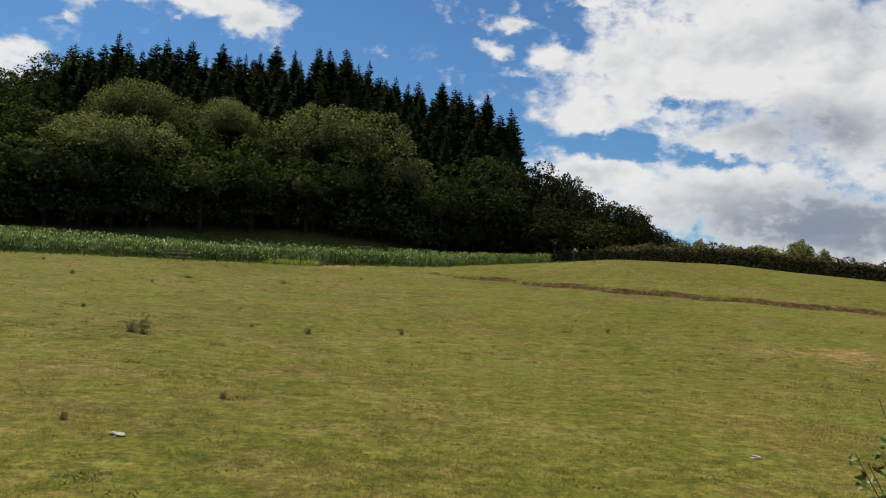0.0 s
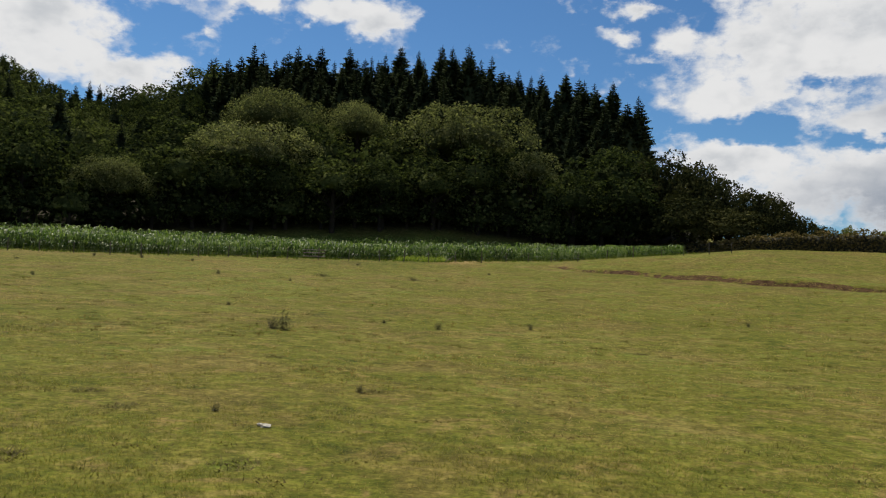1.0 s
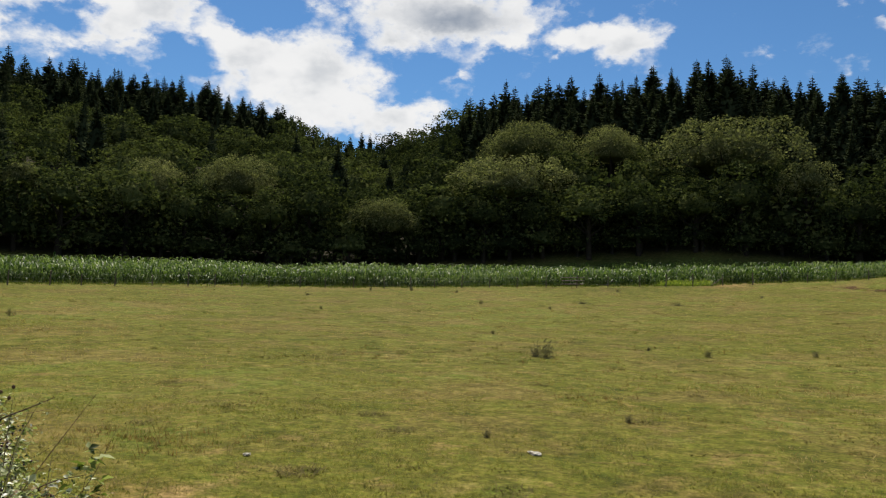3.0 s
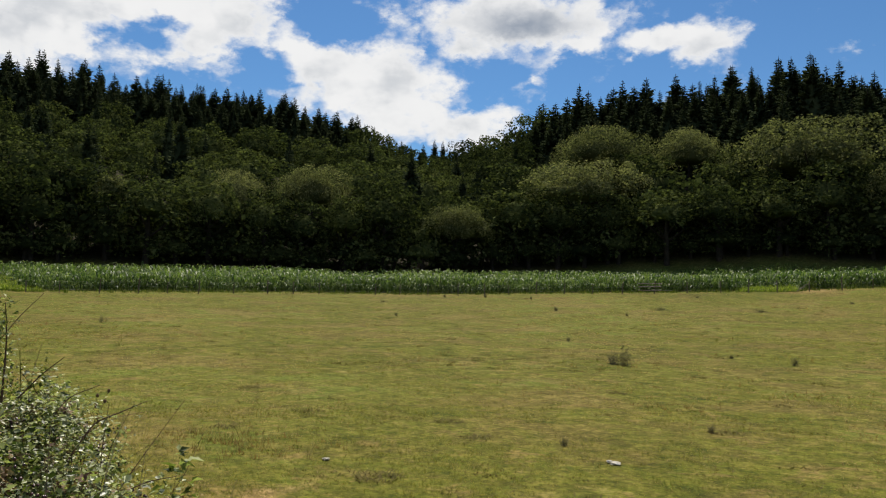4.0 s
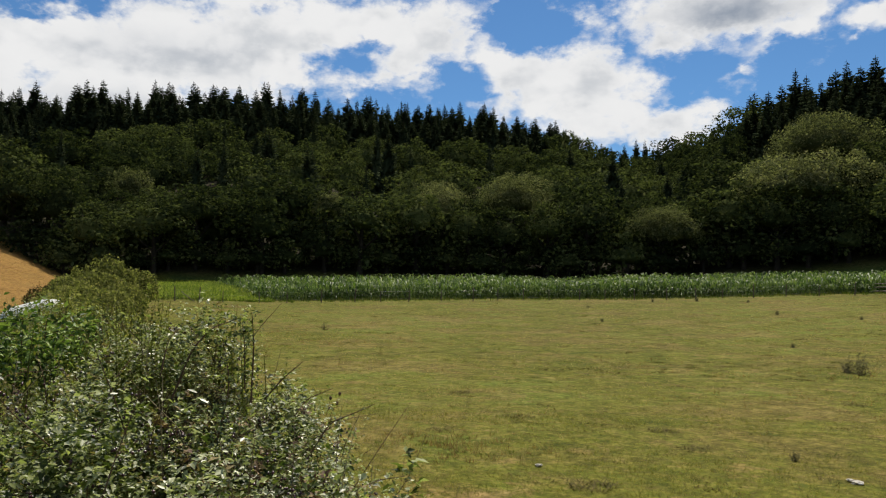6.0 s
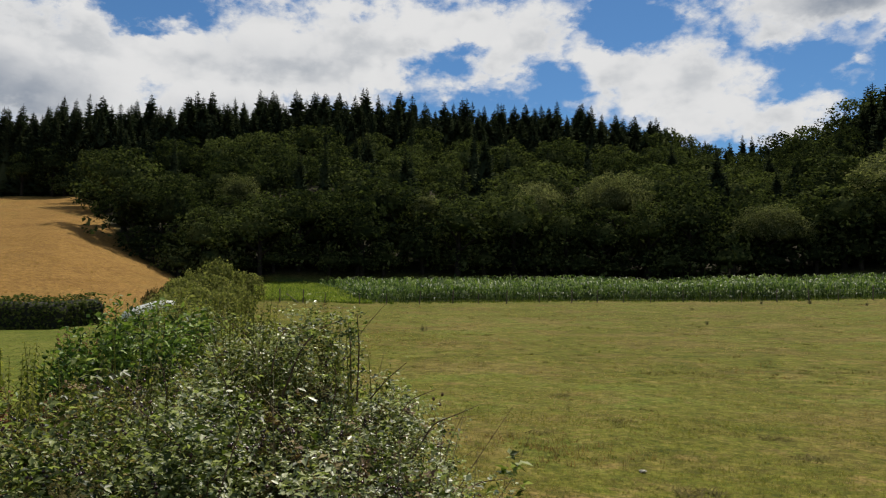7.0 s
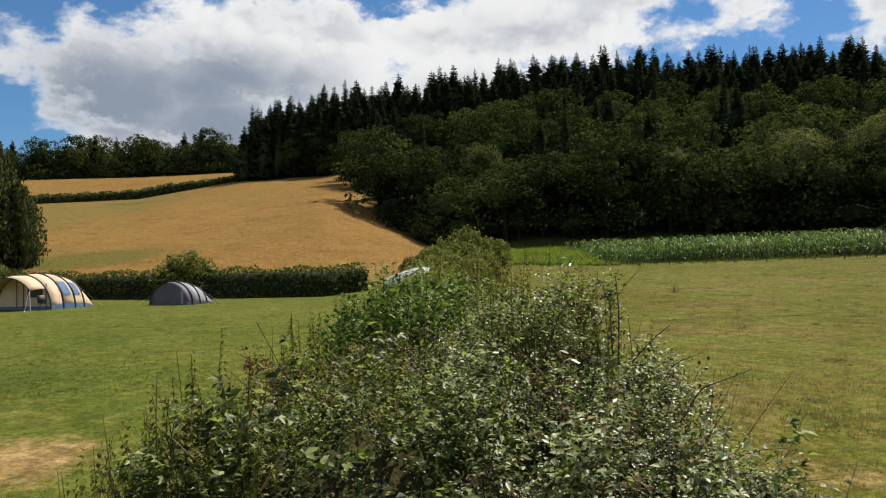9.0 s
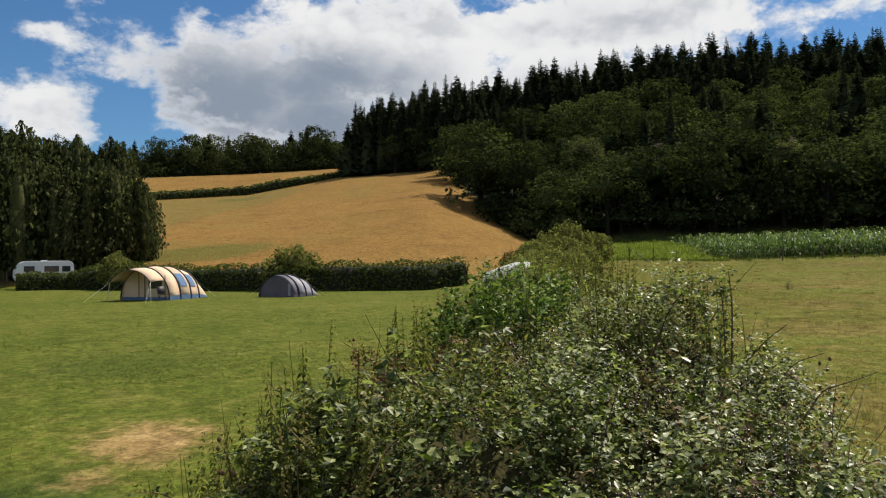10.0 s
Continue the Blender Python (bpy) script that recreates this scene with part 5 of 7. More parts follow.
def nettle_mesh(seed, tall, leaf=0.075, mat=NETTLE, name="nettle"):
    r = np.random.default_rng(seed)
    bend = r.normal(size=2) * 0.06
    spine = [np.array([bend[0] * (k / 5) ** 2, bend[1] * (k / 5) ** 2, tall * k / 5]) for k in range(6)]
    sv, sf = tube(spine, [0.005, 0.005, 0.004, 0.004, 0.003, 0.002], 4)
    n = int(tall / 0.05)
    z = np.repeat(np.linspace(0.18 * tall, tall, n), 4)
    a = np.repeat(np.arange(n) * 1.57, 4) + np.tile([0, math.pi, 1.6, 4.7], n) + r.uniform(-0.3, 0.3, 4 * n)
    size = leaf * np.interp(z / tall, [0.1, 0.4, 0.8, 1.0], [0.8, 1.15, 0.9, 0.35]) * r.uniform(0.6, 1.2, 4 * n)
    p = np.stack([bend[0] * (z / tall) ** 2, bend[1] * (z / tall) ** 2, z], 1)
    out = np.stack([np.cos(a), np.sin(a), np.zeros_like(a)], 1)
    down = out * 0.75 + np.array([0, 0, -0.65]) * r.uniform(0.3, 1.4, (4 * n, 1))
    down /= np.linalg.norm(down, axis=1)[:, None]
    side = np.cross(down, np.array([0, 0, 1.0]))
    side /= np.linalg.norm(side, axis=1)[:, None]
    turns = np.stack([side, down, np.cross(side, down)], 2)
    v, f = stamp(SLIM_V, SLIM_F, p + out * 0.008, turns, size)
    return quick_mesh(name + "_leafage", v, f, mat), quick_mesh(name + "_stem", sv, sf, mat)


NETTLES = [nettle_mesh(81, 0.95, 0.062), nettle_mesh(82, 1.1, 0.052), nettle_mesh(83, 0.8, 0.045, FADED)]


def nettle(where, size, spin, label="tall dark green nettle with drooping toothed leaves", group="nettles on the hedge bank"):
    root = new("nettle")
    leaf, stem = NETTLES[int(spin * 10) % 3]
    part("stem", stem, root)
    tagged(part("leafage", leaf, root), kind="stuff")
    root.matrix_world = Matrix.Translation(where) @ Euler((0.08 * math.sin(spin * 7), 0.08 * math.cos(spin * 5), spin)).to_matrix().to_4x4() @ Matrix.Scale(size, 4)
    return tagged(root, label, "nettle", group)


# single spires against the lawn: azimuth, elevation of the tip, distance, height
for k, (az, el, d, tall) in enumerate([(93.7, -8.9, 4.0, 0.75), (90.5, -7.8, 4.1, 0.8), (90.0, -5.6, 4.3, 0.95), (84.1, -3.1, 7.0, 1.0), (82.3, -2.7, 7.4, 1.0), (83.2, -3.6, 7.0, 1.0), (88.6, -8.6, 4.4, 0.7), (94.3, -11.6, 3.9, 0.6), (82.6, -3.2, 8.0, 1.0), (83.4, -3.6, 7.6, 1.0),
                                      (84.2, -3.3, 7.8, 1.1), (81.8, -2.8, 8.6, 1.1), (85.0, -4.6, 6.8, 0.95), (84.6, -4.0, 7.2, 0.9), (83.0, -3.0, 8.2, 1.0), (82.0, -3.6, 7.4, 0.9), (86.2, -7.0, 5.2, 0.8)]):
    tip = sight(az, el, d)
    nettle((tip[0], tip[1], tip[2] - tall), tall / (0.95, 1.1, 0.8)[int(k * 0.9 * 10) % 3], k * 0.9)
nr = random.Random(17)


def bank_spot():
    """A place among the nettles and its size."""
    while True:
        s, w = 3.3 + 12 * nr.random() ** 1.25, nr.uniform(-0.95, 0.6)
        if (s > 4.6 or w < -0.35) and not (8.2 < s < 11.5 and -0.75 < w < 0.4):
            low = 0.30 if 4.2 < s < 8.6 and -0.7 < w < 0.45 else 0.0
            return bank_point(np.array([s]), np.array([w]), nr.choice((0.44, 0.28)) + low * 0.6)[0], nr.uniform(0.5, 0.88), s


for k in range(170):
    p, size, s = bank_spot()
    nettle(p, size, nr.uniform(0, 6.28))


def build_nettle_bed():
    """The rest of the nettles, too many to tell apart."""
    r = np.random.default_rng(151)
    root = tagged(new("nettle_bed"), "dense bed of olive-green and withered nettles", "nettle", kind="stuff")
    for k in range(3):
        spots = [bank_spot() for _ in range(230)]
        places, sizes = np.array([q[0] for q in spots]), np.array([q[1] for q in spots])
        for me, name in zip(NETTLES[k], ("leafage", "stem")):
            v = np.zeros(len(me.vertices) * 3)
            me.vertices.foreach_get("co", v)
            v = v.reshape(-1, 3)
            f = np.array([tuple(q.vertices) for q in me.polygons])
            lean = bases(np.array([0, 0, 1.0]) + r.normal(size=(len(places), 3)) * 0.12, r.uniform(0, 6.28, len(places)))
            tagged(part(name, quick_mesh(name, *stamp(v, f, places, lean, sizes), me.materials[0]), root), kind="stuff")


build_nettle_bed()


# a leafy elder in the bank, its leaves long and bright
def build_elder(az, d, top, half, seed, size=0.11, count=4200, label="bright green elder bush with long pointed leaves"):
    r = np.random.default_rng(seed)
    base = np.array(at(az, d)[:])
    root = tagged(new("elder_bush"), label, "shrub")
    tall = top - base[2]
    stems, tips = [], []
    for k in range(26):
        a, o = r.uniform(0, 6.28), half * math.sqrt(r.uniform(0.02, 1))
        tip = base + np.array([o * math.cos(a), o * math.sin(a), tall * (1 - 0.45 * (o / half) ** 2) * r.uniform(0.86, 1.06)])
        mid = base + (tip - base) * 0.5 + np.array([0.1 * math.cos(a), 0.1 * math.sin(a), 0.1])
        fine, arr = cane_arrays([base + r.normal(size=3) * 0.08, mid, tip], 0.012)
        stems.append(arr)
        tips.append(fine)
    v, f = merge(*stems)
    part("stem", quick_mesh("stem", v, f, CANE, smooth=True), root)
    fine = np.concatenate([t[4:] for t in tips])
    k = r.integers(0, len(fine), count)
    p = fine[k] + r.normal(size=(count, 3)) * 0.09
    nrm = np.array([0, 0, 0.8]) + r.normal(size=(count, 3)) * 0.6
    v, f = stamp(SLIM_V * np.array([0.75, 1, 1]), SLIM_F, p, bases(nrm, r.uniform(0, 6.28, count)), size * r.uniform(0.6, 1.25, count))
    tagged(part("leafage", quick_mesh("leafage", v, f, ELDER), root), kind="stuff")


build_elder(78.8, 8.4, 1.84, 0.66, 91, 0.08, 7400)
build_elder(76.4, 8.2, 1.98, 0.72, 92, 0.08, 7800)
build_elder(73.6, 9.0, 2.04, 0.65, 93, 0.08, 5000)
build_elder(72.4, 12.0, 1.95, 0.7, 94, 0.12, 1600)


def dock(where, tall, seed):
    r = np.random.default_rng(seed)
    sets = []
    root = tagged(new("dock_plant"), "dry dock plant with rust-red seed spikes", "weed", "docks on the hedge bank")
    pts = []
    for k in range(5):
        a = r.uniform(0, 6.28)
        tip = np.array([0.16 * math.cos(a), 0.16 * math.sin(a), tall * r.uniform(0.7, 1.0)])
        fine, arr = cane_arrays([np.zeros(3), tip * np.array([0.4, 0.4, 0.5]), tip], 0.004)
        sets.append(arr)
        pts.append(fine[5:])
    v, f = merge(*sets)
    part("stem", quick_mesh("stem", v, f, RUST), root)
    q = np.concatenate(pts)
    n = 240
    p = q[r.integers(0, len(q), n)] + r.normal(size=(n, 3)) * 0.018
    v, f = stamp(LEAF_V, LEAF_F, p, bases(r.normal(size=(n, 3)), r.uniform(0, 6, n)), r.uniform(0.012, 0.024, n))
    tagged(part("seed_spike", quick_mesh("seed_spike", v, f, RUST), root), kind="stuff")
    root.matrix_world = Matrix.Translation(where)


for k, (az, el, d, tall) in enumerate([(85.8, -5.2, 5.6, 0.55), (85.2, -5.6, 5.5, 0.5), (84.7, -5.4, 5.7, 0.55), (82.6, -5.9, 5.8, 0.45), (79.9, -1.6, 9.5, 0.7), (80.4, -2.2, 9.0, 0.6)]):
    tip = sight(az, el, d)
    dock((tip[0], tip[1], tip[2] - tall), tall, 100 + k)


def knapweed(where, tall, seed):
    r = np.random.default_rng(seed)
    root = tagged(new("knapweed"), "slender weed with dark round seed heads", "weed", "weeds on the hedge bank")
    heads = []
    for k in range(9):
        a = r.uniform(0, 6.28)
        tip = np.array([0.14 * math.cos(a), 0.14 * math.sin(a), tall * r.uniform(0.6, 1.0)])
        part("stem", quick_mesh("stem", *cane_arrays([np.zeros(3), tip * np.array([0.3, 0.3, 0.55]), tip], 0.002)[1], CANE), root)
        heads.append(tip)
    head = bmesh.new()
    bmesh.ops.create_icosphere(head, subdivisions=1, radius=0.010)
    for q in head.verts:
        q.co.z *= 1.3
    me = bpy.data.meshes.new("seed_head")
    head.to_mesh(me)
    head.free()
    me.materials.append(CANE)
    for h in heads:
        part("seed_head", me, root).location = h
    root.matrix_world = Matrix.Translation(where)


for k, (az, el, d, tall) in enumerate([(56.9, -5.6, 5.0, 0.5), (57.6, -6.0, 5.1, 0.5), (60.0, -8.5, 4.4, 0.4), (93.9, -11.0, 3.7, 0.5)]):
    tip = sight(az, el, d)
    knapweed((tip[0], tip[1], tip[2] - tall), tall, 120 + k)


def build_dry_stems():
    r = np.random.default_rng(131)
    sets = []
    for _ in range(420):
        s, w = 2.6 + 14 * r.uniform() ** 1.3, r.choice([r.uniform(-1.05, -0.5), r.uniform(0.55, 1.2), r.uniform(-0.5, 0.55)])
        if abs(w) > 0.98:
            off = bank_half(s) * w
            x, y = BANK_DIR * s + BANK_SIDE * off
            b = np.array([x, y, float(height(x, y))])
            tall = r.uniform(0.25, 0.7)
        else:
            b = bank_point(np.array([s]), np.array([w]), 0.25)[0]
            tall = r.uniform(0.3, 0.6)
        o = np.array([*(r.normal(size=2) * 0.16), tall])
        sets.append(tube([b, b + o * np.array([0.4, 0.4, 0.6]), b + o], [0.003, 0.0025, 0.001], 3))
    v, f = merge(*sets)
    tagged(new("dry_grass", quick_mesh("dry_grass", v, f, STRAW)), "pale dry grass stalks along the hedge bank", "grass", kind="stuff")


build_dry_stems()

# a round bush and scrub at the far end of the bank
for az, top, wide, d, mat_kind in [(71.6, 2.7, 3.0, 62, 0), (73.4, 1.9, 2.4, 61, 0), (70.0, 2.0, 2.6, 64, 1), (74.0, 1.4, 3.0, 58, 1), (73.0, 0.9, 3.0, 44, 0), (72.2, 1.7, 3.2, 55, 1), (70.6, 1.0, 2.6, 52, 0), (71.6, 0.6, 3.6, 36, 1)]:
    p = at(az, d, -0.1)
    half, tall = d * math.tan(radians(wide / 2)), EYE + d * math.tan(radians(top)) - p.z
    tree("hedge_bush", BUSHES[mat_kind], p, (half / 3.0, tall / 4.6), az * 3, "rounded grey-green bush at the far end of the hedge bank", "bush", "bushes at the bank's end")

RUSTY = broadleaf_meshes(37, 3.0, 2.6, 2.0, RUSSET_LEAF, 34, 56, 0.3, 0.3, 0.34)
for az, top, wide, d in [(74.9, 1.15, 1.8, 61), (76.0, 0.7, 1.4, 61), (74.2, 0.5, 1.8, 57)]:
    p = at(az, d, -0.1)
    tree("russet_bush", RUSTY, p, (d * math.tan(radians(wide / 2)) / 3.0, (EYE + d * math.tan(radians(top)) - p.z) / 4.6), az, "withered russet bush beside the hay field", "bush", "russet bushes at the bank's end")

# a second bramble close by on the pasture's other side
def build_small_bramble():
    r = np.random.default_rng(141)
    root = tagged(new("bramble_spray"), "small bramble bush with loose leafy sprays", "bramble")
    base = np.array(at(-33.5, 4.6)[:])
    tips = [sight(*q) for q in ((-26.9, -8.2, 4.4), (-28.1, -4.7, 4.6), (-27.6, -8.6, 4.5), (-27.2, -11.4, 4.2), (-28.2, -7.9, 4.3), (-31.5, -6.5, 4.5), (-28.8, -7.4, 4.3), (-29.0, -8.6, 4.3), (-33, -7.0, 4.6), (-35, -7.5, 4.8), (-29.2, -11.6, 4.1))]
    for tip in tips:
        fine, (v, f) = cane_arrays([base + r.normal(size=3) * np.array([0.15, 0.15, 0.02]), (base + tip) / 2 + np.array([0, 0, 0.25]), tip], 0.005)
        cane = part("cane", quick_mesh("cane", v, f, CANE, smooth=True), root)
        n = 20
        q = fine[r.integers(4, len(fine), n)] + r.normal(size=(n, 3)) * 0.03
        v, f = stamp(TRIPLE[0], TRIPLE[1], q, bases(np.array([0, 0, 1.0]) + r.normal(size=(n, 3)) * 0.6, r.uniform(0, 6.28, n)), r.uniform(0.03, 0.06, n))
        tagged(part("leafage", quick_mesh("leafage", v, f, BRAMBLE), cane), kind="stuff")


build_small_bramble()

# ---------------------------------------------------------------- tents on the lawn
CREAM = plain("cream_canvas", [(0.62, 0.43, 0.28), (0.74, 0.55, 0.38)], 1.5, 0.85, 0.15, 30.0)
BLUE_CLOTH = plain("blue_cloth", [(0.06, 0.12, 0.24), (0.11, 0.19, 0.33)], 2.0, 0.7, 0.1, 30.0)
GREY_CLOTH = plain("grey_cloth", [(0.075, 0.07, 0.095), (0.13, 0.12, 0.155)], 1.5, 0.6, 0.15, 30.0, transmit=0.1)
PALE_CLOTH = plain("pale_grey_cloth", [(0.26, 0.25, 0.30), (0.36, 0.35, 0.40)], 1.5, 0.6, 0.15, 30.0, transmit=0.1)
BLACK_CLOTH = plain("black_webbing", [(0.012, 0.012, 0.014), (0.03, 0.03, 0.034)], 4.0, 0.6)
WHITE_PAINT = plain("white_gloss", [(0.70, 0.71, 0.70), (0.82, 0.82, 0.80)], 0.8, 0.35)
WHITE_SHEET = plain("white_sheet", [(0.62, 0.62, 0.62), (0.80, 0.80, 0.79)], 1.2, 0.6, 0.15, 4.0, transmit=0.35)
RUBBER = plain("rubber", [(0.015, 0.015, 0.015), (0.035, 0.034, 0.032)], 4.0, 0.8)
CORD = plain("guy_cord", [(0.5, 0.5, 0.46), (0.7, 0.7, 0.66)], 4.0, 0.8)


def glass_material():
    m = bpy.data.materials.new("dark_glazing")
    m.use_nodes = True
    b = m.node_tree.nodes["Principled BSDF"]
    b.inputs["Base Color"].default_value = (0.03, 0.035, 0.04, 1)
    b.inputs["Roughness"].default_value = 0.08
    return m


GLAZING = glass_material()


def arch(b, h, t0=0.0, t1=math.pi, n=16, off=0.0):
    """Half round section: half width b, height h."""
    t = np.linspace(t0, t1, n)
    return np.stack([(b + off) * np.sign(np.cos(t)) * np.abs(np.cos(t)) ** 1.05, (h + off) * np.sin(t) ** 0.9], 1)


def loft(stations, t0=0.0, t1=math.pi, n=16, off=0.0):
    """Skin over sections (u, half width, height)."""
    rows = [np.column_stack([np.full(n, u), arch(b, h, t0, t1, n, off)]) for u, b, h in stations]
    v = np.concatenate(rows)
    f = np.array([(i * n + j, i * n + j + 1, (i + 1) * n + j + 1, (i + 1) * n + j) for i in range(len(stations) - 1) for j in range(n - 1)])
    return v, f


def fan(points):
    """A flat panel round a closed outline, as triangles."""
    v = np.concatenate([points, points.mean(0)[None]])
    n = len(points)
    return v, np.array([(k, (k + 1) % n, n) for k in range(n)])


def solid(ob, thick):
    m = ob.modifiers.new("thickness", "SOLIDIFY")
    m.thickness = thick
    return ob


def tunnel_tent(name, label, az, d, turn, size, stations, hoops, skin, rear_skin, skirt_mat, porch, windows):
    root = tagged(new(name), label, "tent")
    ob = part("flysheet", quick_mesh("flysheet", *loft(stations[:2]), skin, smooth=True), root)
    solid(ob, 0.01)
    ob = part("rear_flysheet", quick_mesh("rear_flysheet", *loft(stations[1:]), rear_skin, smooth=True), root)
    solid(ob, 0.01)
    # the mud wall round the foot
    for t0, t1 in ((0.0, 0.11), (math.pi - 0.11, math.pi)):
        part("skirt", quick_mesh("skirt", *loft(stations, t0, t1, 4, 0.012), skirt_mat), root)
    for u, b, h in hoops:
        p = np.column_stack([np.full(24, u), arch(b, h, n=24, off=0.02)])
        part("hoop", quick_mesh("hoop", *tube(p, [0.05] * 24, 6), BLACK_CLOTH, smooth=True), root)
    # front wall, set back, with its door
    u, b, h = stations[0]
    wall = np.column_stack([np.full(20, u + 0.12), arch(b * 0.99, h * 0.99, n=20)])
    part("front_wall", quick_mesh("front_wall", *fan(wall), skin), root)
    foot = np.array([[u + 0.105, -b * 0.97, 0.0], [u + 0.105, b * 0.97, 0.0], [u + 0.105, b * 0.96, 0.2], [u + 0.105, -b * 0.96, 0.2]])
    part("front_skirt", quick_mesh("front_skirt", *fan(foot), skirt_mat), root)
    for y0, y1, z0, z1, mat, pn in windows:
        q = np.array([[u + 0.095, y0, z0], [u + 0.095, y1, z0], [u + 0.095, y1, z1], [u + 0.095, y0, z1]])
        part(pn, quick_mesh(pn, *fan(q), mat), root)
    if porch:
        over = [(u - 1.5, b * 1.02, h * 0.93), (u - 0.7, b * 1.02, h * 1.0), (u, b, h)]
        ob = part("porch_canopy", quick_mesh("porch_canopy", *loft(over, 0.62, math.pi - 0.62), skin, smooth=True), root)
        solid(ob, 0.01)
        p = np.column_stack([np.full(18, u - 1.5), arch(b * 1.02, h * 0.93, 0.62, math.pi - 0.62, 18, 0.02)])
        part("hoop", quick_mesh("hoop", *tube(p, [0.03] * 18, 5), BLACK_CLOTH), root)
        for s in (-1, 1):
            y, z = arch(b * 1.02, h * 0.93, 0.62, math.pi - 0.62, 3)[0 if s > 0 else 2]
            part("porch_pole", quick_mesh("porch_pole", *tube([(u - 1.5, y, z), (u - 1.6, y * 1.08, 0)], [0.018, 0.018], 5), CORD), root)
            part("guy_rope", quick_mesh("guy_rope", *tube([(u - 1.5, y, z), (u - 3.0, y * 1.5, 0)], [0.008, 0.008], 3), CORD), root)
    for u2, b2, h2 in hoops:
        for s in (-1, 1):
            part("guy_rope", quick_mesh("guy_rope", *tube([(u2, s * b2 * 0.86, h2 * 0.62), (u2, s * (b2 + 1.4), 0)], [0.007, 0.007], 3), CORD), root)
    ul, bl, hl = stations[-1]
    part("guy_rope", quick_mesh("guy_rope", *tube([(ul - 0.9, 0, 1.0), (ul + 1.4, 0.2, 0)], [0.007, 0.007], 3), CORD), root)
    p = at(az, d)
    v = toward(az)
    right = Vector((v.y, -v.x, 0))
    axis = v * math.cos(radians(turn)) + right * math.sin(radians(turn))
    root.matrix_world = Matrix.Translation(p) @ Matrix.Rotation(math.atan2(axis.y, axis.x), 4, "Z") @ Matrix.Scale(size, 4)
    return root


big = tunnel_tent("family_tent", "cream and blue tunnel tent with porch, pitched on lawn", 101.7, 50.5, 36, 0.93,
                  [(0, 1.8, 2.1), (1.2, 1.85, 2.2), (2.4, 1.85, 2.15), (3.5, 1.75, 1.95), (4.4, 1.6, 1.2), (5.1, 1.4, 0.25)],
                  [(0.0, 1.8, 2.1), (1.2, 1.85, 2.2), (2.4, 1.85, 2.15), (3.5, 1.75, 1.95)], CREAM, CREAM, BLUE_CLOTH, True,
                  [(-0.2, -1.2, 0.75, 1.45, GLAZING, "front_window"), (0.55, 0.49, 0.1, 1.95, BLACK_CLOTH, "zip"), (-1.4, -1.46, 0.1, 1.6, BLACK_CLOTH, "zip"), (0.1, 0.04, 0.1, 2.0, BLACK_CLOTH, "zip")])
# windows let into the side of the cream tent
for u0, u1 in ((1.35, 2.1), (2.55, 3.2)):
    ring = [(u, float(np.interp(u, [1.2, 2.4, 3.5], [1.85, 1.85, 1.75])), float(np.interp(u, [1.2, 2.4, 3.5], [2.2, 2.15, 1.95]))) for u in (u0, u1)]
    part("side_window", quick_mesh("side_window", *loft(ring, math.pi - 0.85, math.pi - 0.36, 7, 0.03), plain("window_film", [(0.10, 0.17, 0.30), (0.16, 0.25, 0.40)], 3.0, 0.25)), big, "blue tinted window film")
tunnel_tent("small_tent", "dark grey tunnel tent with pale striped rear, pitched on lawn", 92.9, 51.4, 40, 0.92,
            [(0, 1.55, 1.5), (0.55, 1.6, 1.55), (1.4, 1.55, 1.5), (2.3, 1.4, 1.25), (3.3, 1.15, 0.35)],
            [(0.55, 1.6, 1.55), (1.4, 1.55, 1.5), (2.3, 1.4, 1.25)], GREY_CLOTH, PALE_CLOTH, GREY_CLOTH, False, [(-1.0, -1.2, 0.1, 0.95, PALE_CLOTH, "door_panel")])


def camp_chair(where, turn):
    root = tagged(new("camp_chair"), "small dark folding camp chair before the tent", "chair")
    for x in (-0.22, 0.22):
        for y0, y1 in ((-0.2, 0.2), (0.2, -0.2)):
            part("leg", quick_mesh("leg", *tube([(x, y0, 0), (x, y1, 0.42)], [0.012, 0.012], 5), BLACK_CLOTH), root)
    for name, q in (("seat", [(-0.22, -0.2, 0.42), (0.22, -0.2, 0.42), (0.22, 0.2, 0.38), (-0.22, 0.2, 0.38)]), ("backrest", [(-0.22, 0.2, 0.42), (0.22, 0.2, 0.42), (0.22, 0.3, 0.85), (-0.22, 0.3, 0.85)])):
        solid(part(name, quick_mesh(name, *fan(np.array(q)), BLACK_CLOTH), root), 0.02)
    root.matrix_world = Matrix.Translation(where) @ Matrix.Rotation(turn, 4, "Z")


camp_chair(at(100.55, 48.6), 2.2)


# ---------------------------------------------------------------- caravan, gate and shelter beyond the hedge
def box_part(name, parent, x0, x1, y0, y1, z0, z1, mat, bevel=0.02, label=""):
    bm = bmesh.new()
    bmesh.ops.create_cube(bm, size=1.0)
    for v in bm.verts:
        v.co = Vector(((x0 + x1) / 2 + v.co.x * (x1 - x0), (y0 + y1) / 2 + v.co.y * (y1 - y0), (z0 + z1) / 2 + v.co.z * (z1 - z0)))
    bmesh.ops.bevel(bm, geom=bm.edges[:], offset=bevel, segments=2, affect="EDGES", profile=0.6)
    me = bpy.data.meshes.new(name)
    bm.to_mesh(me)
    bm.free()
    me.materials.append(mat)
    return part(name, me, parent, label)


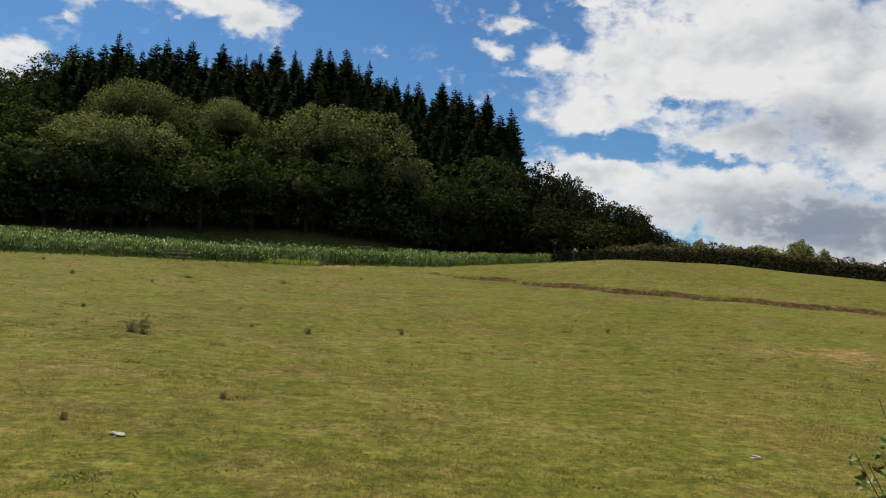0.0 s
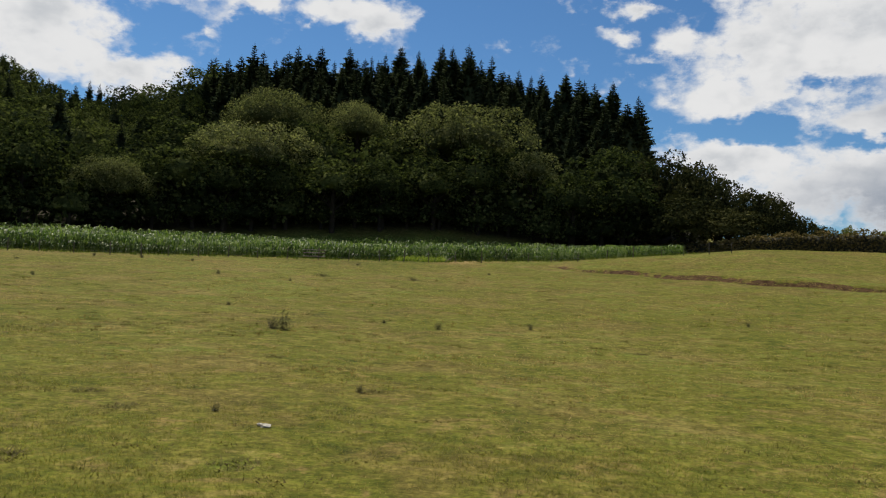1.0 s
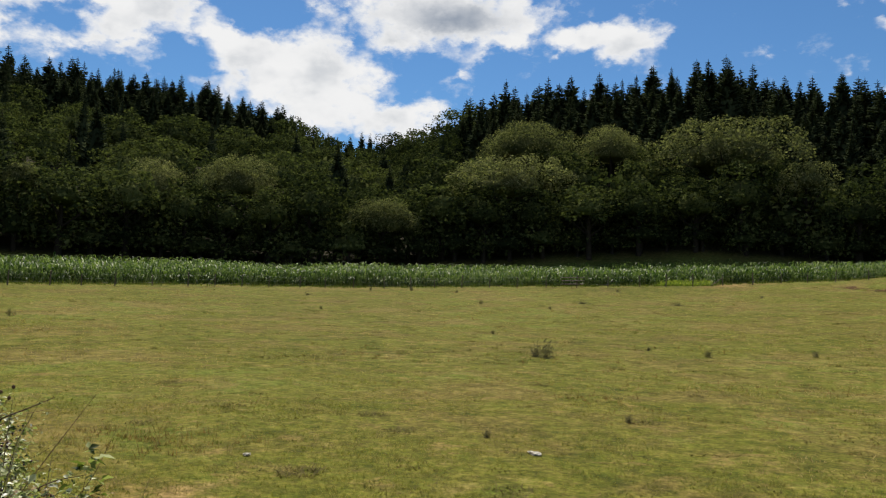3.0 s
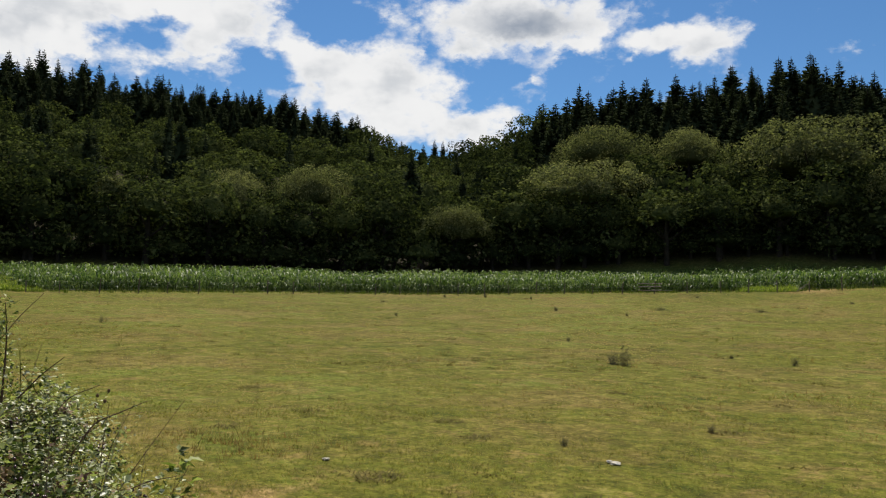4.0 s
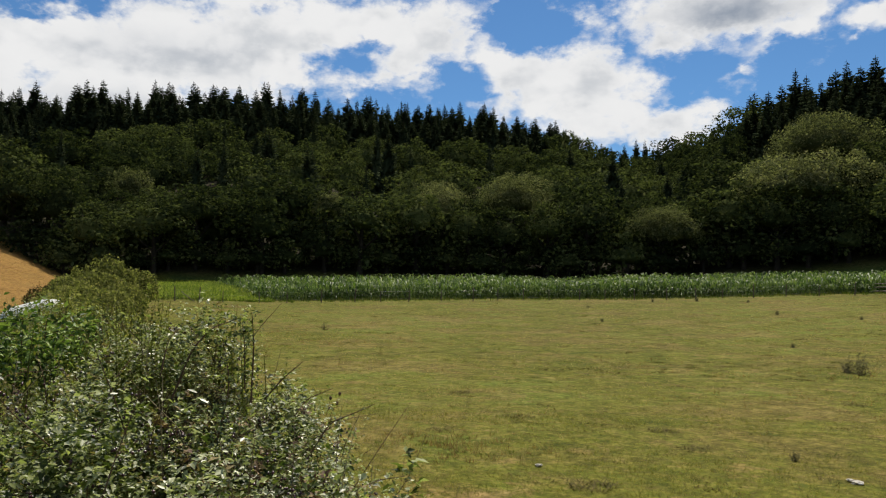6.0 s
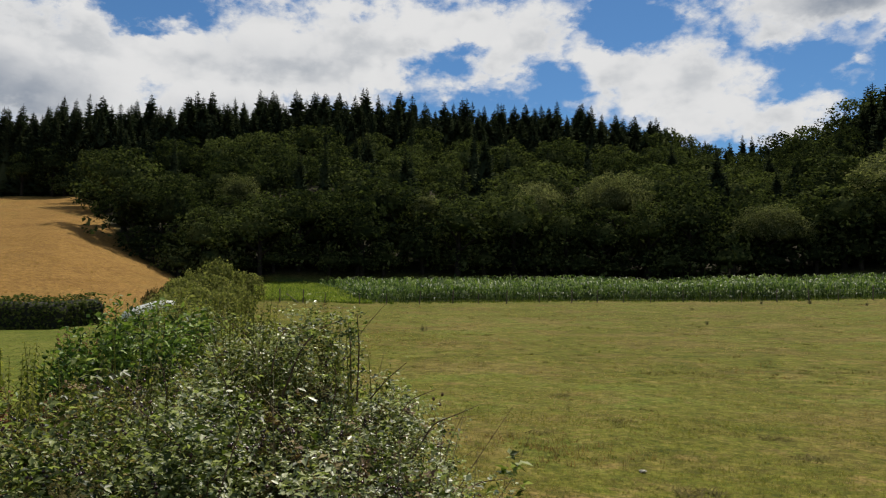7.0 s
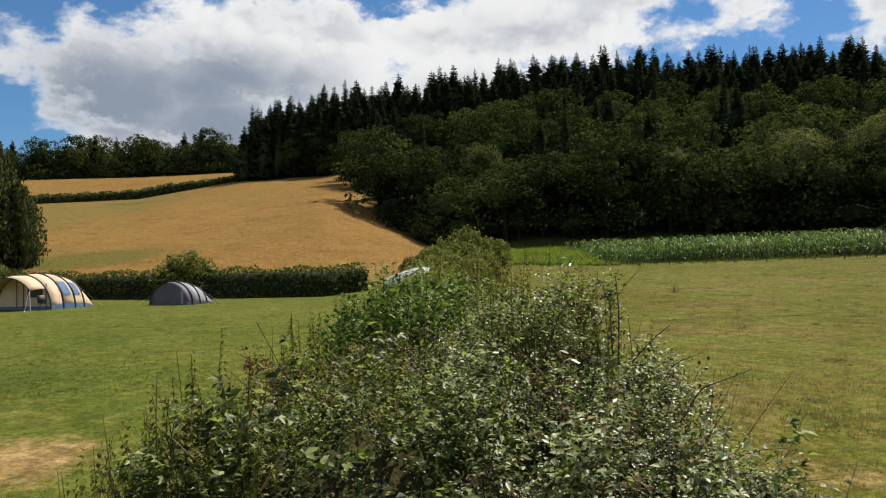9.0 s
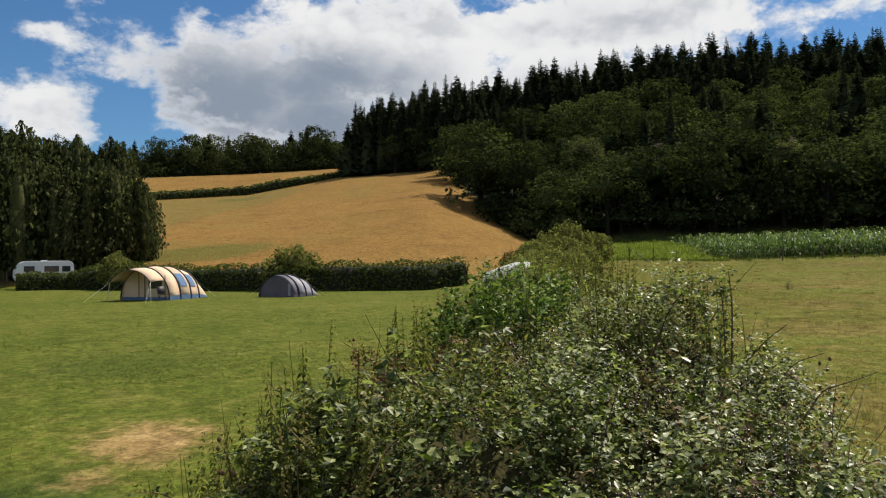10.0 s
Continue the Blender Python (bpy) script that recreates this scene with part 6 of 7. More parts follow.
def build_caravan(az, d):
    root = tagged(new("caravan"), "white touring caravan parked behind hedge", "caravan")
    outline = [(-2.7, 0.55), (2.6, 0.5), (2.85, 0.9), (2.8, 1.6), (2.35, 2.35), (1.9, 2.58), (-2.3, 2.62), (-2.7, 2.4), (-2.8, 1.4)]
    bm = bmesh.new()
    a = [bm.verts.new((x, -1.1, z)) for x, z in outline]
    b = [bm.verts.new((x, 1.1, z)) for x, z in outline]
    bm.faces.new(a)
    bm.faces.new(b[::-1])
    for k in range(len(outline)):
        bm.faces.new((a[k], b[k], b[(k + 1) % len(outline)], a[(k + 1) % len(outline)]))
    bmesh.ops.recalc_face_normals(bm, faces=bm.faces)
    bmesh.ops.bevel(bm, geom=bm.edges[:], offset=0.07, segments=2, affect="EDGES")
    me = bpy.data.meshes.new("body")
    bm.to_mesh(me)
    bm.free()
    me.materials.append(WHITE_PAINT)
    part("body", me, root)
    for y in (-1.11, 1.11):
        for x0, x1 in ((1.0, 2.0), (-1.3, 0.1), (-2.4, -1.6)):
            box_part("window", root, x0, x1, y - 0.02, y + 0.02, 1.45, 2.05, GLAZING, 0.015)
        box_part("stripe", root, -2.6, 2.6, y - 0.008, y + 0.008, 1.1, 1.18, GREY_CLOTH, 0.003)
    box_part("front_window", root, 2.62, 2.7, -0.9, 0.9, 1.5, 1.95, GLAZING, 0.02)
    box_part("roof_vent", root, -0.3, 0.3, -0.3, 0.3, 2.55, 2.68, WHITE_PAINT, 0.03)
    for y in (-0.98, 0.98):
        wheel = part("wheel", quick_mesh("wheel", *tube([(0, y - 0.09, 0.32), (0, y - 0.07, 0.32), (0, y + 0.07, 0.32), (0, y + 0.09, 0.32)], [0.2, 0.32, 0.32, 0.2], 18), RUBBER, smooth=True), root)
        part("rim", quick_mesh("rim", *tube([(0, y - 0.1, 0.32), (0, y + 0.1, 0.32)], [0.19, 0.19], 14), WHITE_PAINT), wheel)
    part("hitch", quick_mesh("hitch", *tube([(2.7, 0, 0.45), (3.9, 0, 0.42)], [0.05, 0.04], 6), RUBBER), root)
    p, v = at(az, d), toward(az)
    root.matrix_world = Matrix.Translation(p) @ Matrix.Rotation(math.atan2(-v.x, v.y) + math.pi + 0.12, 4, "Z") @ Matrix.Scale(0.86, 4)


build_caravan(107.9, 80.0)


def build_gate(az, d):
    root = tagged(new("field_gate"), "weathered wooden five-bar gate beside the hedge", "gate")
    for z in (0.2, 0.42, 0.64, 0.88, 1.15):
        box_part("bar", root, -1.5, 1.5, -0.02, 0.02, z, z + 0.09, WEATHERED, 0.006)
    for x in (-1.5, 0.0, 1.44):
        box_part("stile", root, x, x + 0.08, -0.045, -0.021, 0.15, 1.26, WEATHERED, 0.006)
    part("brace", quick_mesh("brace", *tube([(-1.45, 0.04, 0.2), (0.0, 0.04, 1.15)], [0.035, 0.035], 5), WEATHERED), root)
    for x in (-1.75, 1.65):
        box_part("gatepost", root, x, x + 0.16, -0.08, 0.08, -0.2, 1.4, WEATHERED, 0.015)
    v = toward(az)
    root.matrix_world = Matrix.Translation(at(az, d)) @ Matrix.Rotation(math.atan2(-v.x, v.y) + 0.1, 4, "Z")


build_gate(111.2, 84.5)


def build_shelter(az, d):
    root = tagged(new("wooden_shelter"), "small open wooden shelter with pitched roof", "shelter")
    for x in (-1.3, 1.2):
        for y in (-1.0, 0.9):
            box_part("post", root, x, x + 0.1, y, y + 0.1, -0.2, 2.2, WEATHERED, 0.01)
    for s in (-1, 1):
        q = np.array([[-1.6, 0, 2.95], [1.6, 0, 2.95], [1.6, s * 1.4, 2.15], [-1.6, s * 1.4, 2.15]])
        solid(part("roof_slope", quick_mesh("roof_slope", *fan(q), WEATHERED), root), 0.06)
    v = toward(az)
    root.matrix_world = Matrix.Translation(at(az, d)) @ Matrix.Rotation(math.atan2(-v.x, v.y), 4, "Z")


build_shelter(111.3, 90.0)


def build_cover(az, d):
    """A trailer on the lawn behind the bank, under a white sheet."""
    root = tagged(new("covered_trailer"), "trailer under a sagging white sheet behind the bank", "trailer")
    n = 12
    st = [(-1.2, 0.7, 1.3), (-1.05, 0.9, 1.55), (-0.5, 0.95, 1.72), (0.1, 0.93, 1.92), (0.35, 0.95, 1.98), (0.9, 0.95, 2.02), (1.1, 0.85, 1.85)]
    v, f = loft(st, 0.25, math.pi - 0.25, n)
    v[:, 2] = 0.93 * v[:, 2] + 0.04 * np.sin(7 * v[:, 0]) * np.cos(5 * v[:, 1])
    ob = part("sheet", quick_mesh("sheet", v, f, WHITE_SHEET, smooth=True), root, "sagging white plastic sheet")
    solid(ob, 0.012)
    box_part("bed", root, -1.2, 1.2, -0.85, 0.85, 0.45, 1.0, WEATHERED, 0.03)
    for y in (-0.95, 0.95):
        part("wheel", quick_mesh("wheel", *tube([(0, y - 0.08, 0.3), (0, y - 0.06, 0.3), (0, y + 0.06, 0.3), (0, y + 0.08, 0.3)], [0.18, 0.3, 0.3, 0.18], 16), RUBBER, smooth=True), root)
    v = toward(az)
    root.matrix_world = Matrix.Translation(at(az, d)) @ Matrix.Rotation(math.atan2(v.x * -1, v.y), 4, "Z")


build_cover(76.0, 36.0)

# ---------------------------------------------------------------- what grows and lies in the pasture
GRASS = plain("grass_blades", [(0.105, 0.110, 0.018), (0.175, 0.162, 0.032), (0.32, 0.26, 0.095)], 0.25, 0.85, island=0.9, transmit=0.6, gloss=0.03)
LAWN_BLADE = plain("lawn_blades", [(0.052, 0.086, 0.011), (0.112, 0.152, 0.023), (0.21, 0.205, 0.05)], 0.25, 0.8, island=0.7, transmit=0.35, gloss=0.12)
WEED = plain("weed_leaves", [(0.075, 0.110, 0.014), (0.155, 0.205, 0.028), (0.27, 0.30, 0.06)], 0.15, 0.7, island=1.0, transmit=0.45, gloss=0.1)
TUSSOCK = plain("tussock_blades", [(0.048, 0.052, 0.012), (0.100, 0.088, 0.024), (0.18, 0.135, 0.050)], 0.15, 0.85, island=0.4, transmit=0.25, gloss=0.05)
BENT = plain("bent_grass", [(0.13, 0.085, 0.028), (0.27, 0.19, 0.075), (0.40, 0.31, 0.14)], 0.8, 0.85, island=0.9, transmit=0.3, gloss=0.05)
HAY_BLADE = plain("hay_blades", [(0.20, 0.118, 0.033), (0.265, 0.157, 0.046), (0.33, 0.208, 0.070)], 0.03, 0.85, island=0.35, transmit=0.3, gloss=0.1)
THISTLE = plain("thistle_leaves", [(0.085, 0.078, 0.045), (0.145, 0.130, 0.078), (0.23, 0.20, 0.13)], 2.0, 0.8, island=0.7, transmit=0.35, gloss=0.1)
DEAD_GRASS = plain("matted_grass", [(0.065, 0.056, 0.019), (0.15, 0.12, 0.044)], 2.0, 0.9, island=0.8, transmit=0.2, gloss=0.1)
SORREL = plain("sorrel_stalks", [(0.11, 0.055, 0.022), (0.20, 0.115, 0.045), (0.30, 0.20, 0.085)], 0.8, 0.85, island=0.9, transmit=0.45, gloss=0.05)
RANK = plain("rank_grass", [(0.050, 0.072, 0.011), (0.105, 0.128, 0.020), (0.19, 0.19, 0.045)], 0.4, 0.85, island=0.8, transmit=0.4, gloss=0.05)
STONE = plain("pale_stone", [(0.30, 0.27, 0.21), (0.55, 0.51, 0.43)], 8.0, 0.9, 0.5, 30.0)


def blade_clump(seed, blades, wide, tall, lean=0.5, width=0.014):
    r = np.random.default_rng(seed)
    v, f = [], []
    for _ in range(blades):
        a, o = r.uniform(0, 6.28), wide * math.sqrt(r.uniform())
        b = np.array([o * math.cos(a), o * math.sin(a), -0.02])
        g = r.uniform(0, 6.28)
        h = tall * r.uniform(0.5, 1.1)
        tip = b + np.array([lean * h * math.cos(g), lean * h * math.sin(g), h]) * r.uniform(0.7, 1.1)
        s = np.array([-math.sin(g), math.cos(g), 0]) * width
        n = len(v)
        v += [b - s, b + s, tip]
        f += [(n, n + 1, n + 2)]
    return np.array(v), np.array(f)


def spread(seed, n, az0, az1, d0, d1, power=1.0):
    r = np.random.default_rng(seed)
    az = r.uniform(az0, az1, n)
    d = d0 * (d1 / d0) ** (r.uniform(0, 1, n) ** power)
    x, y = -d * np.sin(np.radians(az)), d * np.cos(np.radians(az))
    return az, d, np.stack([x, y, height(x, y)], 1), r


def off_bank(p, margin=0.0):
    s = p[:, 0] * BANK_DIR[0] + p[:, 1] * BANK_DIR[1]
    w = p[:, 0] * BANK_SIDE[0] + p[:, 1] * BANK_SIDE[1]
    return ~((s > 1.8) & (s < 62) & (np.abs(w) < bank_half(s) + margin)), w


def patchy(x, y):
    return 0.5 + 0.3 * smooth_noise(x, y, 0.9) + 0.35 * smooth_noise(x + 9, y - 4, 2.3) + 0.25 * smooth_noise(x, y + 31, 7.0)


def build_swards():
    # pasture: fine blades near by, coarser clumps far off
    for k, (n, d0, d1, blades, wide, tall, width, power) in enumerate([(34000, 5.0, 17, 5, 0.08, 0.075, 0.006, 0.8), (28000, 14, 42, 5, 0.18, 0.075, 0.013, 0.85), (16000, 38, 92, 5, 0.34, 0.09, 0.030, 1.0)]):
        az, d, p, r = spread(200 + k, n, -42, 73, d0, d1, power)
        ok, w = off_bank(p, 0.05)
        fence = np.interp(az, AZ, D1)
        dens = patchy(p[:, 0], p[:, 1])
        keep = ok & (d < fence + np.where(az < -8, 8, 2.5)) & (r.uniform(0, 1, n) < 0.25 + dens)
        p, dens = p[keep], dens[keep]
        v, f = blade_clump(210 + k, blades, wide, tall, 1.0, width)
        m = len(p)
        v, f = stamp(v, f, p, upright(r.uniform(0, 6.28, m)), r.uniform(0.5, 1.1, m) * (0.45 + 0.5 * dens))
        tagged(new("pasture_grass", quick_mesh("pasture_grass", v, f, GRASS)), "short dry yellow-green grazed grass", "grass", kind="stuff")
    # the lawn: short
    for k, (n, d0, d1, blades, wide, tall, width) in enumerate([(17000, 5.0, 18, 5, 0.07, 0.05, 0.007), (14000, 15, 62, 5, 0.17, 0.06, 0.016)]):
        az, d, p, r = spread(220 + k, n, 76, 116, d0, d1, 0.9)
        ok, w = off_bank(p, 0.02)
        bare = np.maximum(blob(az, d, 101, 10.2, 5.0, 1.5), blob(az, d, 105, 8.6, 3.0, 0.5))
        keep = ok & (d < np.interp(az, AZ, D1)) & (r.uniform(0, 1, n) > bare * 1.3)
        p = p[keep]
        v, f = blade_clump(230 + k, blades, wide, tall, 0.6, width)
        m = len(p)
        v, f = stamp(v, f, p, upright(r.uniform(0, 6.28, m)), r.uniform(0.5, 1.3, m) * (0.6 + 0.5 * patchy(p[:, 0], p[:, 1])))
        tagged(new("lawn_grass", quick_mesh("lawn_grass", v, f, LAWN_BLADE)), "short mown green camping lawn grass", "grass", kind="stuff")
    # standing hay on the slope
    az, d, p, r = spread(240, 12000, 73, 106, 64, 300, 1.0)
    keep = (d > np.interp(az, AZ, D1) + 2) & ((az > 88.6) | (d < wood_edge(az) - 1))
    p = p[keep]
    v, f = blade_clump(241, 6, 0.7, 0.12, 1.0, 0.04)
    m = len(p)
    v, f = stamp(v, f, p, upright(r.uniform(0, 6.28, m)), r.uniform(0.5, 1.2, m))
    tagged(new("hay_grass", quick_mesh("hay_grass", v, f, HAY_BLADE)), "ripe golden hay grass standing on slope", "hay", kind="stuff")
    # rough yellowish grass along the fence and the headland of the maize
    az, d, p, r = spread(250, 9000, -9, 69, 66, 96, 1.0)
    gap = d - np.interp(az, AZ, D1)
    keep = (gap > 0.5) & (gap < np.where(az > 65.5, 18, 3.8))
    p = p[keep]
    v, f = blade_clump(251, 7, 0.3, 0.42, 0.5, 0.035)
    m = len(p)
    v, f = stamp(v, f, p, upright(r.uniform(0, 6.28, m)), r.uniform(0.5, 1.3, m))
    tagged(new("headland_grass", quick_mesh("headland_grass", v, f, LAWN_BLADE)), "rank green grass between fence and maize", "grass", kind="stuff")
    # bright weeds on the open ground at the end of the maize, and in a gap of it
    az, d, p, r = spread(252, 9000, 60.5, 69.5, 73, 106, 1.0)
    keep = (az > 61.2 + 3.6 * (d - 76) / 28) & (d > np.interp(az, AZ, D1) + 1.0)
    az2, d2, p2, r2 = spread(253, 900, 9.3, 12.8, 83, 90, 1.0)
    p = np.concatenate([p[keep], p2[d2 > np.interp(az2, AZ, D1) + 0.8]])
    v, f = blade_clump(254, 8, 0.3, 0.34, 0.9, 0.05)
    m = len(p)
    v, f = stamp(v, f, p, upright(r.uniform(0, 6.28, m)), r.uniform(0.5, 1.3, m))
    tagged(new("headland_weeds", quick_mesh("headland_weeds", v, f, WEED)), "bright yellow-green weeds at the end of the maize", "weed", kind="stuff")
    # patches of dry bents
    az, d, p, r = spread(255, 11000, -40, 70, 7, 72, 0.85)
    ok, w = off_bank(p, 0.1)
    x, y = p[:, 0], p[:, 1]
    dry = smooth_noise(x + 5, y + 2, 1.9) + 0.7 * smooth_noise(x - 3, y, 4.3)
    keep = ok & (d < np.interp(az, AZ, D1)) & (dry > 0.45)
    p = p[keep]
    v, f = blade_clump(256, 9, 0.14, 0.07, 1.6, 0.007)
    m = len(p)
    v, f = stamp(v, f, p, upright(r.uniform(0, 6.28, m)), r.uniform(0.5, 1.2, m) * np.clip(d[keep] / 14, 0.8, 1.6))
    tagged(new("dry_bents", quick_mesh("dry_bents", v, f, BENT)), "pale straw-coloured dead grass stalks in patches", "grass", kind="stuff")
    # single pale and dark blades that fleck the sward
    for k, (mat, n, width, tall) in enumerate([(BENT, 15000, 0.008, 0.05), (RANK, 12000, 0.011, 0.045)]):
        az, d, p, r = spread(340 + k, n, -40, 72, 7, 60, 0.7)
        ok, w = off_bank(p, 0.1)
        x, y = p[:, 0], p[:, 1]
        keep = ok & (d < np.interp(az, AZ, D1) - 0.3) & (smooth_noise(x + 11 * k, y, 1.7) + 0.8 * smooth_noise(x, y - 6 * k, 0.6) + r.uniform(-0.6, 0.6, n) > -0.1)
        p, d = p[keep], d[keep]
        v, f = blade_clump(345 + k, 4, 0.07, tall, 1.2, width)
        m = len(p)
        v, f = stamp(v, f, p, upright(r.uniform(0, 6.28, m)), r.uniform(0.5, 1.5, m) * np.clip(d / 15, 0.8, 2.4))
        tagged(new("sward_flecks", quick_mesh("sward_flecks", v, f, mat)), ("pale dead blades flecking the pasture", "dark green blades flecking the pasture")[k], "grass", kind="stuff")
    # standing tufts, each kind gathered in its own loose patches
    for k, (name, label, mat, n, cut_at, seedy) in enumerate([("grass_tufts", "standing yellow-green grass tufts in grazed pasture", GRASS, 5000, 0.1, 3.1), ("rank_tufts", "darker green rank tufts in grazed pasture", RANK, 5000, 0.4, 2.4),
                                                              ("sorrel_tufts", "reddish brown sorrel stalks scattered through pasture", SORREL, 9000, 0.35, 4.4)]):
        az, d, p, r = spread(300 + k, n, -40, 72, 7, 84, 0.62)
        ok, w = off_bank(p, 0.15)
        x, y = p[:, 0], p[:, 1]
        where = 0.6 * smooth_noise(x + 17 * k, y - 8 * k, seedy) + 0.5 * smooth_noise(x - 5 * k, y + 3, seedy * 0.37) + r.uniform(-0.35, 0.35, n)
        if k == 2:
            where = where + np.clip((d - 45) / 40, 0, 1) * 0.5
        keep = ok & (d < np.interp(az, AZ, D1) - 0.3) & (where > cut_at)
        p, d = p[keep], d[keep]
        v, f = blade_clump(310 + k, (9, 11, 6)[k], (0.10, 0.15, 0.10)[k], (0.06, 0.07, 0.09)[k], (1.4, 1.5, 0.9)[k], (0.007, 0.008, 0.005)[k])
        m = len(p)
        grow = np.clip(d / 16, 0.8, 2.6)
        size = r.uniform(0.5, 1.4, m)
        v, f = stamp(v, f, p, upright(r.uniform(0, 6.28, m)), np.stack([size * grow, size * grow, size * np.clip(grow, 0.8, 1.7)], 1))
        tagged(new(name, quick_mesh(name, v, f, mat)), label, "grass", kind="stuff")
    # a stand of dry weeds by the bank's foot
    r = np.random.default_rng(330)
    for name, label, mat, n, tall, lean, width in [("dry_weeds", "brown dry weed stalks in a loose stand", SORREL, 46, 0.14, 0.8, 0.005), ("pale_stalks", "pale dead grass stalks in a loose stand", BENT, 34, 0.26, 0.6, 0.004), ("low_weeds", "dark low weeds among dry stalks", RANK, 26, 0.09, 1.6, 0.010)]:
        mid = at(50.0, 12.2)
        q = r.normal(size=(n, 2)) * np.array([0.65, 0.5]) + np.array([mid.x, mid.y])
        q = np.concatenate([q, r.normal(size=(n // 3, 2)) * 0.35 + np.array(at(45.6, 11.4)[:2]), r.normal(size=(n // 3, 2)) * 0.4 + np.array(at(17.2, 17.0)[:2])])
        p = np.column_stack([q, height(q[:, 0], q[:, 1])])
        v, f = blade_clump(331, 9, 0.09, tall, lean, width)
        m = len(p)
        v, f = stamp(v, f, p, upright(r.uniform(0, 6.28, m)), r.uniform(0.4, 1.15, m))
        tagged(new(name, quick_mesh(name, v, f, mat)), label, "weed", kind="stuff")
    # small darker tussocks all over the pasture
    az, d, p, r = spread(260, 760, -36, 70, 24, 90, 0.9)
    ok, w = off_bank(p, 0.2)
    p = p[ok & (d < np.interp(az, AZ, D1))]
    for k in range(4):
        q = p[k::4]
        v, f = blade_clump(261 + 10 * k, 26 + 8 * k, 0.16 + 0.05 * k, 0.09, 1.5, 0.012)
        m = len(q)
        v, f = stamp(v, f, q, upright(r.uniform(0, 6.28, m)), np.stack([r.uniform(0.5, 2.0, m), r.uniform(0.4, 1.3, m), r.uniform(0.5, 1.5, m)], 1))
        tagged(new("tussock_grass", quick_mesh("tussock_grass", v, f, TUSSOCK)), "small darker tussocks in grazed pasture", "grass", kind="stuff")


    # low matted tufts close by
    az, d, p, r = spread(263, 360, -34, 72, 7.5, 30, 0.8)
    ok, w = off_bank(p, 0.2)
    for k, mat in enumerate((TUSSOCK, DEAD_GRASS)):
        q = p[ok][k::2]
        v, f = blade_clump(264 + k, 44, 0.17, 0.05, 1.5, 0.008)
        m = len(q)
        v, f = stamp(v, f, q, upright(r.uniform(0, 6.28, m)), np.stack([r.uniform(0.7, 2.6, m), r.uniform(0.5, 1.5, m), r.uniform(0.7, 1.4, m)], 1))
        tagged(new("matted_grass", quick_mesh("matted_grass", v, f, mat)), "low brown and green matted tufts in pasture", "grass", kind="stuff")


build_swards()


def thistle_mesh(seed, tall, wide, n=150):
    """A loose clump of prickly stems that fan out from a narrow foot, the middle ones tallest."""
    r = np.random.default_rng(seed)
    sets, pts = [], []
    for _ in range(22):
        a, o = r.uniform(0, 6.28), abs(r.normal()) * 0.5
        foot = wide * 0.45 * min(o, 1.2)
        b = np.array([foot * math.cos(a), foot * math.sin(a), -0.03])
        high = tall * max(0.25, 1 - 0.55 * o) * r.uniform(0.55, 1.05)
        tip = b + np.array([0.6 * wide * o * math.cos(a), 0.6 * wide * o * math.sin(a), high]) + r.normal(size=3) * 0.03
        fine, arr = cane_arrays([b, (b + tip) / 2 + r.normal(size=3) * 0.02, tip], 0.004)
        sets.append(arr)
        pts.append(fine)
    sv, sf = merge(*sets)
    q = np.concatenate(pts)
    p = q[r.integers(0, len(q), n)] + r.normal(size=(n, 3)) * 0.03
    p[:, 2] = np.maximum(p[:, 2], 0.01)
    lv, lf = stamp(FOLD_V * np.array([0.4, 1, 1]), FOLD_F, p, bases(r.normal(size=(n, 3)) + np.array([0, 0, 0.4]), r.uniform(0, 6, n)), r.uniform(0.02, 0.085, n))
    return quick_mesh("stem", sv, sf, THISTLE), quick_mesh("leafage", lv, lf, THISTLE)


THISTLES = [thistle_mesh(271, 0.6, 0.45, 330), thistle_mesh(272, 0.4, 0.25, 240), thistle_mesh(273, 0.22, 0.45, 260)]
TUFTS = [quick_mesh("tuft", *blade_clump(s, 190, 0.28, h, 1.9, 0.010), DEAD_GRASS) for s, h in ((281, 0.07), (282, 0.09))]
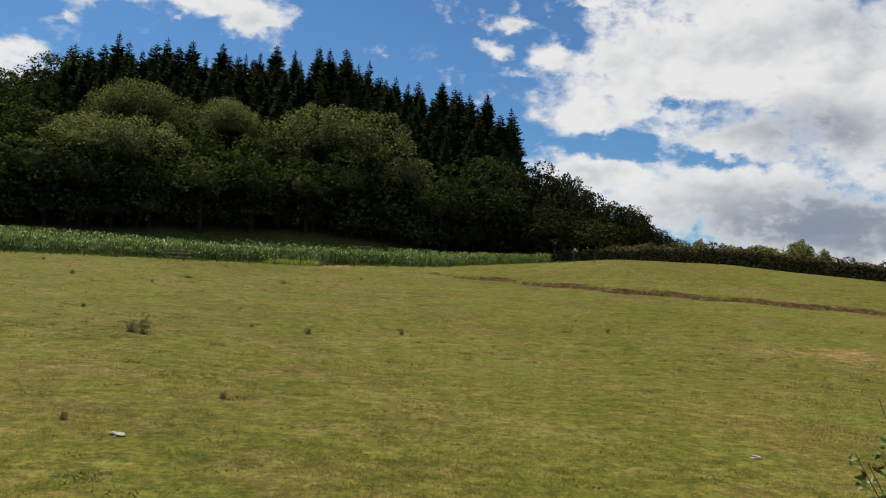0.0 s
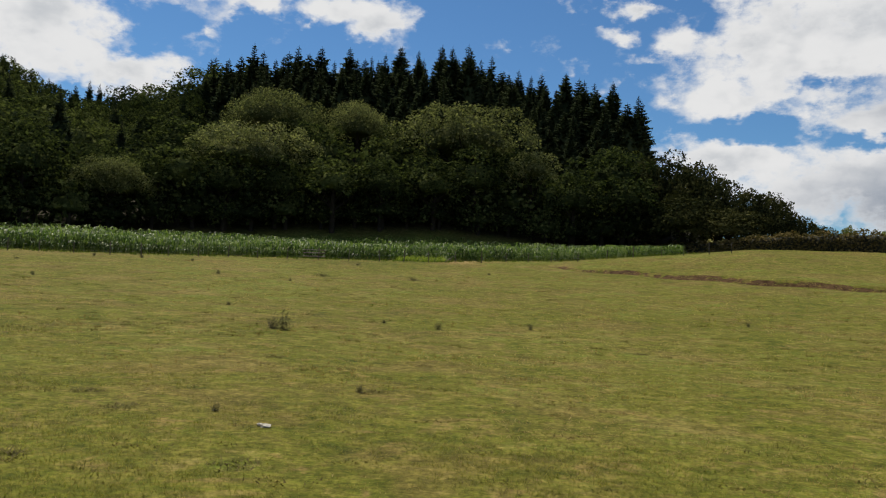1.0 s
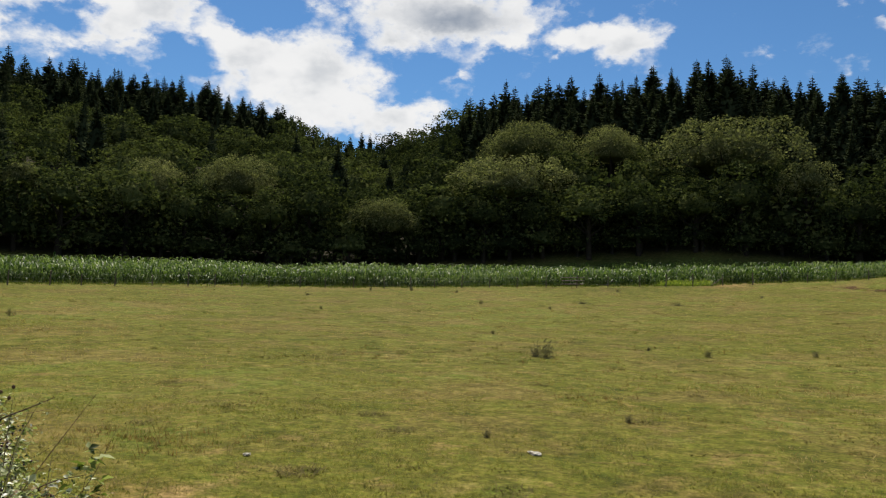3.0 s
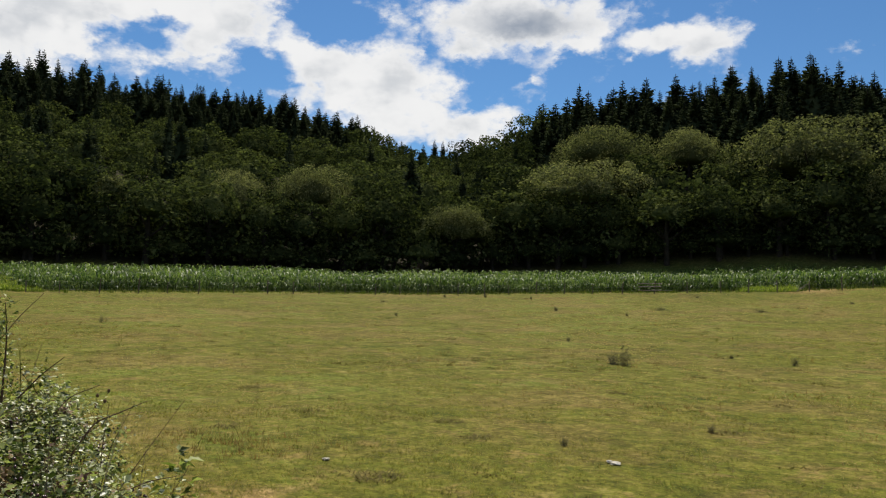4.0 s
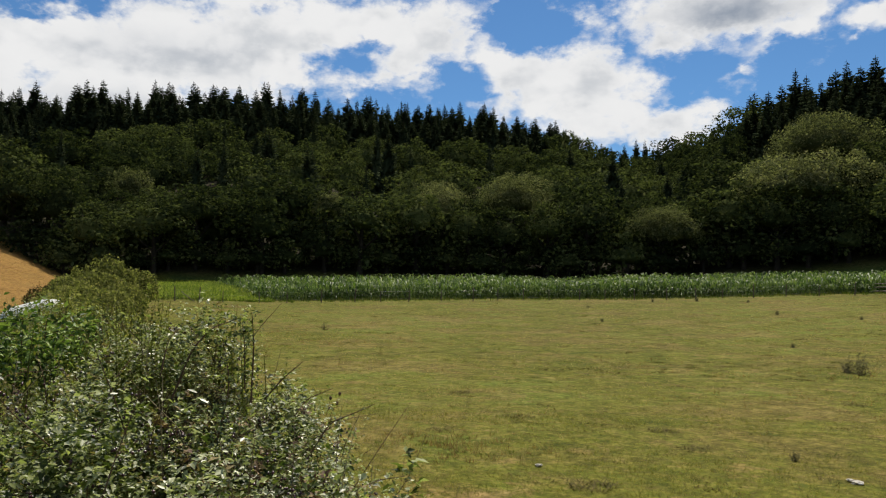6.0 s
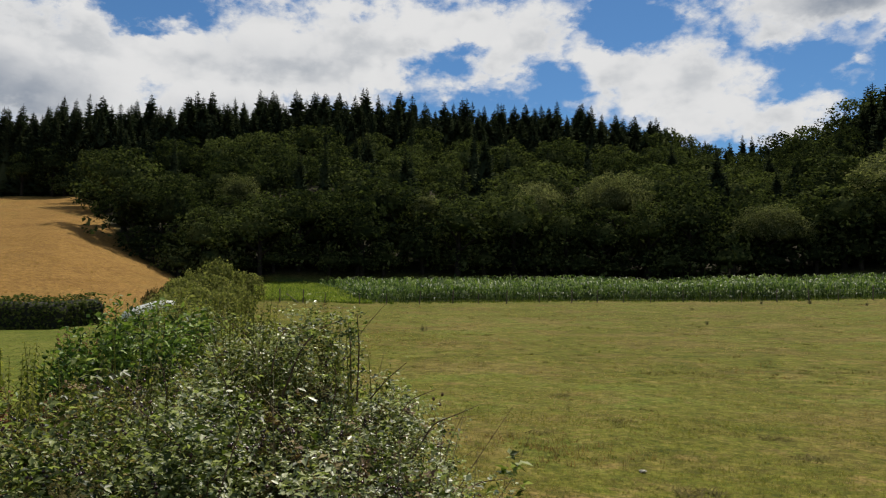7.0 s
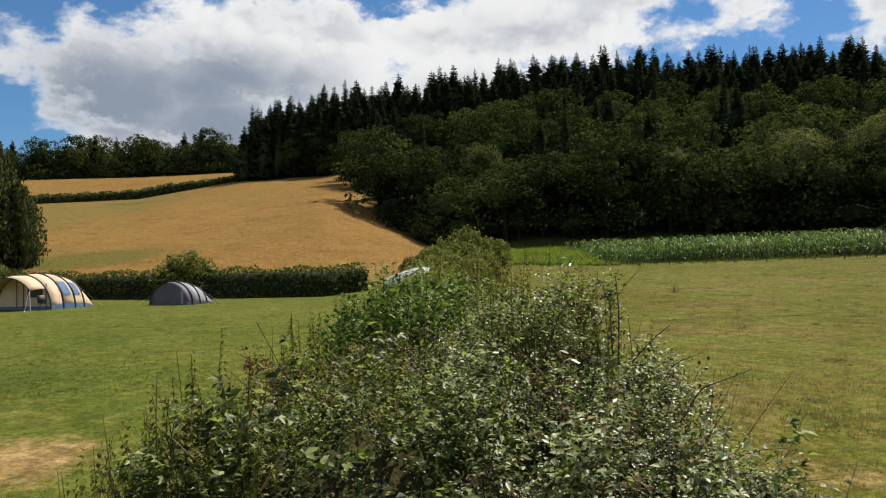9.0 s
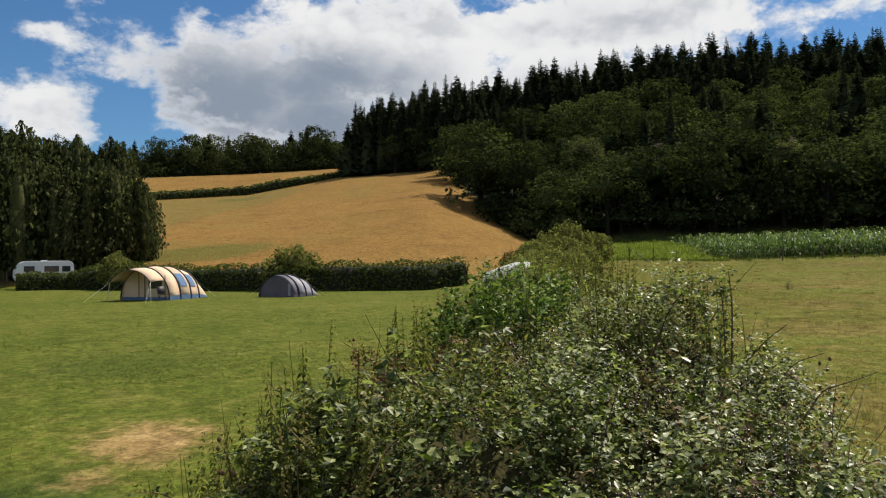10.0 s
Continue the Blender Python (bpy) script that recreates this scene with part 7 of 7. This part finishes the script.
# clumps: azimuth, elevation of the foot, kind, size
CLUMPS = [(20.6, -4.3, 0, 1.35), (21.4, -4.2, 1, 1.3), (9.5, -3.75, 1, 0.95), (18.1, -0.35, 2, 1.5), (25.4, -0.55, 1, 1.1), (27.2, 0.25, 1, 1.0), (20.4, -0.8, 1, 0.8), (24.5, -2.7, 1, 0.7), (6.0, 0.4, 2, 1.0), (11.5, -0.3, 2, 1.2),
          (57.05, -2.0, 0, 0.8), (-12.0, -2.2, 1, 0.7), (15.6, 0.6, 2, 1.2), (30.5, 0.3, 1, 1.3), (33.5, 0.25, 1, 1.1), (13.5, -3.5, 1, 0.6), (24.8, -9.9, 1, 0.45), (14.9, -8.5, 1, 0.5), (2.8, -3.4, 1, 0.8), (38.0, -0.2, 2, 1.0), (37.0, -1.2, 1, 0.9)]
for az, el, kind, size in CLUMPS:
    root = new("thistle_clump")
    stem, leaf = THISTLES[kind]
    tagged(part("stem", stem, root), kind="stuff")
    tagged(part("leafage", leaf, root), kind="stuff")
    root.matrix_world = Matrix.Translation(at(az, seen_at(az, el))) @ Matrix.Rotation(az, 4, "Z") @ Matrix.Scale(size, 4)
    tagged(root, "grey-green clump of thistles standing in grazed pasture", "thistle", "thistles in the pasture")
for az, el in [(10.4, -6.4), (21.1, -6.2), (3.1, -5.4), (14.0, -8.4), (23.2, -13.6), (31.0, -9.6), (33.0, -8.6), (43.0, -8.0), (47.0, -6.4), (38.0, -12.5), (-5.0, -4.6), (-15.0, -6.0), (48.6, -9.0)]:
    ob = new("grass_tuft", TUFTS[int(abs(el) * 10) % 2])
    ob.matrix_world = Matrix.Translation(at(az, seen_at(az, el))) @ Matrix.Rotation(el, 4, "Z") @ Matrix.Diagonal((1.0, 1.0, 0.9, 1))
    tagged(ob, "matted brown grass tuft on the ground", "grass tuft", "matted tufts")


def stone_mesh(seed):
    bm = bmesh.new()
    bmesh.ops.create_icosphere(bm, subdivisions=2, radius=0.1)
    r = random.Random(seed)
    for v in bm.verts:
        v.co *= 1 + r.uniform(-0.45, 0.35)
        v.co.z *= 0.3
    me = bpy.data.meshes.new("stone")
    bm.to_mesh(me)
    bm.free()
    me.materials.append(STONE)
    return me


STONES = [stone_mesh(1), stone_mesh(2)]
for k, (az, el, size) in enumerate([(21.3, -10.95, 0.7), (21.7, -10.85, 0.5), (-21.9, -9.6, 0.85), (41.6, -11.3, 0.5)]):
    ob = new("pale_stone", STONES[k % 2])
    ob.matrix_world = Matrix.Translation(at(az, seen_at(az, el), 0.02)) @ Matrix.Rotation(k, 4, "Z") @ Matrix.Scale(size, 4)
    tagged(ob, "flat pale stone lying in the grass", "stone", "stones in the pasture")
